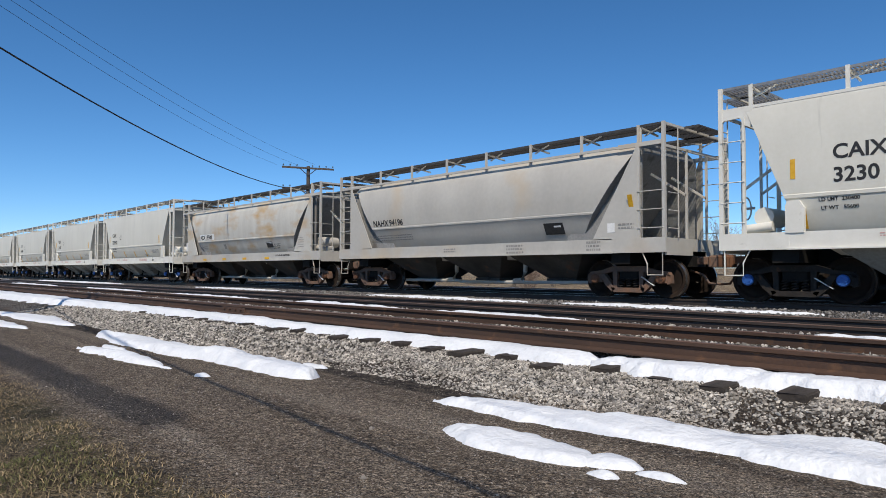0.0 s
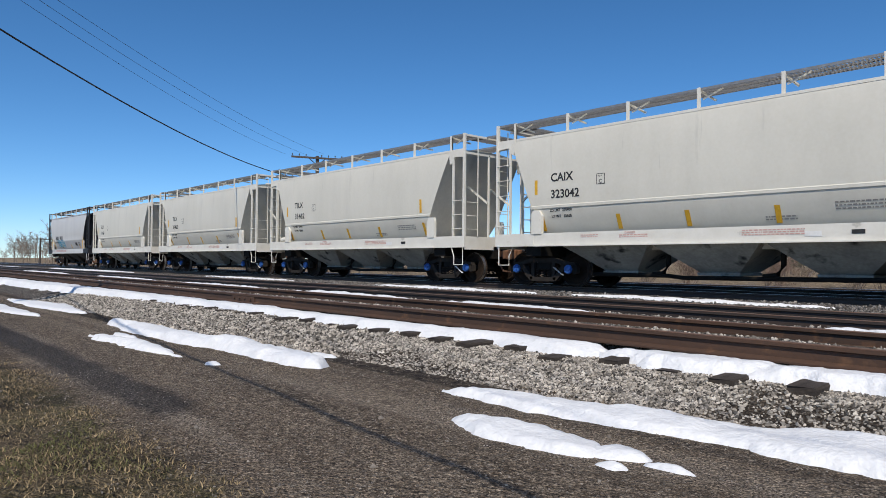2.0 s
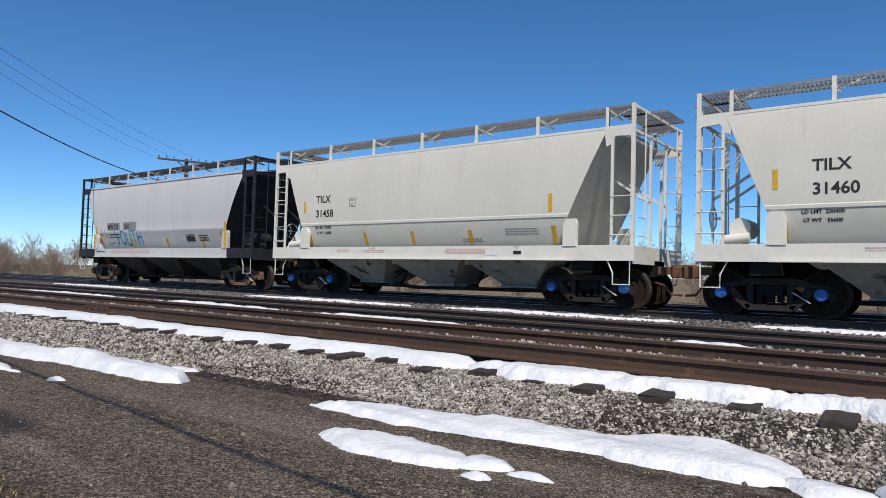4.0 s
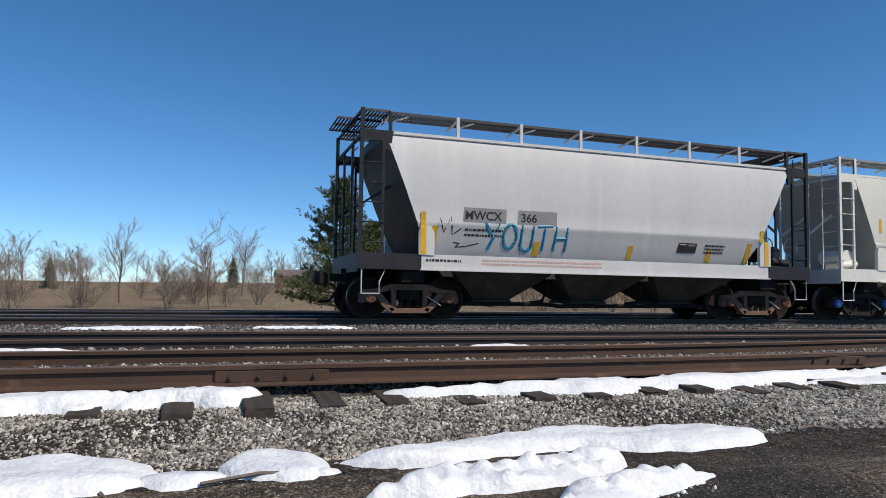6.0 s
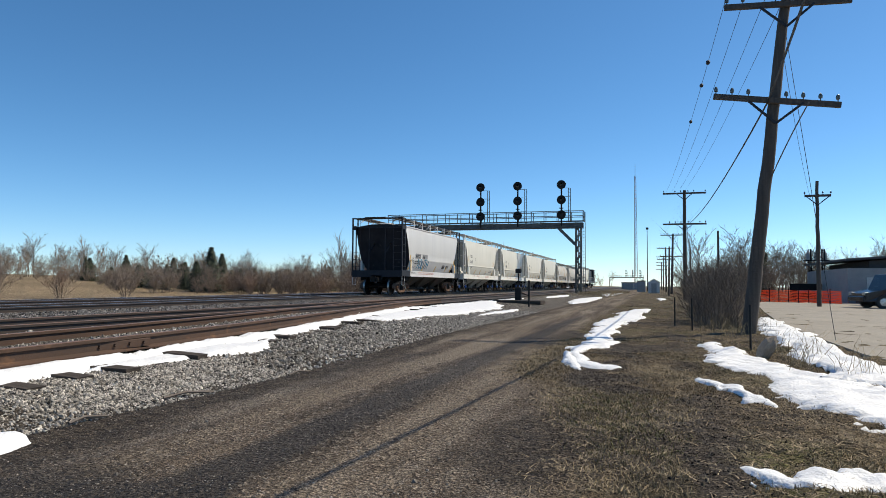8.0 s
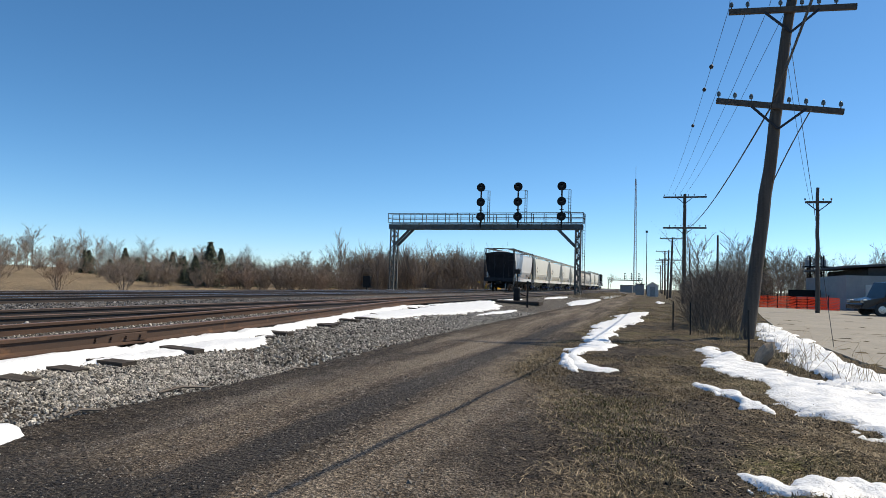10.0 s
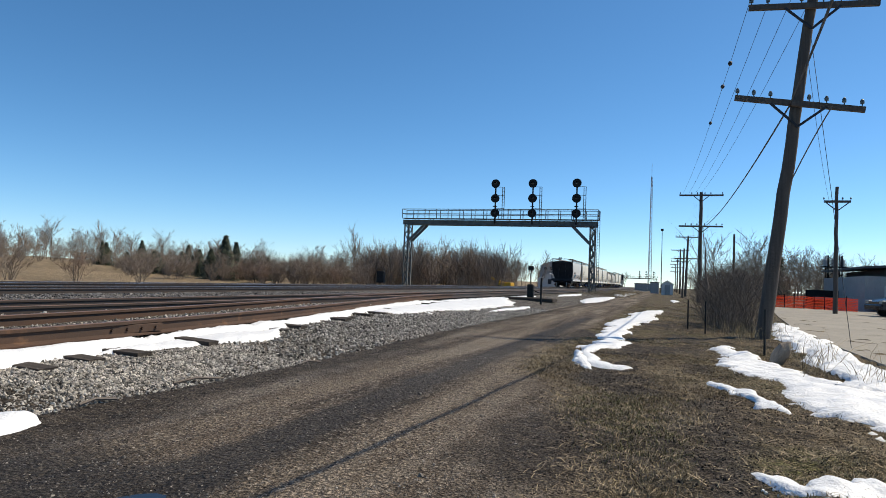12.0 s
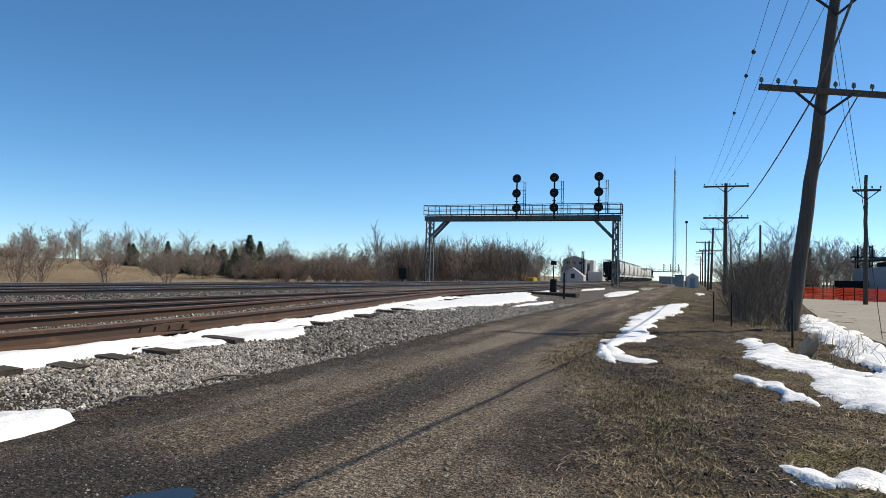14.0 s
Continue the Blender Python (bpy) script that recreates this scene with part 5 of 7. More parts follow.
def locomotive(offset):
    loco = thing("diesel_locomotive", "black diesel locomotive heading the hopper train", "locomotive", group="cars of the train")
    L = 18.0
    s = Shape()
    s.block(0, L, -1.5, 1.5, 1.15, 1.55, 0.05)
    s.block(5.5, 9.5, -1.2, 1.2, 0.45, 1.15, 0.15)
    part("underframe", s, LOCO, loco)
    part("hood", Shape().block(1.0, 13.2, -0.95, 0.95, 1.55, 4.1, 0.12), LOCO, loco)
    part("radiator", Shape().block(1.3, 4.2, -1.35, 1.35, 3.3, 4.5, 0.15), LOCO, loco)
    part("cab", Shape().block(13.2, 15.6, -1.5, 1.5, 1.55, 4.55, 0.15), LOCO, loco)
    part("nose", Shape().block(15.6, 17.3, -0.95, 0.95, 1.55, 3.0, 0.15), LOCO, loco)
    part("cab_window", Shape().box(13.16, 13.2, -1.3, -1.0, 3.3, 4.1).box(13.6, 15.0, -1.52, -1.5, 3.2, 4.1), WINDOW, loco)
    part("exhaust_stack", Shape().block(8, 9, -0.3, 0.3, 4.1, 4.6, 0.05), LOCO, loco)
    s = Shape()
    for sg in (-1, 1):
        for k in range(11):
            s.tube([(0.3 + k * 1.25, sg * 1.45, 1.5), (0.3 + k * 1.25, sg * 1.45, 2.5)], 0.02, 5)
        s.tube([(0.3, sg * 1.45, 2.5), (12.8, sg * 1.45, 2.5)], 0.02, 5)
    part("handrail", s, WHITE, loco)
    part("headlight", Shape().lathe([(0.12, 0), (0.12, -0.06)], (1.0, 0.15, 3.8), "x", 12), DECAL, loco)
    for x in (3.2, 14.8):
        t = part("truck", Shape().block(-2, 2, -1.1, 1.1, 0.35, 0.95, 0.1), BLACK, loco)
        t.location.x = x
        for dx in (-1.6, 0, 1.6):
            ws = part("wheelset", WHEELSET, WHEEL, t)
            ws.location = (dx, 0, 0.457)
    return loco, offset


train.append(locomotive(93.7 + 2 * P + 0.2))


# ---- signal gantry ----
def signal_gantry(m, label):
    """Plate-girder bridge over the tracks, its near post at the origin, spanning along +y."""
    g = thing("signal_gantry", label, "signal gantry", m)
    W = 21.7
    for y, nm in ((0.0, "post"), (W, "post")):
        s = Shape()
        for x in (-0.55, 0.55):   # two laced channels
            for yy in (y - 0.26, y + 0.26):
                s.box(x - 0.12, x + 0.12, yy - 0.05, yy + 0.05, 0, 7.6)
            for k in range(12):
                a, b = (y - 0.25, y + 0.25) if k % 2 else (y + 0.25, y - 0.25)
                s.beam((x, a, 0.3 + 0.6 * k), (x, b, 0.9 + 0.6 * k), 0.03, 0.12)
        for k in range(9):
            z = 0.3 + 0.8 * k
            s.beam((-0.55, y, z), (0.55, y, z + 0.8), 0.08, 0.05)
            s.beam((0.55, y, z), (-0.55, y, z + 0.8), 0.08, 0.05)
        part(nm, s, STEELBRIDGE, g)
        part("footing", Shape().block(-1.0, 1.0, y - 0.5, y + 0.5, -0.6, 0.25, 0.05), WALLPALE, g)
    s = Shape()
    for x in (-0.6, 0.6):
        s.box(x - 0.02, x + 0.02, -0.5, W + 0.5, 7.5, 7.98)
        s.box(x - 0.16, x + 0.16, -0.5, W + 0.5, 7.47, 7.5)
        s.box(x - 0.16, x + 0.16, -0.5, W + 0.5, 7.98, 8.02)
        y = 0.3
        while y < W:
            s.box(x - 0.1, x + 0.1, y - 0.02, y + 0.02, 7.5, 8.2)
            y += 1.85
    part("girder", s, STEELBRIDGE, g)
    part("walkway", grating(-0.7, 0.7, -0.6, W + 0.6, 8.24, 0.12), STEELBRIDGE, g)
    for sg, y in ((1, 0.3), (-1, W - 0.3)):
        part("brace", Shape().beam((-0.55, y, 5.6), (-0.55, y + sg * 1.9, 7.5), 0.12, 0.3).beam((0.55, y, 5.6), (0.55, y + sg * 1.9, 7.5), 0.12, 0.3), STEELBRIDGE, g)
    s = Shape()
    for x in (-0.72, 0.72):
        for z in (8.75, 9.30):
            s.tube([(x, -0.6, z), (x, W + 0.6, z)], 0.042, 5)
        k = 0
        y = -0.6
        while y <= W + 0.61:
            s.tube([(x, y, 8.2), (x, y, 9.3)], 0.045, 5)
            y += 1.43
    for y in (-0.6, W + 0.6):
        for z in (8.75, 9.3):
            s.tube([(-0.72, y, z), (0.72, y, z)], 0.028, 5)
    part("handrail", s, STEELBRIDGE, g)
    s = Shape()
    for y in (-0.66, -0.4):
        s.tube([(0.8, y, 0.2), (0.8, y, 9.3)], 0.03, 5)
    for k in range(28):
        s.tube([(0.8, -0.66, 0.4 + 0.32 * k), (0.8, -0.4, 0.4 + 0.32 * k)], 0.014, 4)
    part("access_ladder", s, STEELBRIDGE, g)
    for y in (1.75, 6.62, 10.9):
        s = Shape()
        s.tube([(-0.9, y, 7.6), (-0.9, y, 12.5)], 0.09, 8)
        s.beam((-0.9, y, 7.8), (0, y, 7.9), 0.1, 0.1)
        mast = part("signal_mast", s, SIGNALBLACK, g)
        for z in (12.2, 10.52, 8.86):
            h = Shape()
            h.lathe([(0.05, 0.22), (0.22, 0.2), (0.24, 0.0), (0.5, -0.02), (0.5, -0.05), (0.16, -0.06), (0.16, -0.06)], (-1.0, y, z), "x", 24)
            for k in range(8):   # hood over the lens
                a0, a1 = radians(20 + 17.5 * k), radians(37.5 + 17.5 * k)
                h.add([(-1.05, y + 0.17 * math.cos(a0), z + 0.17 * math.sin(a0)), (-1.05, y + 0.17 * math.cos(a1), z + 0.17 * math.sin(a1)), (-1.38, y + 0.17 * math.cos(a1), z + 0.17 * math.sin(a1)), (-1.38, y + 0.17 * math.cos(a0), z + 0.17 * math.sin(a0))], [(0, 1, 2, 3)])
            head = part("signal_head", h, SIGNALBLACK, mast, smooth=30)
            part("lens", Shape().lathe([(0.15, 0.0), (0.10, -0.03), (0.02, -0.04)], (-1.065, y, z), "x", 16), LENS, mast)
        part("marker_plate", Shape().box(-1.02, -0.99, y - 0.22, y + 0.22, 9.55, 9.66), SIGNALBLACK, mast)
        s = Shape()
        for yy in (y - 0.72, y - 0.95):
            s.tube([(-0.55, yy, 8.2), (-0.55, yy, 11.85)], 0.04, 5)
        for k in range(11):
            s.tube([(-0.55, y - 0.72, 8.5 + 0.32 * k), (-0.55, y - 0.95, 8.5 + 0.32 * k)], 0.012, 4)
        for z in (11.85, 10.9, 9.4):
            s.tube([(-0.55, y - 0.95, z), (-0.9, y, z)], 0.025, 5)
        part("mast_ladder", s, STEELBRIDGE, mast)
    return g


signal_gantry(pose(75, 7.85, 0.1), "dark steel signal gantry with three masts of round signals")
signal_gantry(pose(470, 6.0, -1.0), "distant dark steel signal gantry across the tracks")

# relay box on a post, switch stand, marker post
s = Shape().tube([(0, 0, 0), (0, 0, 1.3)], 0.06, 6)
rb = thing("signal_box", "blue-black signal box on a post by the tracks", "signal box", pose(70.5, 31, -0.35))
part("post", s, SIGNALBLACK, rb)
part("cabinet", Shape().block(-0.25, 0.25, -0.5, 0.4, 0.9, 2.2, 0.05), SIGNALBLACK, rb)
sw = thing("switch_stand", "black switch stand with a target on headblock timbers", "switch stand", pose(34.4, 6.75, 0.40))
part("base", Shape().block(-0.9, 0.5, -1.3, 1.2, -0.12, 0.06, 0.03), TIE, sw)
part("stand", Shape().block(-0.16, 0.16, -0.16, 0.16, 0.0, 0.75, 0.05).tube([(0, 0, 0.7), (0, 0, 1.5)], 0.03, 6).tube([(0, -0.1, 0.45), (0, -0.5, 0.30)], 0.025, 5), SIGNALBLACK, sw)
part("target", Shape().block(-0.12, 0.12, -0.14, 0.14, 1.45, 1.68, 0.03), SIGNALBLACK, sw)
mp = solid("marker_post", Shape().tube([(30.7, 5.55, 0), (30.72, 5.55, 1.45)], 0.045, 6), SIGNALBLACK, "thin dark marker post in the gravel", "post")

# ---- pole line ----


def pole_mesh(h, r0, r1, lean):
    s = Shape()
    n = 14
    pts = [(lean * (k / n) ** 1.0 * h + 0.03 * noise.noise((k * 0.6, h, 0)), 0.03 * noise.noise((k * 0.6, 9, h)), h * k / n) for k in range(n + 1)]
    s.tube(pts, r0, 12, r1)
    return s


def utility_pole(m, h, arms, lean=0.0, label="weathered timber telegraph pole with crossarms", r0=0.17, r1=0.11, arm=3.05, pins=8):
    """Local x runs across the line, so that the arms lie along it."""
    p = thing("utility_pole", label, "utility pole", m, "poles")
    part("pole", pole_mesh(h, r0, r1, lean), WOODPOLE, p, smooth=50)
    for z, tilt in arms:
        cx = lean * z
        a = Vector((cx - arm / 2, -0.16, z + tilt))
        b = Vector((cx + arm / 2, -0.16, z - tilt))
        ca = part("crossarm", Shape().beam(a, b, 0.09, 0.12), WOODPOLE, p)
        s = Shape()
        for sg in (-1, 1):
            s.beam((cx + sg * 0.55, -0.2, z - 0.04 - tilt * sg * 0.3), (cx, -0.14, z - 0.5), 0.03, 0.05)
        part("arm_brace", s, CABLE, p)
        for k in range(pins):
            u = 0.04 + 0.92 * (k + (0.35 if k >= pins / 2 else -0.35) * 0.4) / (pins - 1)
            q = a.lerp(b, min(1, max(0, u)))
            if (k * 7 + int(z * 10)) % 5 == 3:
                continue
            s = Shape().lathe([(0.012, 0.05), (0.012, 0.12), (0.04, 0.12), (0.045, 0.17), (0.03, 0.21), (0.01, 0.23)], q, "z", 8)
            part("insulator", s, GLASSINS, p)
    return p


P1 = utility_pole(pose(16.4, -1.88, 0.1, 0, 0, -90), 7.75, [(5.26, 0.19), (7.42, 0.06)], 0.118, "leaning weathered timber telegraph pole with two crossarms", 0.158, 0.105, arm=2.56)
P2 = utility_pole(pose(53, -2.2, 0.0, 0, 0, -90), 8.4, [(8.15, 0.0), (5.85, 0.0)], 0.0)
utility_pole(pose(90, -2.2, 0.0, 0, 0, -88), 7.9, [(7.7, 0.0), (5.0, 0)], 0.03)
utility_pole(pose(127, -2.3, 0.0, 0, 0, -90), 8.2, [(8.0, 0.0), (6.0, 0)], -0.01)
utility_pole(pose(165, -2.4, 0.0, 0, 0, -90), 8.2, [(8.0, 0.0), (6.0, 0)], 0.0)
utility_pole(pose(205, -2.5, 0.0, 0, 0, -90), 8.2, [(8.0, 0.0), (6.0, 0)], 0.0)
utility_pole(pose(-16.4, 0.25, 0.0, 0, 0, -90), 8.6, [(8.2, 0.0), (6.8, 0)], 0.0)
utility_pole(pose(-39.0, 24, -0.6, 0, 0, 58), 8.9, [(8.75, 0.05), (7.4, 0.0)], 0.0, "timber telegraph pole with two crossarms beyond the tracks", arm=3.4)
utility_pole(pose(-93.4, 24, -0.6, 0, 0, 74), 6.2, [(6.0, 0)], 0.0, "timber telegraph pole with one crossarm beyond the tracks", arm=3.0)
utility_pole(pose(-119.5, 24, -0.6, 0, 0, 76), 5.1, [(4.9, 0)], 0.0, "timber telegraph pole with one crossarm beyond the tracks", arm=3.0)
utility_pole(pose(40, -8.3, 0.0, 0, 0, -90), 6.9, [(6.1, 0.0)], 0.0, "timber power pole beside the road", 0.12, 0.08, arm=1.25, pins=4)
solid("slim_pole", Shape().tube([(54, -4.6, 0), (54, -4.6, 5.4)], 0.1, 8, 0.07), WOODPOLE, "slim bare timber pole in the brush", "pole", "poles")
solid("slim_pole", Shape().tube([(78, -1.6, 0), (78, -1.7, 5.6)], 0.12, 8, 0.08), WOODPOLE, "slim bare timber pole in the brush", "pole", "poles")
solid("lamp_mast", Shape().tube([(140, 1.0, 0), (140, 1.0, 12.5)], 0.1, 8, 0.05).block(139.8, 140.2, 0.75, 1.25, 12.5, 12.9, 0.05), SIGNALBLACK, "tall slim lamp mast beside the lane", "lamp mast")


def wire(name, a, b, sag, r, label, n=24, material=CABLE):
    a, b = Vector(a), Vector(b)
    pts = [a.lerp(b, k / n) - Vector((0, 0, 4 * sag * (k / n) * (1 - k / n))) for k in range(n + 1)]
    return solid(name, Shape().tube(pts, r, 5), material, label, "cable", "overhead wires")


wire("overhead_cable", (53, -2.25, 5.75), (16.4, -2.35, 5.35), 0.5, 0.02, "thick black cable slung between the poles")
wire("overhead_cable", (16.4, -2.35, 5.35), (-16.4, 0.25, 6.4), 0.75, 0.02, "thick black cable slung between the poles")
wire("overhead_cable", (-16.4, 0.25, 7.12), (-39.5, 24, 6.7), 0.9, 0.024, "thick black cable crossing above the tracks")
for k, y in enumerate((-0.95, -1.35, -1.8, -2.2)):
    wire("telegraph_wire", (53, y, 8.35), (16.4, y - 0.55, 7.75), 0.4, 0.006, "thin telegraph wire between poles")
    wire("telegraph_wire", (16.4, y - 0.55, 7.75), (-16.4, y + 1.6, 8.4), 0.6, 0.006, "thin telegraph wire between poles")
for dx in (0.0, 0.9, 1.8):
    wire("telegraph_wire", (-16.4, 0.25 - dx * 0.5, 8.5), (-38.2 - dx, 24 - dx, 8.35), 0.55, 0.006, "thin telegraph wire crossing above the tracks")
wire("telegraph_wire", (40, -8.0, 5.95), (16.2, -2.6, 6.9), 0.4, 0.006, "thin service wire to the leaning pole")
wire("guy_wire", (16.3, -2.7, 7.2), (14.4, -3.15, 0.25), 0.0, 0.006, "slack guy wire hanging from the leaning pole")
wire("vine_stem", (16.5, -2.1, 2.9), (15.9, -3.1, 5.2), -0.1, 0.014, "dead vine hanging from a wire", 12, BARK)
for dx, k in ((4.0, 0), (6.2, 1), (11.0, 0)):
    q = Vector((16.4, -1.5, 7.75)).lerp(Vector((53, -0.95, 8.35)), dx / 36.6)
    solid("wire_spacer", Shape().lathe([(0.02, -0.09), (0.06, -0.04), (0.06, 0.04), (0.02, 0.09)], (q.x, q.y, q.z - 4 * 0.4 * dx / 36.6 * (1 - dx / 36.6)), "x", 8), CABLE, "small dark weight on a thin wire", "wire spacer")

# ---- trees ----


def grow(seed, height, spread_, trunk_r, depth=4, droop=0.0, lean=0.0, stems=1, kids=(7, 5, 4), minr=0.0, first=0.22):
    """A leafless tree: trunk shape and branch shape."""
    r = random.Random(seed)
    trunk, crown = Shape(), Shape()

    def limb(p, d, ln, rad, level):
        n = (4, 4, 2, 1)[level]
        rad = max(rad, minr)
        pts = [p]
        for k in range(n):
            d = (d + Vector((r.uniform(-1, 1), r.uniform(-1, 1), r.uniform(-0.4, 0.7) - droop * level * 0.3)) * 0.20).normalized()
            pts.append(pts[-1] + d * ln / n)
        (trunk if level == 0 else crown).tube(pts, rad, 6 if level == 0 else (4 if level == 1 else 3), rad * 0.45, caps=False)
        if level + 1 >= depth:
            return
        for k in range(kids[min(level, len(kids) - 1)]):
            t = r.uniform(0.25 if level else first, 1.0)
            i = min(n - 1, int(t * n))
            q = pts[i].lerp(pts[i + 1], t * n - i)
            side = Vector((r.uniform(-1, 1), r.uniform(-1, 1), 0)).normalized()
            dd = (d * r.uniform(0.5, 1.0) + side * spread_ * r.uniform(0.6, 1.1) + Vector((0, 0, 0.25))).normalized()
            limb(q, dd, ln * r.uniform(0.38, 0.66), rad * r.uniform(0.34, 0.5) * (1.1 - 0.5 * t), level + 1)

    for k in range(stems):
        a = r.uniform(0, 6.28)
        off = Vector((math.cos(a), math.sin(a), 0)) * (0.0 if stems == 1 else r.uniform(0.1, 0.9) * height * 0.12)
        d = Vector((lean, 0, 1)) + (off.normalized() * r.uniform(0.1, 0.55) if stems > 1 else Vector((0, 0, 0)))
        limb(off, d.normalized(), height * r.uniform(0.62, 0.8), trunk_r * r.uniform(0.7, 1.1), 0)
    return trunk, crown


def bare_tree(name, label, seed, m, twig=TWIG, **kw):
    t = thing(name, label, "tree" if name != "shrub" else "shrub", m, "bare trees")
    trunk, crown = grow(seed, **kw)
    part("trunk", trunk, BARK, t)
    part("crown", crown, twig, t)
    return t


def spruce(seed, h, label, m, material=DARKNEEDLE, width=0.40):
    t = thing("spruce_tree", label, "tree", m, "evergreens")
    r = random.Random(seed)
    part("trunk", Shape().tube([(0, 0, 0), (0, 0, h * 0.95)], 0.02 * h, 6, 0.01), BARK, t)
    s = Shape()
    z = h * 0.08
    while z < h:
        rad = width * h * (1 - z / h) ** 0.85 * r.uniform(0.8, 1.1) + 0.05
        for k in range(11):
            a = r.uniform(0, 6.28)
            ln = rad * r.uniform(0.55, 1.1)
            d = Vector((math.cos(a), math.sin(a), -0.22))
            sd = Vector((-math.sin(a), math.cos(a), 0))
            for u in (0.35, 0.7, 1.0):
                c = Vector((0, 0, z)) + d * ln * u
                w = 0.045 * h * (1.15 - u * 0.6) * r.uniform(0.7, 1.3)
                s.add([c - d * w * 1.6, c + sd * w + Vector((0, 0, 0.1 * w)), c + d * w * 1.2 - Vector((0, 0, 0.5 * w)), c - sd * w, c + Vector((0, 0, w * 0.8))], [(0, 1, 4), (1, 2, 4), (2, 3, 4), (3, 0, 4)])
        z += h * 0.035
    part("crown", s, material, t)
    return t


def pine(seed, h, label, m):
    """A large open pine: whorls of rising boughs that carry sprays of long needles."""
    t = thing("pine_tree", label, "tree", m, "evergreens")
    r = random.Random(seed)
    trunk, sprays = Shape(), Shape()
    trunk.tube([(0, 0, -0.3), (0.05, 0, h * 0.5), (0.0, 0.02, h * 0.98)], 0.15, 8, 0.025)
    z = h * 0.03
    while z < h * 0.99:
        f = z / h
        rad = h * 0.5 * (1 - f) ** 0.8 * (0.72 + 0.3 * noise.noise((z * 1.1, seed, 0))) + 0.22
        for k in range(8):
            a = r.uniform(0, 6.28)
            ln = rad * r.uniform(0.5, 1.18)
            rise = r.uniform(0.15, 0.6) + 0.5 * f
            tip = Vector((math.cos(a) * ln, math.sin(a) * ln, z + rise * ln * 0.7))
            mid = Vector((math.cos(a) * ln * 0.55, math.sin(a) * ln * 0.55, z + rise * ln * 0.25))
            trunk.tube([(0, 0, z), mid, tip], 0.02 + 0.012 * (1 - f), 3, 0.006, caps=False)
            for j in range(int(10 + 24 * ln / 2)):
                u = r.uniform(0.28, 1.05)
                c = (Vector((0, 0, z)).lerp(mid, u * 2) if u < 0.5 else mid.lerp(tip, u * 2 - 1)) + Vector((r.gauss(0, 0.09), r.gauss(0, 0.09), r.gauss(0.03, 0.07)))
                up = Vector((math.cos(a) * 0.5 + r.gauss(0, 0.4), math.sin(a) * 0.5 + r.gauss(0, 0.4), r.uniform(0.2, 0.9))).normalized()
                for i in range(7):
                    d = (up + Vector((r.gauss(0, 0.45), r.gauss(0, 0.45), r.gauss(0, 0.45)))).normalized()
                    w = d.cross(Vector((r.gauss(0, 1), r.gauss(0, 1), r.gauss(0, 1)))).normalized() * 0.02
                    e = d * r.uniform(0.14, 0.26)
                    sprays.add([c - w, c + w, c + e], [(0, 1, 2)])
        z += h * 0.032
    part("trunk", trunk, BARK, t)
    part("crown", sprays, NEEDLE, t)
    return t


pine(5, 6.7, "large dense green pine beyond the tracks", pose(5.4, 34, 0.2))
pine(9, 4.6, "smaller bushy pine beside the large one", pose(7.3, 34.5, 0.0))

TREES = [bare_tree("bare_tree", "leafless grey-brown tree on the far bank", k, pose(x, y, land(x, y) - 0.1), height=h, spread_=sp, trunk_r=0.016 * h, minr=0.022, kids=(9, 6, 5))
         for k, (x, y, h, sp) in enumerate(((-1, 60, 6.6, 0.9), (52, 120, 9.5, 0.7), (60, 118, 8.5, 0.8), (118, 118, 9.0, 0.6), (129, 63, 11.5, 0.32)))]
SHRUBS = [bare_tree("shrub", "tangled leafless shrub beyond the tracks", 20 + k, pose(x, y, land(x, y) - 0.1), REDTWIG if k % 2 else TWIG, height=h, spread_=0.95, trunk_r=0.03, stems=9, depth=4, kids=(6, 5, 3), minr=0.011, first=0.06)
          for k, (x, y, h) in enumerate(((50, 62, 4.2), (56, 60, 3.8), (63, 58, 4.0)))]
STALKS = [bare_tree("bare_sapling", "slender leafless saplings in a thicket", 40 + k, pose(x, y, land(x, y) - 0.1), TWIG, height=h, spread_=0.4, trunk_r=0.05, stems=7, depth=3, kids=(12, 7), minr=0.02)
          for k, (x, y, h) in enumerate(((112, 36, 7.0), (114, 42, 7.5), (116, 30, 7.0)))]
SPRUCES = [spruce(70 + k, h, "dark evergreen spruce on the far bank", pose(x, y, land(x, y) - 0.1)) for k, (x, y, h) in enumerate(((78, 150, 8.5), (84, 118, 6.0)))]
rt = random.Random(4)


FAR = []     # trees too far off to tell apart: source and placement


def put(src, x, y, sc, flat=1.0):
    if math.hypot(x, y) > 118 and src.name.split(".")[0] in ("bare_tree", "shrub", "bare_sapling"):
        FAR.append((src, Matrix.Translation((x, y, land(x, y) - 0.1)) @ Matrix.Rotation(rt.uniform(0, 6.28), 4, "Z") @ Matrix.Diagonal((sc, sc, sc * flat, 1))))
        return None
    return copy_thing(src, Matrix.Translation((x, y, land(x, y) - 0.1)) @ Matrix.Rotation(rt.uniform(0, 6.28), 4, "Z") @ Matrix.Diagonal((sc, sc, sc * flat, 1)))


def polar(az, d):
    """A place d metres off, az degrees to the right of straight across the tracks."""
    return d * math.sin(radians(az)), d * math.cos(radians(az))


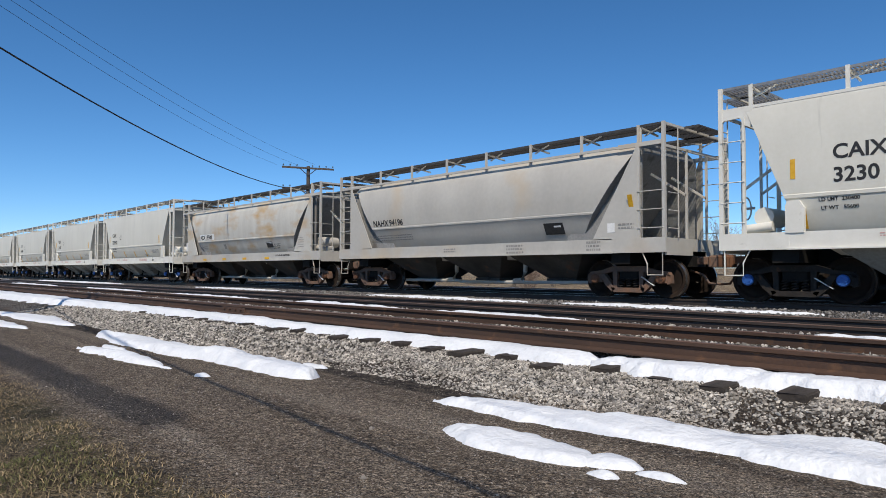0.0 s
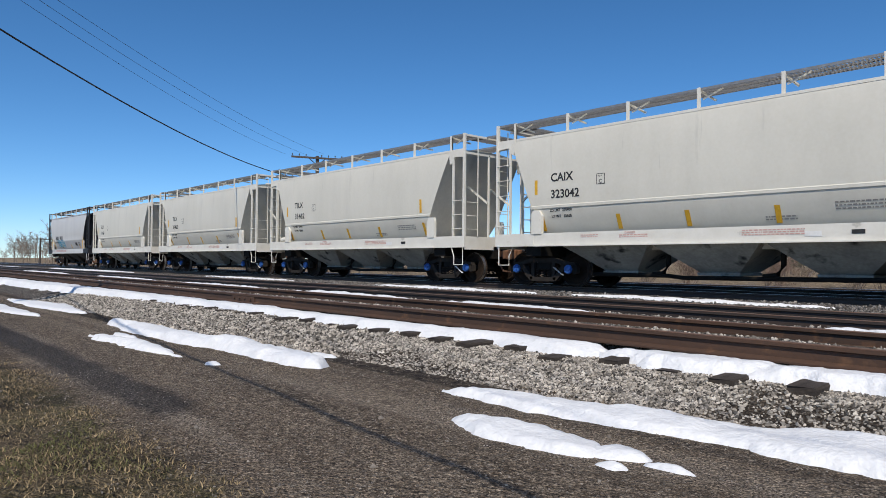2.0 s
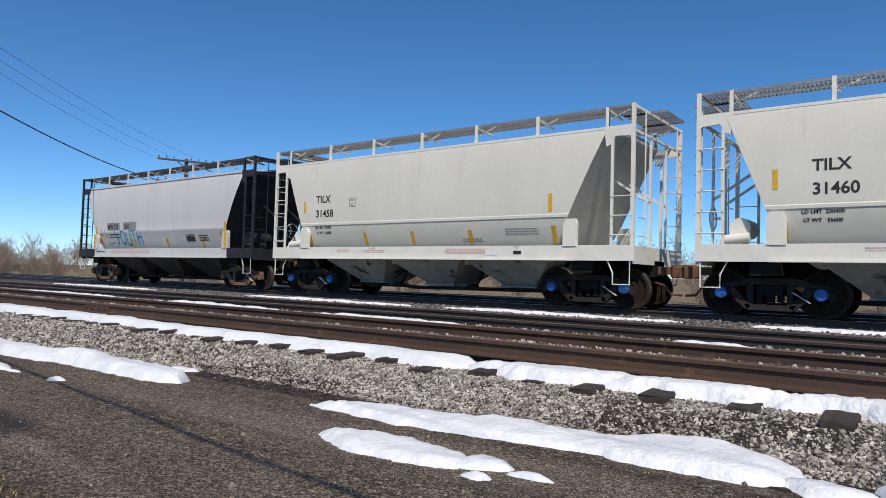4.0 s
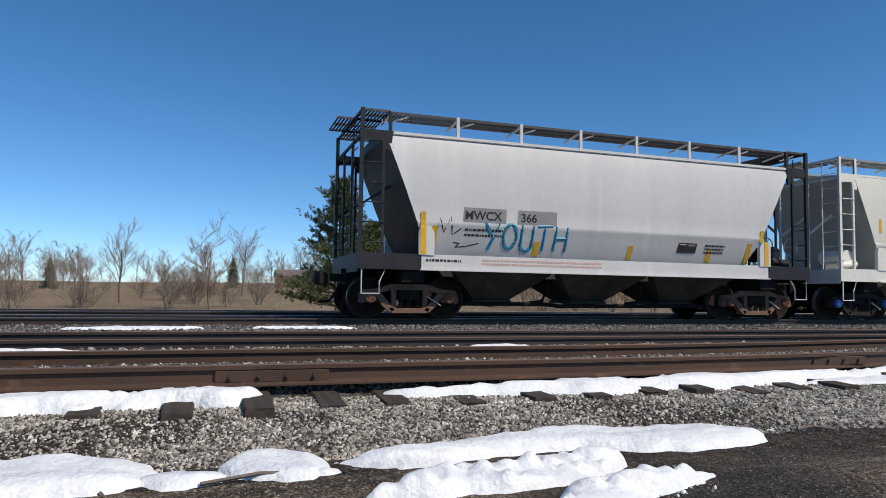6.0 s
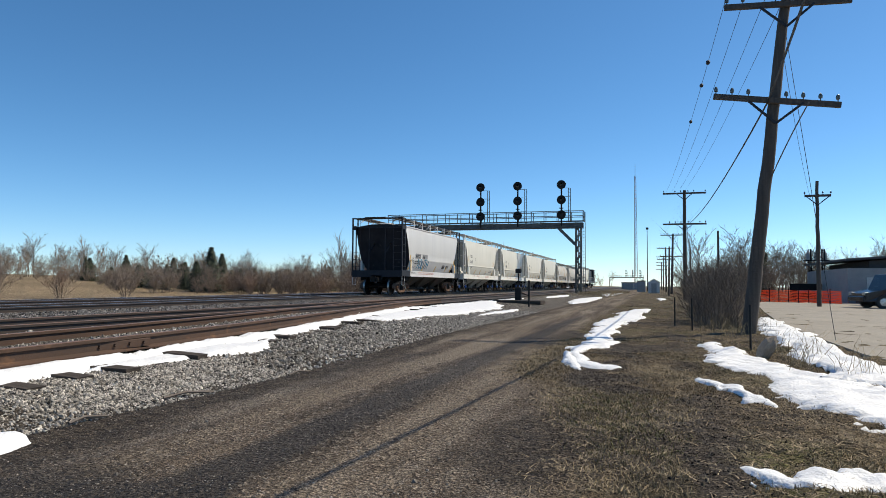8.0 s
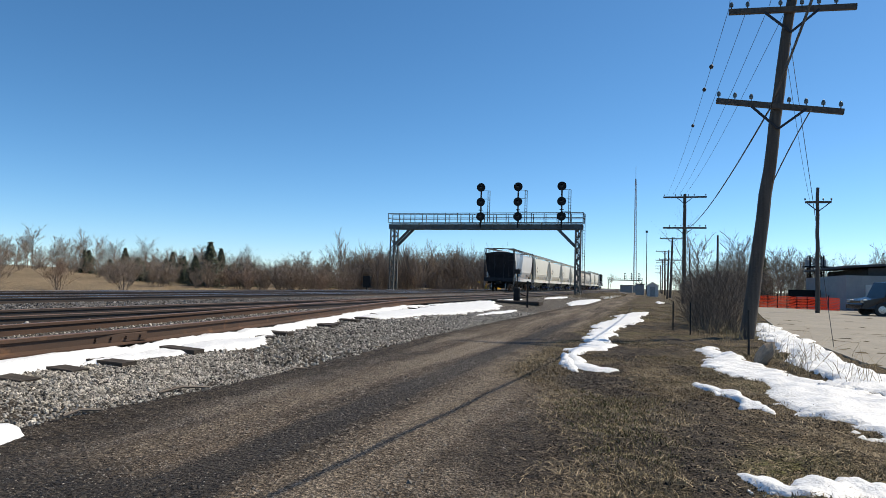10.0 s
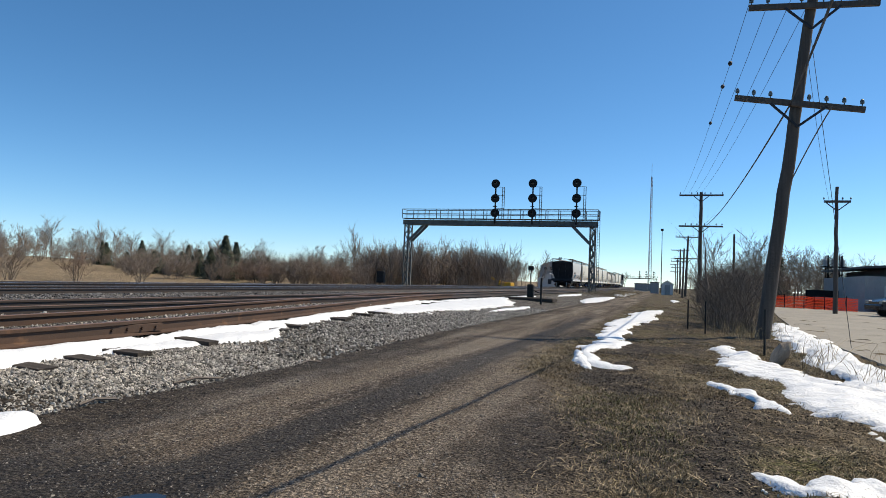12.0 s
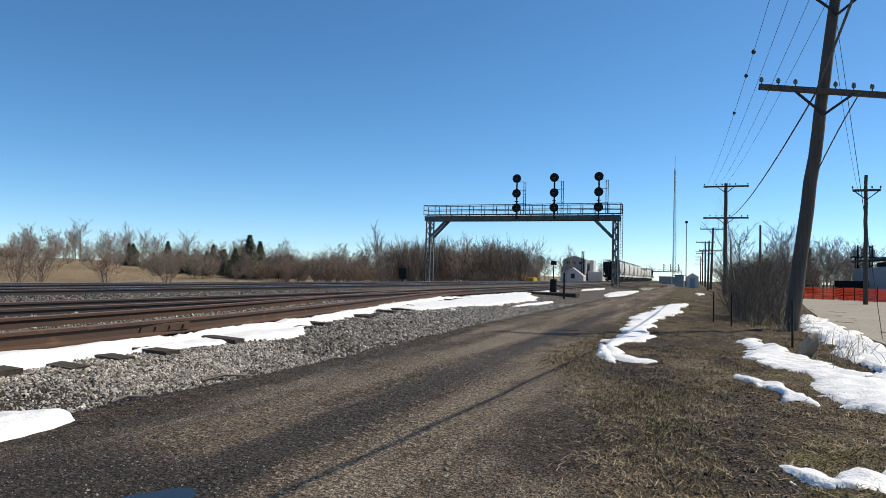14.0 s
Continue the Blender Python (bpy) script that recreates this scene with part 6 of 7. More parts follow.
# far bank, from the pine round to the gantry
for k in range(180):
    az = rt.uniform(8, 68) if k < 70 else rt.uniform(36, 68)
    d = rt.uniform(160, 225) if az < 50 else rt.uniform(130, 210)
    x, y = polar(az, d)
    put(rt.choice(TREES[:4]), x, y, rt.uniform(0.5, 0.85))
for k in range(300):
    az = rt.uniform(21, 68)
    if 34 < az < 46 and k % 3:
        continue
    x, y = polar(az, rt.uniform(105, 165) if az > 46 else rt.uniform(130, 175))
    put(rt.choice(SHRUBS), x, y, rt.uniform(0.6, 1.15) if az > 47 else rt.uniform(0.5, 0.9))
for az, d, sc in ((25.2, 74, 1.1), (26.6, 70, 1.0), (28.2, 76, 1.15), (29.5, 71, 1.1), (31, 76, 1.05), (32.4, 72, 0.95), (34, 78, 1.1), (35.6, 74, 1.0), (37.4, 72, 0.9), (60, 108, 1.2), (62, 112, 1.3), (58, 120, 1.1), (64.5, 110, 1.1), (3, 80, 1.1), (-2, 70, 1.0), (56.5, 112, 1.0)):
    put(rt.choice(SHRUBS), *polar(az, d), sc)
for az, d, sc in ((28.4, 165, 0.62), (29, 166, 0.7), (32.0, 160, 0.7), (35.4, 165, 0.9), (47.5, 130, 0.75), (48.3, 128, 0.9), (49.2, 125, 0.8), (50.3, 122, 0.85), (52.5, 120, 0.9), (53.6, 118, 1.15), (55.2, 125, 0.8), (57, 130, 0.8), (63, 150, 1.0), (66, 160, 0.9), (26, 160, 0.6), (24.3, 168, 0.55),
                  (50.8, 150, 0.9), (46.4, 150, 0.8)):
    put(rt.choice(SPRUCES), *polar(az, d), sc * 0.85, rt.uniform(0.55, 1.0))
for k in range(16):   # ragged pines on the hill's flank
    put(rt.choice(SPRUCES), *polar(rt.uniform(43, 56), rt.uniform(128, 165)), rt.uniform(0.55, 0.9), rt.uniform(0.6, 1.0))
for k in range(70):   # trees round the houses
    put(rt.choice(TREES[:4] if k % 2 else SHRUBS), *polar(rt.uniform(4, 36), rt.uniform(120, 178)), rt.uniform(0.45, 0.8))
# thicket behind the gantry
for k in range(75):
    x, y = rt.uniform(100, 150), rt.uniform(0, 1)
    y = 24 + (48 - 24) * y + (x - 100) * 0.25
    put(rt.choice(STALKS), x, y, rt.uniform(0.65, 1.0))
for k in range(22):
    x = rt.uniform(105, 135)
    put(rt.choice(SHRUBS), x, 22 + rt.uniform(0, 22) + (x - 100) * 0.2, rt.uniform(0.7, 1.2))
# distant woods down the line, both ways
for k in range(50):
    x = rt.uniform(230, 420)
    y = rt.choice((rt.uniform(20, 110), rt.uniform(-60, -4)))
    put(rt.choice(TREES[:4]), x, y, rt.uniform(0.8, 1.2))
for k in range(42):
    x = -rt.uniform(110, 260)
    put(rt.choice(TREES[:4] if k % 3 else SHRUBS), x, rt.uniform(29, 70) + (-x - 110) * 0.2, rt.uniform(0.45, 0.75) if k % 3 else 1.0)
for k in range(26):
    x = -rt.uniform(70, 150)
    put(rt.choice(SHRUBS), x, rt.uniform(30, 42), rt.uniform(0.7, 1.1))
for k in range(30):
    x = rt.uniform(-60, 0)
    put(rt.choice(SHRUBS if k % 2 else TREES[:4]), x, rt.uniform(60, 120), rt.uniform(0.45, 0.9))
for k in range(75):
    az = rt.uniform(-62, 14)
    put(rt.choice(TREES[:4] if k % 3 else SHRUBS), *polar(az, rt.uniform(90, 170)), rt.uniform(0.45, 0.9))
for k in range(26):
    put(rt.choice(SHRUBS), *polar(rt.uniform(-62, 4), rt.uniform(45, 85)), rt.uniform(0.6, 1.1))
for az, d in ((-52, 140), (-40, 150), (-31, 135), (-20, 150), (-12, 130), (1, 150)):
    put(rt.choice(SPRUCES), *polar(az, d), rt.uniform(0.6, 0.9))
# brush right of the lane
for k in range(34):
    x = rt.uniform(58, 190)
    put(rt.choice(TREES[:4] if k % 2 else SHRUBS), x, -4.5 - rt.uniform(0, 1) * (3 + x * 0.08), rt.uniform(0.4, 0.75) if k % 2 else 0.9)
for k in range(64):
    x = rt.uniform(85, 150)
    put(rt.choice(TREES[:4]), x, -11 - rt.uniform(0, 46), rt.uniform(0.55, 0.85))
bush = bare_tree("shrub", "dense tangled leafless brush around the pole line", 77, pose(20.6, -1.6, 0.1), BRUSH, height=2.1, spread_=0.9, trunk_r=0.02, stems=16, depth=4, kids=(5, 4, 3), droop=0.8)
for x, y, sc in ((19.5, -1.25, 0.7), (22.3, -1.5, 0.85), (24.4, -1.95, 0.85), (27, -1.7, 0.9), (18.6, -1.95, 0.5), (30, -2.2, 0.95), (34.5, -2.4, 1.0), (40, -2.6, 1.1), (23.1, -2.2, 0.95), (20.0, -2.0, 0.95), (21.2, -1.2, 0.8), (25.6, -1.4, 1.0), (28.4, -2.3, 1.05), (18.0, -1.35, 0.55), (32, -1.9, 1.0), (37, -2.0, 1.0)):
    put(bush, x, y, sc)
bare_tree("bare_tree", "small crooked leafless tree in the brush", 81, pose(22.3, -1.3, 0.1), BARK, height=3.4, spread_=0.9, trunk_r=0.05)
spruce(90, 7.0, "dark spruce behind the road", pose(75, -10.4, 0), width=0.2)


def far_woods(count):
    """The woods on the far bank and along the skyline: many trees too far off to tell apart, in one mesh."""
    for k in range(count):
        az = rt.uniform(-64, 70) if k < 180 else (rt.uniform(70, 122) if k < 300 else rt.uniform(-83, -62))
        x, y = polar(az, rt.uniform(185, 330))
        if -8 < y < 26:
            y += 34 if y > 9 else -18
        put(rt.choice(TREES[:4]), x, y, rt.uniform(0.6, 1.25) * (0.7 if 20 < az < 70 else 1.0))
    src = {}
    vs, fs, n = [], [], 0
    for t, m in FAR:
        if t.name not in src:
            src[t.name] = []
            for c in t.children:
                v = np.empty(len(c.data.vertices) * 3, np.float32)
                c.data.vertices.foreach_get("co", v)
                src[t.name].append((v.reshape(-1, 3), np.array([p.vertices[:] for p in c.data.polygons])))
        a = np.array(m)
        for v, f in src[t.name]:
            vs.append(v @ a[:3, :3].T + a[:3, 3])
            fs.append(f + n)
            n += len(v)
    me = bpy.data.meshes.new("far_woods")
    me.from_pydata(np.concatenate(vs), [], np.concatenate(fs))
    me.materials.append(TWIG)
    tagged(new("far_woods", me), "leafless grey-brown woods along the skyline", "woods", kind="stuff")


far_woods(380)


# ---- buildings ----
def gable_house(m, w, d, h, rise, wall, label, windows=3):
    b = thing("house", label, "house", m, "houses")
    s = Shape().box(0, w, 0, d, -1.5, h)
    part("wall", s, wall, b)
    o = 0.4
    r = Shape()
    r.prism([(-o, h - 0.1), (d / 2, h + rise), (d + o, h - 0.1), (d + o, h + 0.08), (d / 2, h + rise + 0.2), (-o, h + 0.08)], "x", -o, w + o)
    part("roof", r, ROOF, b)
    gb = Shape()
    for x in (0.0, w - 0.05):
        gb.prism([(0, h), (d, h), (d / 2, h + rise - 0.05)], "x", x, x + 0.05)
    part("gable", gb, wall, b)
    for k in range(windows):
        x = w * (k + 0.5) / windows
        wd = part("window", Shape().box(x - 0.65, x + 0.65, -0.06, 0.02, h * 0.35, h * 0.8), DECAL, b)
        part("pane", Shape().box(x - 0.55, x + 0.55, -0.09, -0.06, h * 0.38, h * 0.77), WINDOW, wd)
    part("door", Shape().box(w * 0.06, w * 0.06 + 1.0, -0.05, 0.0, 0, 2.1), WALLBRICK, b)
    return b


for az, d, w, dp, h, wall, lab, turn in ((16.3, 138, 13, 8, 3.2, WALLPALE, "long low pale house on the far bank", -10), (18.6, 132, 10, 8, 3.6, WALLBRICK, "brown brick house with a low roof on the far bank", -14),
                                         (4.6, 115, 9, 8, 3.2, WALLBRICK, "brown brick house with a low roof on the far bank", 0), (26.0, 145, 16, 7, 2.6, WALLPALE, "long low pale house on the far bank", -20), (22.6, 150, 12, 7, 2.6, WALLGREY, "long low grey house on the far bank", -20),
                                         (31.6, 138, 9, 9, 2.6, WALLPALE, "pale bungalow with a broad gable on the far bank", -75), (36.0, 185, 10, 8, 2.2, WALLGREY, "grey building with pale end wall on the far bank", -40), (48.3, 150, 10, 7, 3.0, WALLPALE, "pale house half hidden by trees", -40),
                                         (67.9, 190, 8, 7, 3.2, WALLPALE, "pale bungalow with a broad gable beyond the tracks", -80), (69.4, 185, 16, 7, 3.0, DARKROOF, "long dark low building beyond the tracks", -65)):
    x, y = polar(az, d * 1.2)
    gable_house(pose(x, y, land(x, y), 0, 0, turn), w * 0.9, dp, h * 0.75, 1.15, wall, lab)

mill = thing("mill_building", "tall pale grain mill with steel annexes down the line", "mill", pose(200, 26, 0))
part("tower", Shape().prism([(3.2, -0.5), (9.8, -0.5), (9.8, 6.6), (6.5, 7.8), (3.2, 6.6)], "x", 0, 12), WALLGREY, mill)
part("annex", Shape().prism([(3.0, -0.5), (9.5, -0.5), (9.5, 2.6), (6.2, 4.2), (3.0, 1.8)], "x", -5, 0), WALLPALE, mill)
part("annex", Shape().block(2, 12, -1.5, 2.8, -0.5, 3.2, 0.1).block(4, 10, 1.4, 2.6, 0, 6.6, 0.1), WALLPALE, mill)
for y in (3.6, 4.1):
    part("stack", Shape().tube([(-1, y, 2), (-1, y, 9)], 0.15, 6), SIGNALBLACK, mill)
for k in range(3):
    part("window", Shape().box(-0.04, 0, 4.2 + 1.8 * k, 5.2 + 1.8 * k, 5.2, 6.0), WINDOW, mill)
part("window", Shape().box(-5.04, -5, 5.5, 6.6, 1.0, 2.4), WINDOW, mill)

ld = thing("yellow_machine", "yellow construction machine parked by the thicket", "machine", pose(102, 23.5, -0.2, 0, 0, 80))
part("body", Shape().block(-1.0, 1.2, -0.8, 0.8, 0.5, 1.3, 0.1), YELLOWMACHINE, ld)
part("arm", Shape().beam((0.5, 0, 1.2), (2.6, 0, 1.9), 0.3, 0.35), YELLOWMACHINE, ld)
for sg in (-1, 1):
    for x in (-0.7, 0.8):
        part("wheel", Shape().lathe([(0.2, -0.15), (0.42, -0.15), (0.42, 0.15), (0.2, 0.15)], (x, sg * 0.8, 0.42), n=14), RUBBER, ld)

# lattice mast far down the line
mast = thing("radio_mast", "tall slender lattice radio mast", "radio mast", pose(260, 5.9, 0))
s = Shape()
H = 47.0
half = lambda z: 0.75 - 0.5 * z / H
C3 = [(math.cos(a), math.sin(a)) for a in (0.3, 2.39, 4.49)]
for cx, cy in C3:
    s.tube([(cx * half(0), cy * half(0), 0), (cx * half(H * 0.9), cy * half(H * 0.9), H * 0.9)], 0.09, 5, 0.06)
z = 0.0
while z < H * 0.88:
    z2 = z + 1.5
    for k in range(3):
        (ax, ay), (bx, by) = C3[k], C3[(k + 1) % 3]
        s.tube([(ax * half(z), ay * half(z), z), (bx * half(z2), by * half(z2), z2)], 0.045, 4)
        s.tube([(ax * half(z), ay * half(z), z), (bx * half(z), by * half(z), z)], 0.045, 4)
    z = z2
s.tube([(0, 0, H * 0.86), (0, 0, H)], 0.06, 5)
part("lattice", s, MAST, mast)

shed = thing("shed", "small white shed with a peaked roof by the lane", "shed", pose(100, -0.9, 0))
part("wall", Shape().prism([(0, -0.2), (1.6, -0.2), (1.6, 1.7), (0.8, 2.15), (0, 1.7)], "x", 0, 2.4), WALLPALE, shed)
part("roof", Shape().prism([(-0.12, 1.66), (0.8, 2.18), (1.72, 1.66), (1.72, 1.74), (0.8, 2.28), (-0.12, 1.74)], "x", -0.1, 2.5), WALLPALE, shed)
part("door", Shape().box(-0.03, 0.0, 0.45, 1.15, 0, 1.6), WALLGREY, shed)
for x, y, w in ((118, 1.2, 1.4), (175, 4.5, 3.0), (190, 2.0, 3.0)):
    eq = thing("equipment_cabinet", "grey metal equipment cabinet beside the tracks", "cabinet", pose(x, y, 0))
    part("body", Shape().block(0, 2, 0, w, 0, 2.0, 0.05), WALLGREY, eq)
    part("roof", Shape().block(-0.1, 2.1, -0.1, w + 0.1, 2.0, 2.12, 0.02), DARKROOF, eq)

# works yard across the road
wk = thing("workshop", "dark flat-roofed workshop with a pale wall beside the road", "building", pose(50, -26, 0))
part("wall", Shape().box(0, 12, 0, 13.9, -0.3, 2.5), WALLGREY, wk)
part("upper_wall", Shape().prism([(0.0, 2.5), (12.5, 2.5), (12.5, 3.0), (0, 3.9)], "x", 0.5, 11), DARKROOF, wk)
part("roof", Shape().beam((5.8, 0, 4.0), (5.8, 14.1, 3.05), 12.4, 0.14), DARKROOF, wk)
part("pale_wall", Shape().box(-0.08, 0, 6.0, 12.8, 0, 1.9), WALLPALE, wk)
for k in range(3):
    part("window", Shape().box(-0.12, -0.08, 6.6 + 2.1 * k, 7.9 + 2.1 * k, 1.0, 1.7), WINDOW, wk)
part("stair", Shape().block(-2.0, -0.1, 9.5, 13.5, 0, 0.8, 0.05), DARKROOF, wk)
part("chimney", Shape().block(3, 3.6, 9.0, 9.6, 3.2, 5.4, 0.05), WALLBRICK, wk)
sg = thing("yard_sign", "low black yard sign on two posts", "sign", pose(57, -13.3, 0))
part("board", Shape().box(-0.04, 0.04, 0, 3.4, 0.35, 1.5), SIGNALBLACK, sg)
part("lettering_bar", Shape().box(-0.06, -0.04, 0.4, 2.9, 0.8, 1.0), FADEINK, sg)
part("post", Shape().box(-0.05, 0.05, 0.2, 0.3, 0, 0.4).box(-0.05, 0.05, 3.0, 3.1, 0, 0.4), SIGNALBLACK, sg)
sub = thing("transformer_rack", "steel lattice rack with transformers behind the road", "electrical rack", pose(62, -13.4, 0))
s = Shape()
for y in (0, 1.0):
    for x in (0, 0.8):
        s.beam((x, y, 0), (x, y, 4.4), 0.1, 0.1)
for k in range(5):
    s.beam((0, 0, 0.3 + 0.8 * k), (0, 1, 1.1 + 0.8 * k), 0.05, 0.05)
    s.beam((0, 1, 0.3 + 0.8 * k), (0, 0, 1.1 + 0.8 * k), 0.05, 0.05)
s.box(-0.1, 0.9, -0.4, 1.4, 3.4, 3.5)
part("rack", s, SIGNALBLACK, sub)
for k in range(3):
    part("transformer", Shape().lathe([(0.18, 0), (0.2, 0.1), (0.2, 0.55), (0.12, 0.6), (0.04, 0.85)], (0.4, -0.1 + 0.6 * k, 3.5), "z", 10), WALLGREY, sub)

# orange safety fence: posts, and a net of strips
fn = thing("safety_fence", "sagging orange plastic safety fence along the road", "fence")
fx = [(51.5 - 0.5 * k, -6.5 - 0.5 * k) for k in range(10)]
for k in range(9):
    (xa, ya), (xb, yb) = fx[k], fx[k + 1]
    s = Shape()
    for j in range(9):
        z = 0.20 + 0.10 * j
        s.beam((xa, ya, z - 0.05 * (k % 2)), (xb, yb, z - 0.05 * ((k + 1) % 2)), 0.01, 0.05)
    for j in range(12):
        u = j / 11
        s.beam((xa + (xb - xa) * u, ya + (yb - ya) * u, 0.06), (xa + (xb - xa) * u, ya + (yb - ya) * u, 1.0), 0.035, 0.01)
    part("net", s, ORANGE, fn)
    part("stake", Shape().tube([(xa, ya, 0), (xa, ya, 1.15)], 0.03, 5), SIGNALBLACK, fn)


def parked_car(m, label, van=False):
    c = thing("parked_car", label, "car", m, "parked cars")
    H = 1.75 if van else 1.45
    side = [(-2.2, 0.35), (2.2, 0.35), (2.25, 0.75), (1.3, 0.95), (0.75 if not van else 1.0, H - 0.06), (0.3, H), (-1.3, H), (-1.95, H - 0.25), (-2.2, 0.9)]
    s = Shape()
    s.loft([[(x, y * (1 if z < 1 else 0.86), z) for x, z in side] for y in (-0.88, 0.88)])
    bd = part("body", s, CARPAINT, c)
    part("window", Shape().prism([(-1.8, 0.98), (1.15, 0.98), (0.7, H - 0.14), (-1.5, H - 0.14)], "y", -0.885, 0.885), WINDOW, c)
    for x in (-1.35, 1.4):
        for sg2 in (-1, 1):
            w = part("wheel", Shape().lathe([(0.2, -0.1), (0.33, -0.1), (0.34, 0.0), (0.33, 0.1), (0.2, 0.1)], (x, sg2 * 0.8, 0.33), n=18), RUBBER, c)
            part("rim", Shape().lathe([(0.2, 0.0), (0.19, sg2 * 0.1), (0.05, sg2 * 0.11)], (x, sg2 * 0.8, 0.33), n=10), CHROME, w)
    part("bumper", Shape().block(2.15, 2.32, -0.85, 0.85, 0.35, 0.62, 0.05), CARPAINT, c)
    for sg2 in (-1, 1):
        part("headlight", Shape().block(2.05, 2.26, sg2 * 0.7 - 0.16, sg2 * 0.7 + 0.16, 0.66, 0.82, 0.03), CHROME, c)
    return c


parked_car(pose(39, -11.9, 0.2, 0, 0, 100), "dark minivan parked before the workshop", True)
parked_car(pose(43.5, -13.4, 0.2, 0, 0, 100), "dark car parked before the workshop")

# rock, fence stubs and a stray rail block near the pole
rk = Shape()
lump = bmesh.new()
bmesh.ops.create_icosphere(lump, subdivisions=3, radius=1.0)
rk.add([v.co * (1 + 0.22 * noise.noise(v.co * 1.3) + 0.08 * noise.noise(v.co * 4)) for v in lump.verts], [tuple(v.index for v in f.verts) for f in lump.faces])
lump.free()
ro = solid("boulder", rk, mat("tan_rock", (0.30, 0.24, 0.18), (0.22, 0.175, 0.135), 5, 0.9, bump=0.5, bscale=20), "tan boulder in the slush beside the pole", "rock")
ro.matrix_basis = Matrix.Translation((10.9, -1.45, 0.33)) @ Matrix.Rotation(0.5, 4, "X") @ Matrix.Diagonal((0.13, 0.10, 0.22, 1))
for x, y in ((11.8, -1.35), (17.0, -0.75), (18.2, -0.4)):
    solid("fence_post", Shape().tube([(x, y, 0.1), (x + 0.02, y, 0.95)], 0.018, 6), SIGNALBLACK, "rusty steel fence post standing alone in the grass", "post", "old fence posts")
for x0, y0, x1, y1 in ((5.0, 4.25, 5.5, 4.1), (3.9, 4.15, 4.2, 4.1), (-0.4, 3.85, 0.2, 3.9), (6.7, 4.0, 7.1, 3.95)):
    solid("stick", Shape().tube([(x0, y0, land(x0, y0) + 0.02), ((x0 + x1) / 2, (y0 + y1) / 2 + 0.03, land(x0, y0) + 0.04), (x1, y1, land(x1, y1) + 0.02)], 0.012, 5), BARK, "thin dead stick lying on the gravel", "stick")

# ---- grass and stones ----


def blades(name, places, hgt, material, label, lie=0.75):
    k = len(places)
    p = np.asarray(places)
    a = rs.uniform(0, 6.28, k)
    h = hgt * rs.uniform(0.4, 1.3, k)
    lean = rs.normal(0, 1, (k, 2)) * h[:, None] * lie
    w = np.stack([np.cos(a), np.sin(a), 0 * a], 1) * 0.0032
    tip = p + np.concatenate([lean, h[:, None]], 1)
    mid = p + np.concatenate([lean * 0.35, h[:, None] * 0.62], 1)
    v = np.stack([p - w, p + w, mid + w * 0.8, mid - w * 0.8, tip], 1)
    f = (np.arange(k) * 5)[:, None]
    me = bpy.data.meshes.new(name)
    me.from_pydata(v.reshape(-1, 3), [], [*map(tuple, f + [0, 1, 2, 3]), *map(tuple, f + [3, 2, 4])])
    me.materials.append(material)
    return tagged(new(name, me), label, "grass", kind="stuff")


def clumps(n, per, x0, x1, y0, y1, r=0.07, keep=None):
    out = []
    while len(out) < n * per:
        cx, cy = rs.uniform(x0, x1), rs.uniform(y0, y1)
        if keep and not keep(cx, cy):
            continue
        for k in range(per):
            x, y = cx + rs.normal(0, r), cy + rs.normal(0, r)
            out.append((x, y, land(x, y) - 0.005))
    return out


patchy = lambda x, y: bare(x, y) < 0.35 and noise.noise((x * 0.8, y * 0.8, 2)) + noise.noise((x * 2.6, y * 2.6, 4)) * 0.7 > 0.0 and y < verge(x) - 0.1
blades("dry_grass", clumps(2000, 9, 2.4, 14, -2.2, 2.0, keep=patchy) + clumps(1200, 8, 14, 42, -2.2, 2.0, 0.12, patchy), 0.035, DRYGRASS, "flattened dry winter grass on the verge")
STRAW = mat("bleached_straw", (0.34, 0.27, 0.17), (0.16, 0.12, 0.075), 1.2, 0.9, island=0.8)
blades("straw", clumps(9000, 6, 2.2, 13, -2.2, 1.9, 0.12, keep=lambda x, y: y < verge(x) + 0.1 and bare(x, y) < rs.uniform(0.1, 0.9)), 0.018, STRAW, "matted straw and dead stems on the verge", 3.4)
blades("green_grass", clumps(420, 7, 2.4, 13, -2.2, 1.9, 0.11, keep=lambda x, y: patchy(x, y) and noise.noise((x * 0.5, y * 0.5, 8)) > 0.12) + clumps(250, 8, 13, 36, -2.2, 2.0, 0.1, patchy), 0.03, GREENGRASS, "first green grass on the verge")
blades("dry_grass", clumps(1300, 8, -8, -1.6, 0.0, 1.4, keep=lambda x, y: noise.noise((x, y, 6)) > -0.2), 0.026, DRYGRASS, "short dry winter grass beside the lane")
blades("green_grass", clumps(600, 8, -7, -1.6, 0.0, 1.2, keep=lambda x, y: noise.noise((x * 0.6, y * 0.6, 8)) > 0.0), 0.024, GREENGRASS, "first green grass beside the lane")
blades("weed_stalks", clumps(16, 8, 8.5, 12, -2.3, -1.6, 0.12) + clumps(46, 10, 14.5, 30, -2.6, -1.0, 0.2), 0.42, DRYGRASS, "tall dead weed stalks by the pole")
blades("dry_grass", clumps(700, 10, 60, 110, 3.5, 7.2, 0.25), 0.35, DRYGRASS, "tall dry grass below the gantry")
blades("dry_grass", clumps(2500, 8, -120, 60, 24, 40, 0.3), 0.4, DRYGRASS, "tall dry grass beyond the tracks")

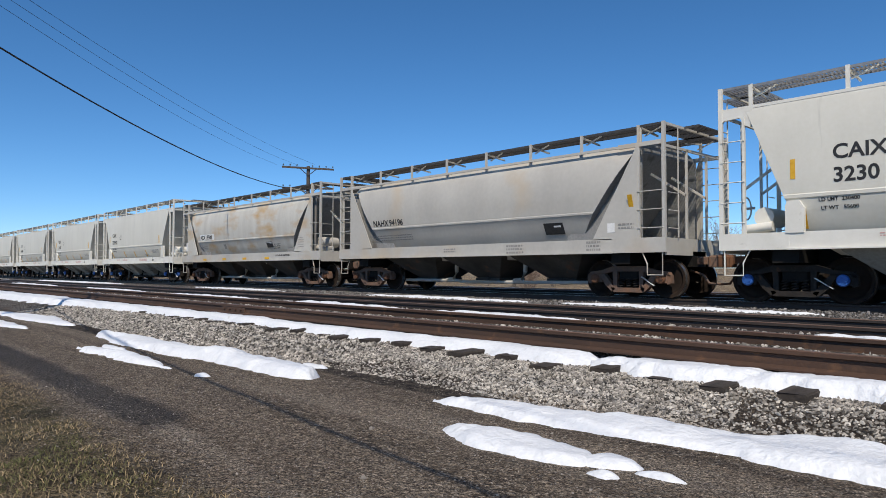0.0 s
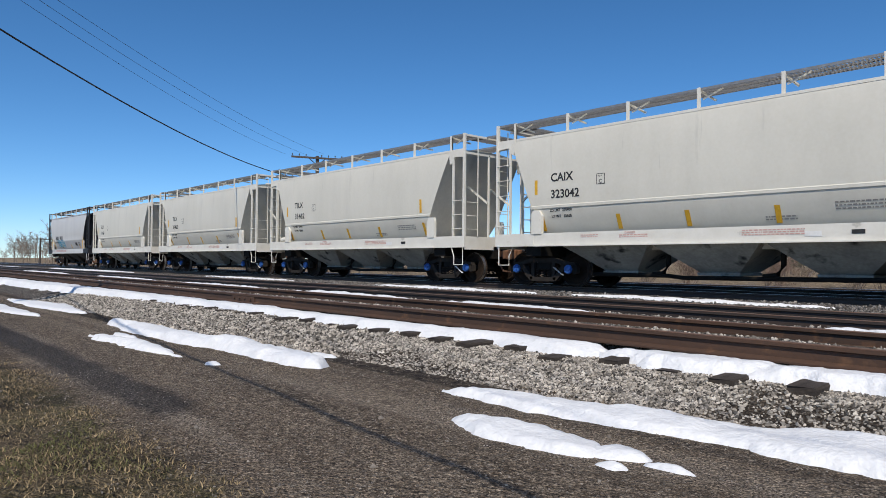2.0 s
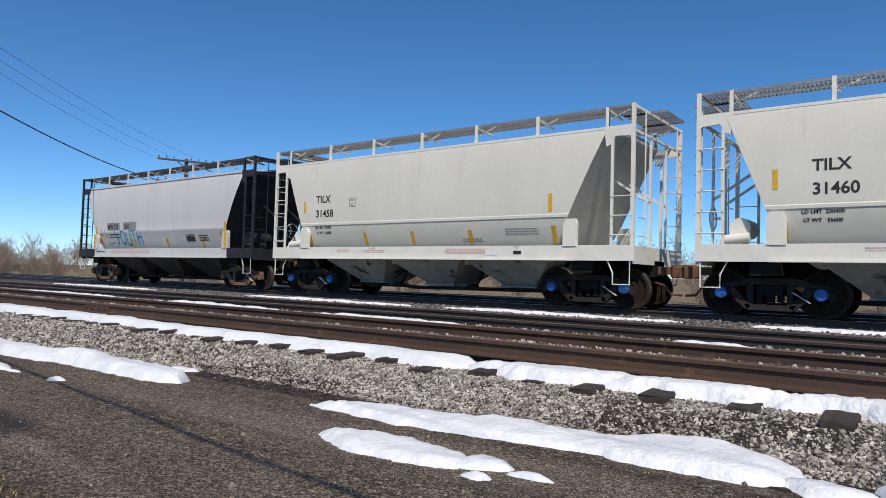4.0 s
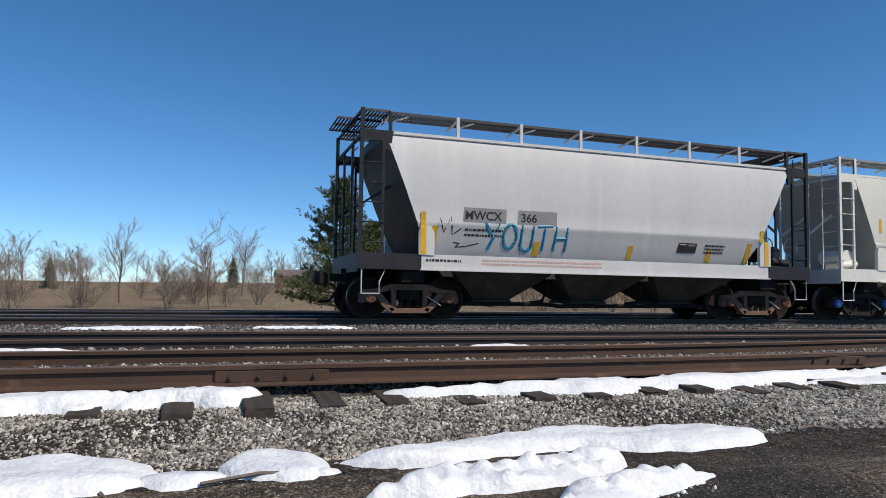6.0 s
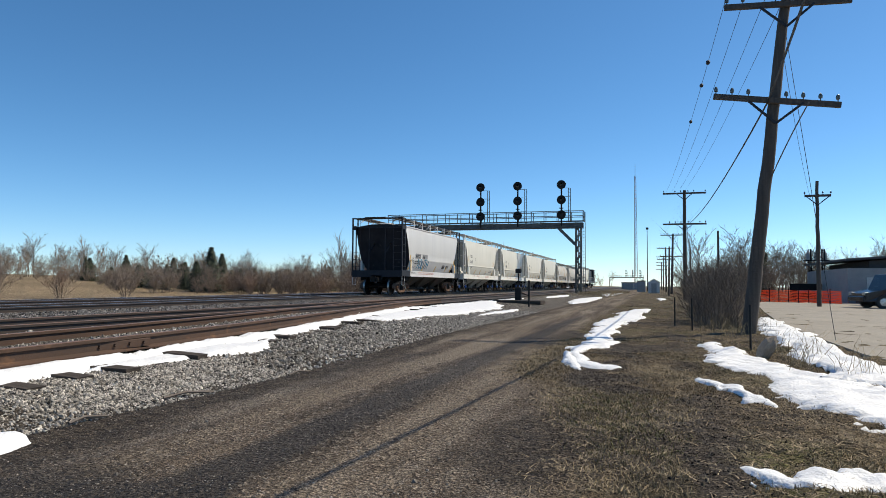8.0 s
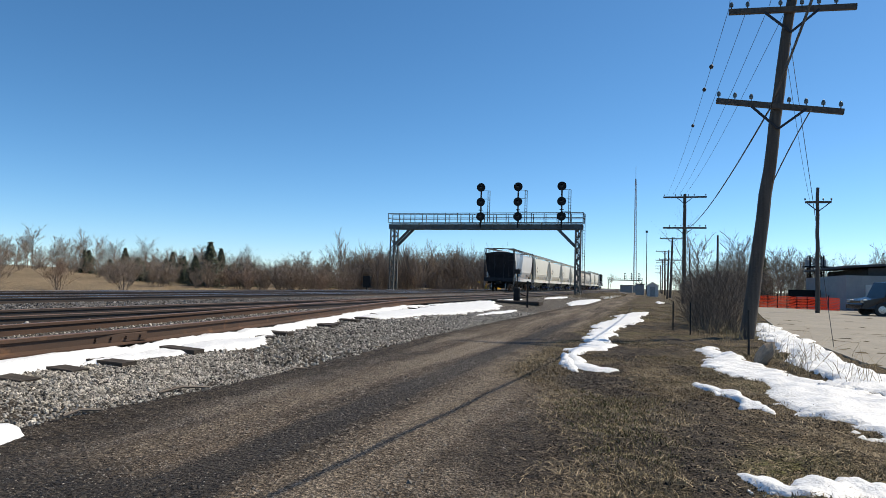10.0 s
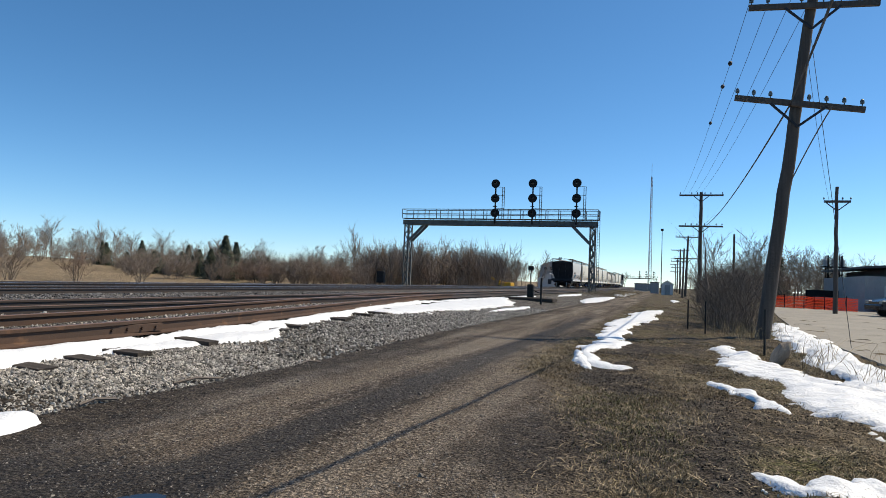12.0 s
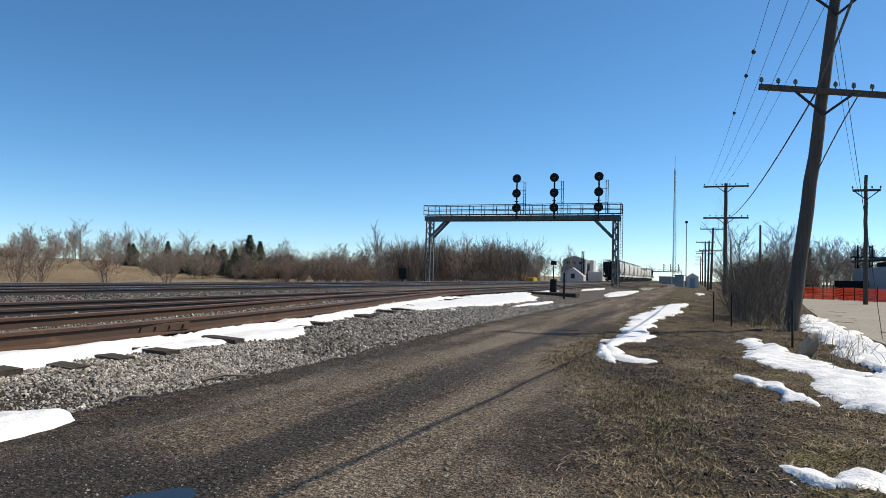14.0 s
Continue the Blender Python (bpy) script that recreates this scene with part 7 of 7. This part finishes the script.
SOIL = mat("black_soil_crumb", (0.055, 0.042, 0.031), (0.018, 0.014, 0.011), 9, 0.95, island=0.8)
stones("soil_crumbs", [p for p in scatter(40000, 2.2, 11, -2.2, 1.9, 0.0) if p[1] < verge(p[0]) + 0.2 and rs.uniform() < 0.25 + bare(p[0], p[1])], 0.0055, "crumbs of black soil and mulch on the verge", SOIL)
near = [p for p in scatter(92000, -6.5, 7, -0.12, 1.2, 0.0, foot) if p[1] < siding(p[0]) - 0.76 and rs.uniform() > 0.85 * dirt(p[0], p[1])]
far = [p for p in scatter(22000, -20, -6.5, -0.1, 1.5, 0.004, foot) if p[1] < siding(p[0]) - 0.76] + [p for p in scatter(22000, 7, 26, -0.1, 3.0, 0.004, foot) if p[1] < siding(p[0]) - 0.76]
stones("ballast_stones", near, 0.0112, "grey and tan crushed ballast stones on the shoulder", STONE)
stones("ballast_stones", far, 0.0165, "grey and tan crushed ballast stones on the shoulder", STONE)
inner, grimy = [], []
for x, y, z in scatter(62000, -30, 26, 5.85, 14.3, 0.004):
    c = siding(x)
    if min(abs(abs(y - c) - 0.7175), abs(abs(y - T2) - 0.7175)) > 0.10 and not (abs(y - T2) < 0.7 and rs.uniform() < 0.6):
        (inner if y < T2 - 0.7 else grimy).append((x, y, z))
stones("ballast_stones", inner, 0.0165, "pale crushed ballast stones between the rails", STONE)
stones("ballast_stones", grimy, 0.02, "grimy ballast stones between the running tracks", GRIMESTONE)
stones("loose_gravel", scatter(36000, -7, 9, 0.9, 4.2, -0.001), 0.0044, "small loose gravel on the lane", GRAVEL)
stones("loose_gravel", scatter(260, -7, 9, 1.0, 4.2, 0.0), 0.010, "scattered larger stones on the lane", GRAVEL)

lumps = []
for x0, y0, x1, y1, n in ((1.15, 2.85, 2.3, 3.12, 24), (8.7, 1.1, 10.6, 1.4, 30), (3.9, -0.3, 4.3, -1.2, 30)):
    for k in range(n):
        u = rs.uniform()
        x, y = x0 + (x1 - x0) * u, y0 + (y1 - y0) * u + rs.normal(0, 0.06)
        lumps.append((x, y, land(x, y) + 0.004))
stones("snow_lumps", lumps, 0.012, "crumbs of broken old snow on the gravel", SNOW)

# ---- ties ----
tie_meshes = []
for k in range(4):
    s = Shape()
    r = random.Random(60 + k)
    ring = []
    n = 7
    rings = []
    for i in range(n):
        y = -1.3 + 2.6 * i / (n - 1)
        j = lambda q: r.uniform(-q, q)
        e = 0.015 if i in (0, n - 1) else 0
        rings.append([(-0.115 + j(0.008) + e, y + j(0.012), -0.18), (0.115 + j(0.008) - e, y + j(0.012), -0.18), (0.115 + j(0.008) - e, y + j(0.012), -0.015 + j(0.006) - e), (0.095, y, 0.0 + j(0.006) - e), (-0.095, y, 0.0 + j(0.006) - e), (-0.115 + j(0.008) + e, y + j(0.012), -0.015 + j(0.006) - e)])
    s.loft(rings)
    tie_meshes.append(s.mesh("tie", TIE))
tr_ = random.Random(12)
for (tr, centre), (xa, xb) in zip(tracks[:2], ((-60, 26), (-30, 36))):
    x = xa
    while x < xb:
        t = part("tie", tr_.choice(tie_meshes), TIE, tr)
        t.matrix_basis = Matrix.Translation((x + tr_.uniform(-0.04, 0.04), centre(x) + tr_.uniform(-0.22, -0.03), BED + tr_.uniform(-0.055, -0.012))) @ Matrix.Rotation(radians(tr_.uniform(-2, 2)), 4, "Z")
        x += 0.56
for (tr, centre), (xa, xb) in zip(tracks[2:], ((-40, 40), (-40, 60))):
    s = Shape()
    x = xa
    while x < xb:
        s.block(x - 0.11, x + 0.11, centre(x) - 1.3, centre(x) + 1.3, BED - 0.15, BED - 0.005, 0.02)
        x += 0.56
    part("ties", s, TIE, tr)["kind"] = "stuff"


# ---- what moves ----
RUN = [(0.0, -100.0), (1.5, -73.95), (2.0, -65.42), (2.5, -56.75), (3.0, -47.7), (4.2, -27.0), (6.5, 10.6), (7.0, 19.0), (8.0, 35.9), (10.3, 73.9), (11.0, 86.2), (12.0, 103.9), (13.0, 121.8), (14.0, 139.6)]


def rear(t):
    """Where the last car's rear end stands along the track."""
    return float(np.interp(t, [r[0] for r in RUN], [r[1] for r in RUN]))


def motions():
    for car, off in train:
        walk(car, [(t, pose(x + off, T3, RAIL)) for t, x in RUN])
    for ws, dx, start in rollers[:64]:
        base = ws.location.copy()
        walk(ws, [(k / FPS, pose(base.x, base.y, base.z, 0, start + math.degrees((rear(k / FPS) + 100) / 0.457), 0)) for k in range(0, 421)])


motions()
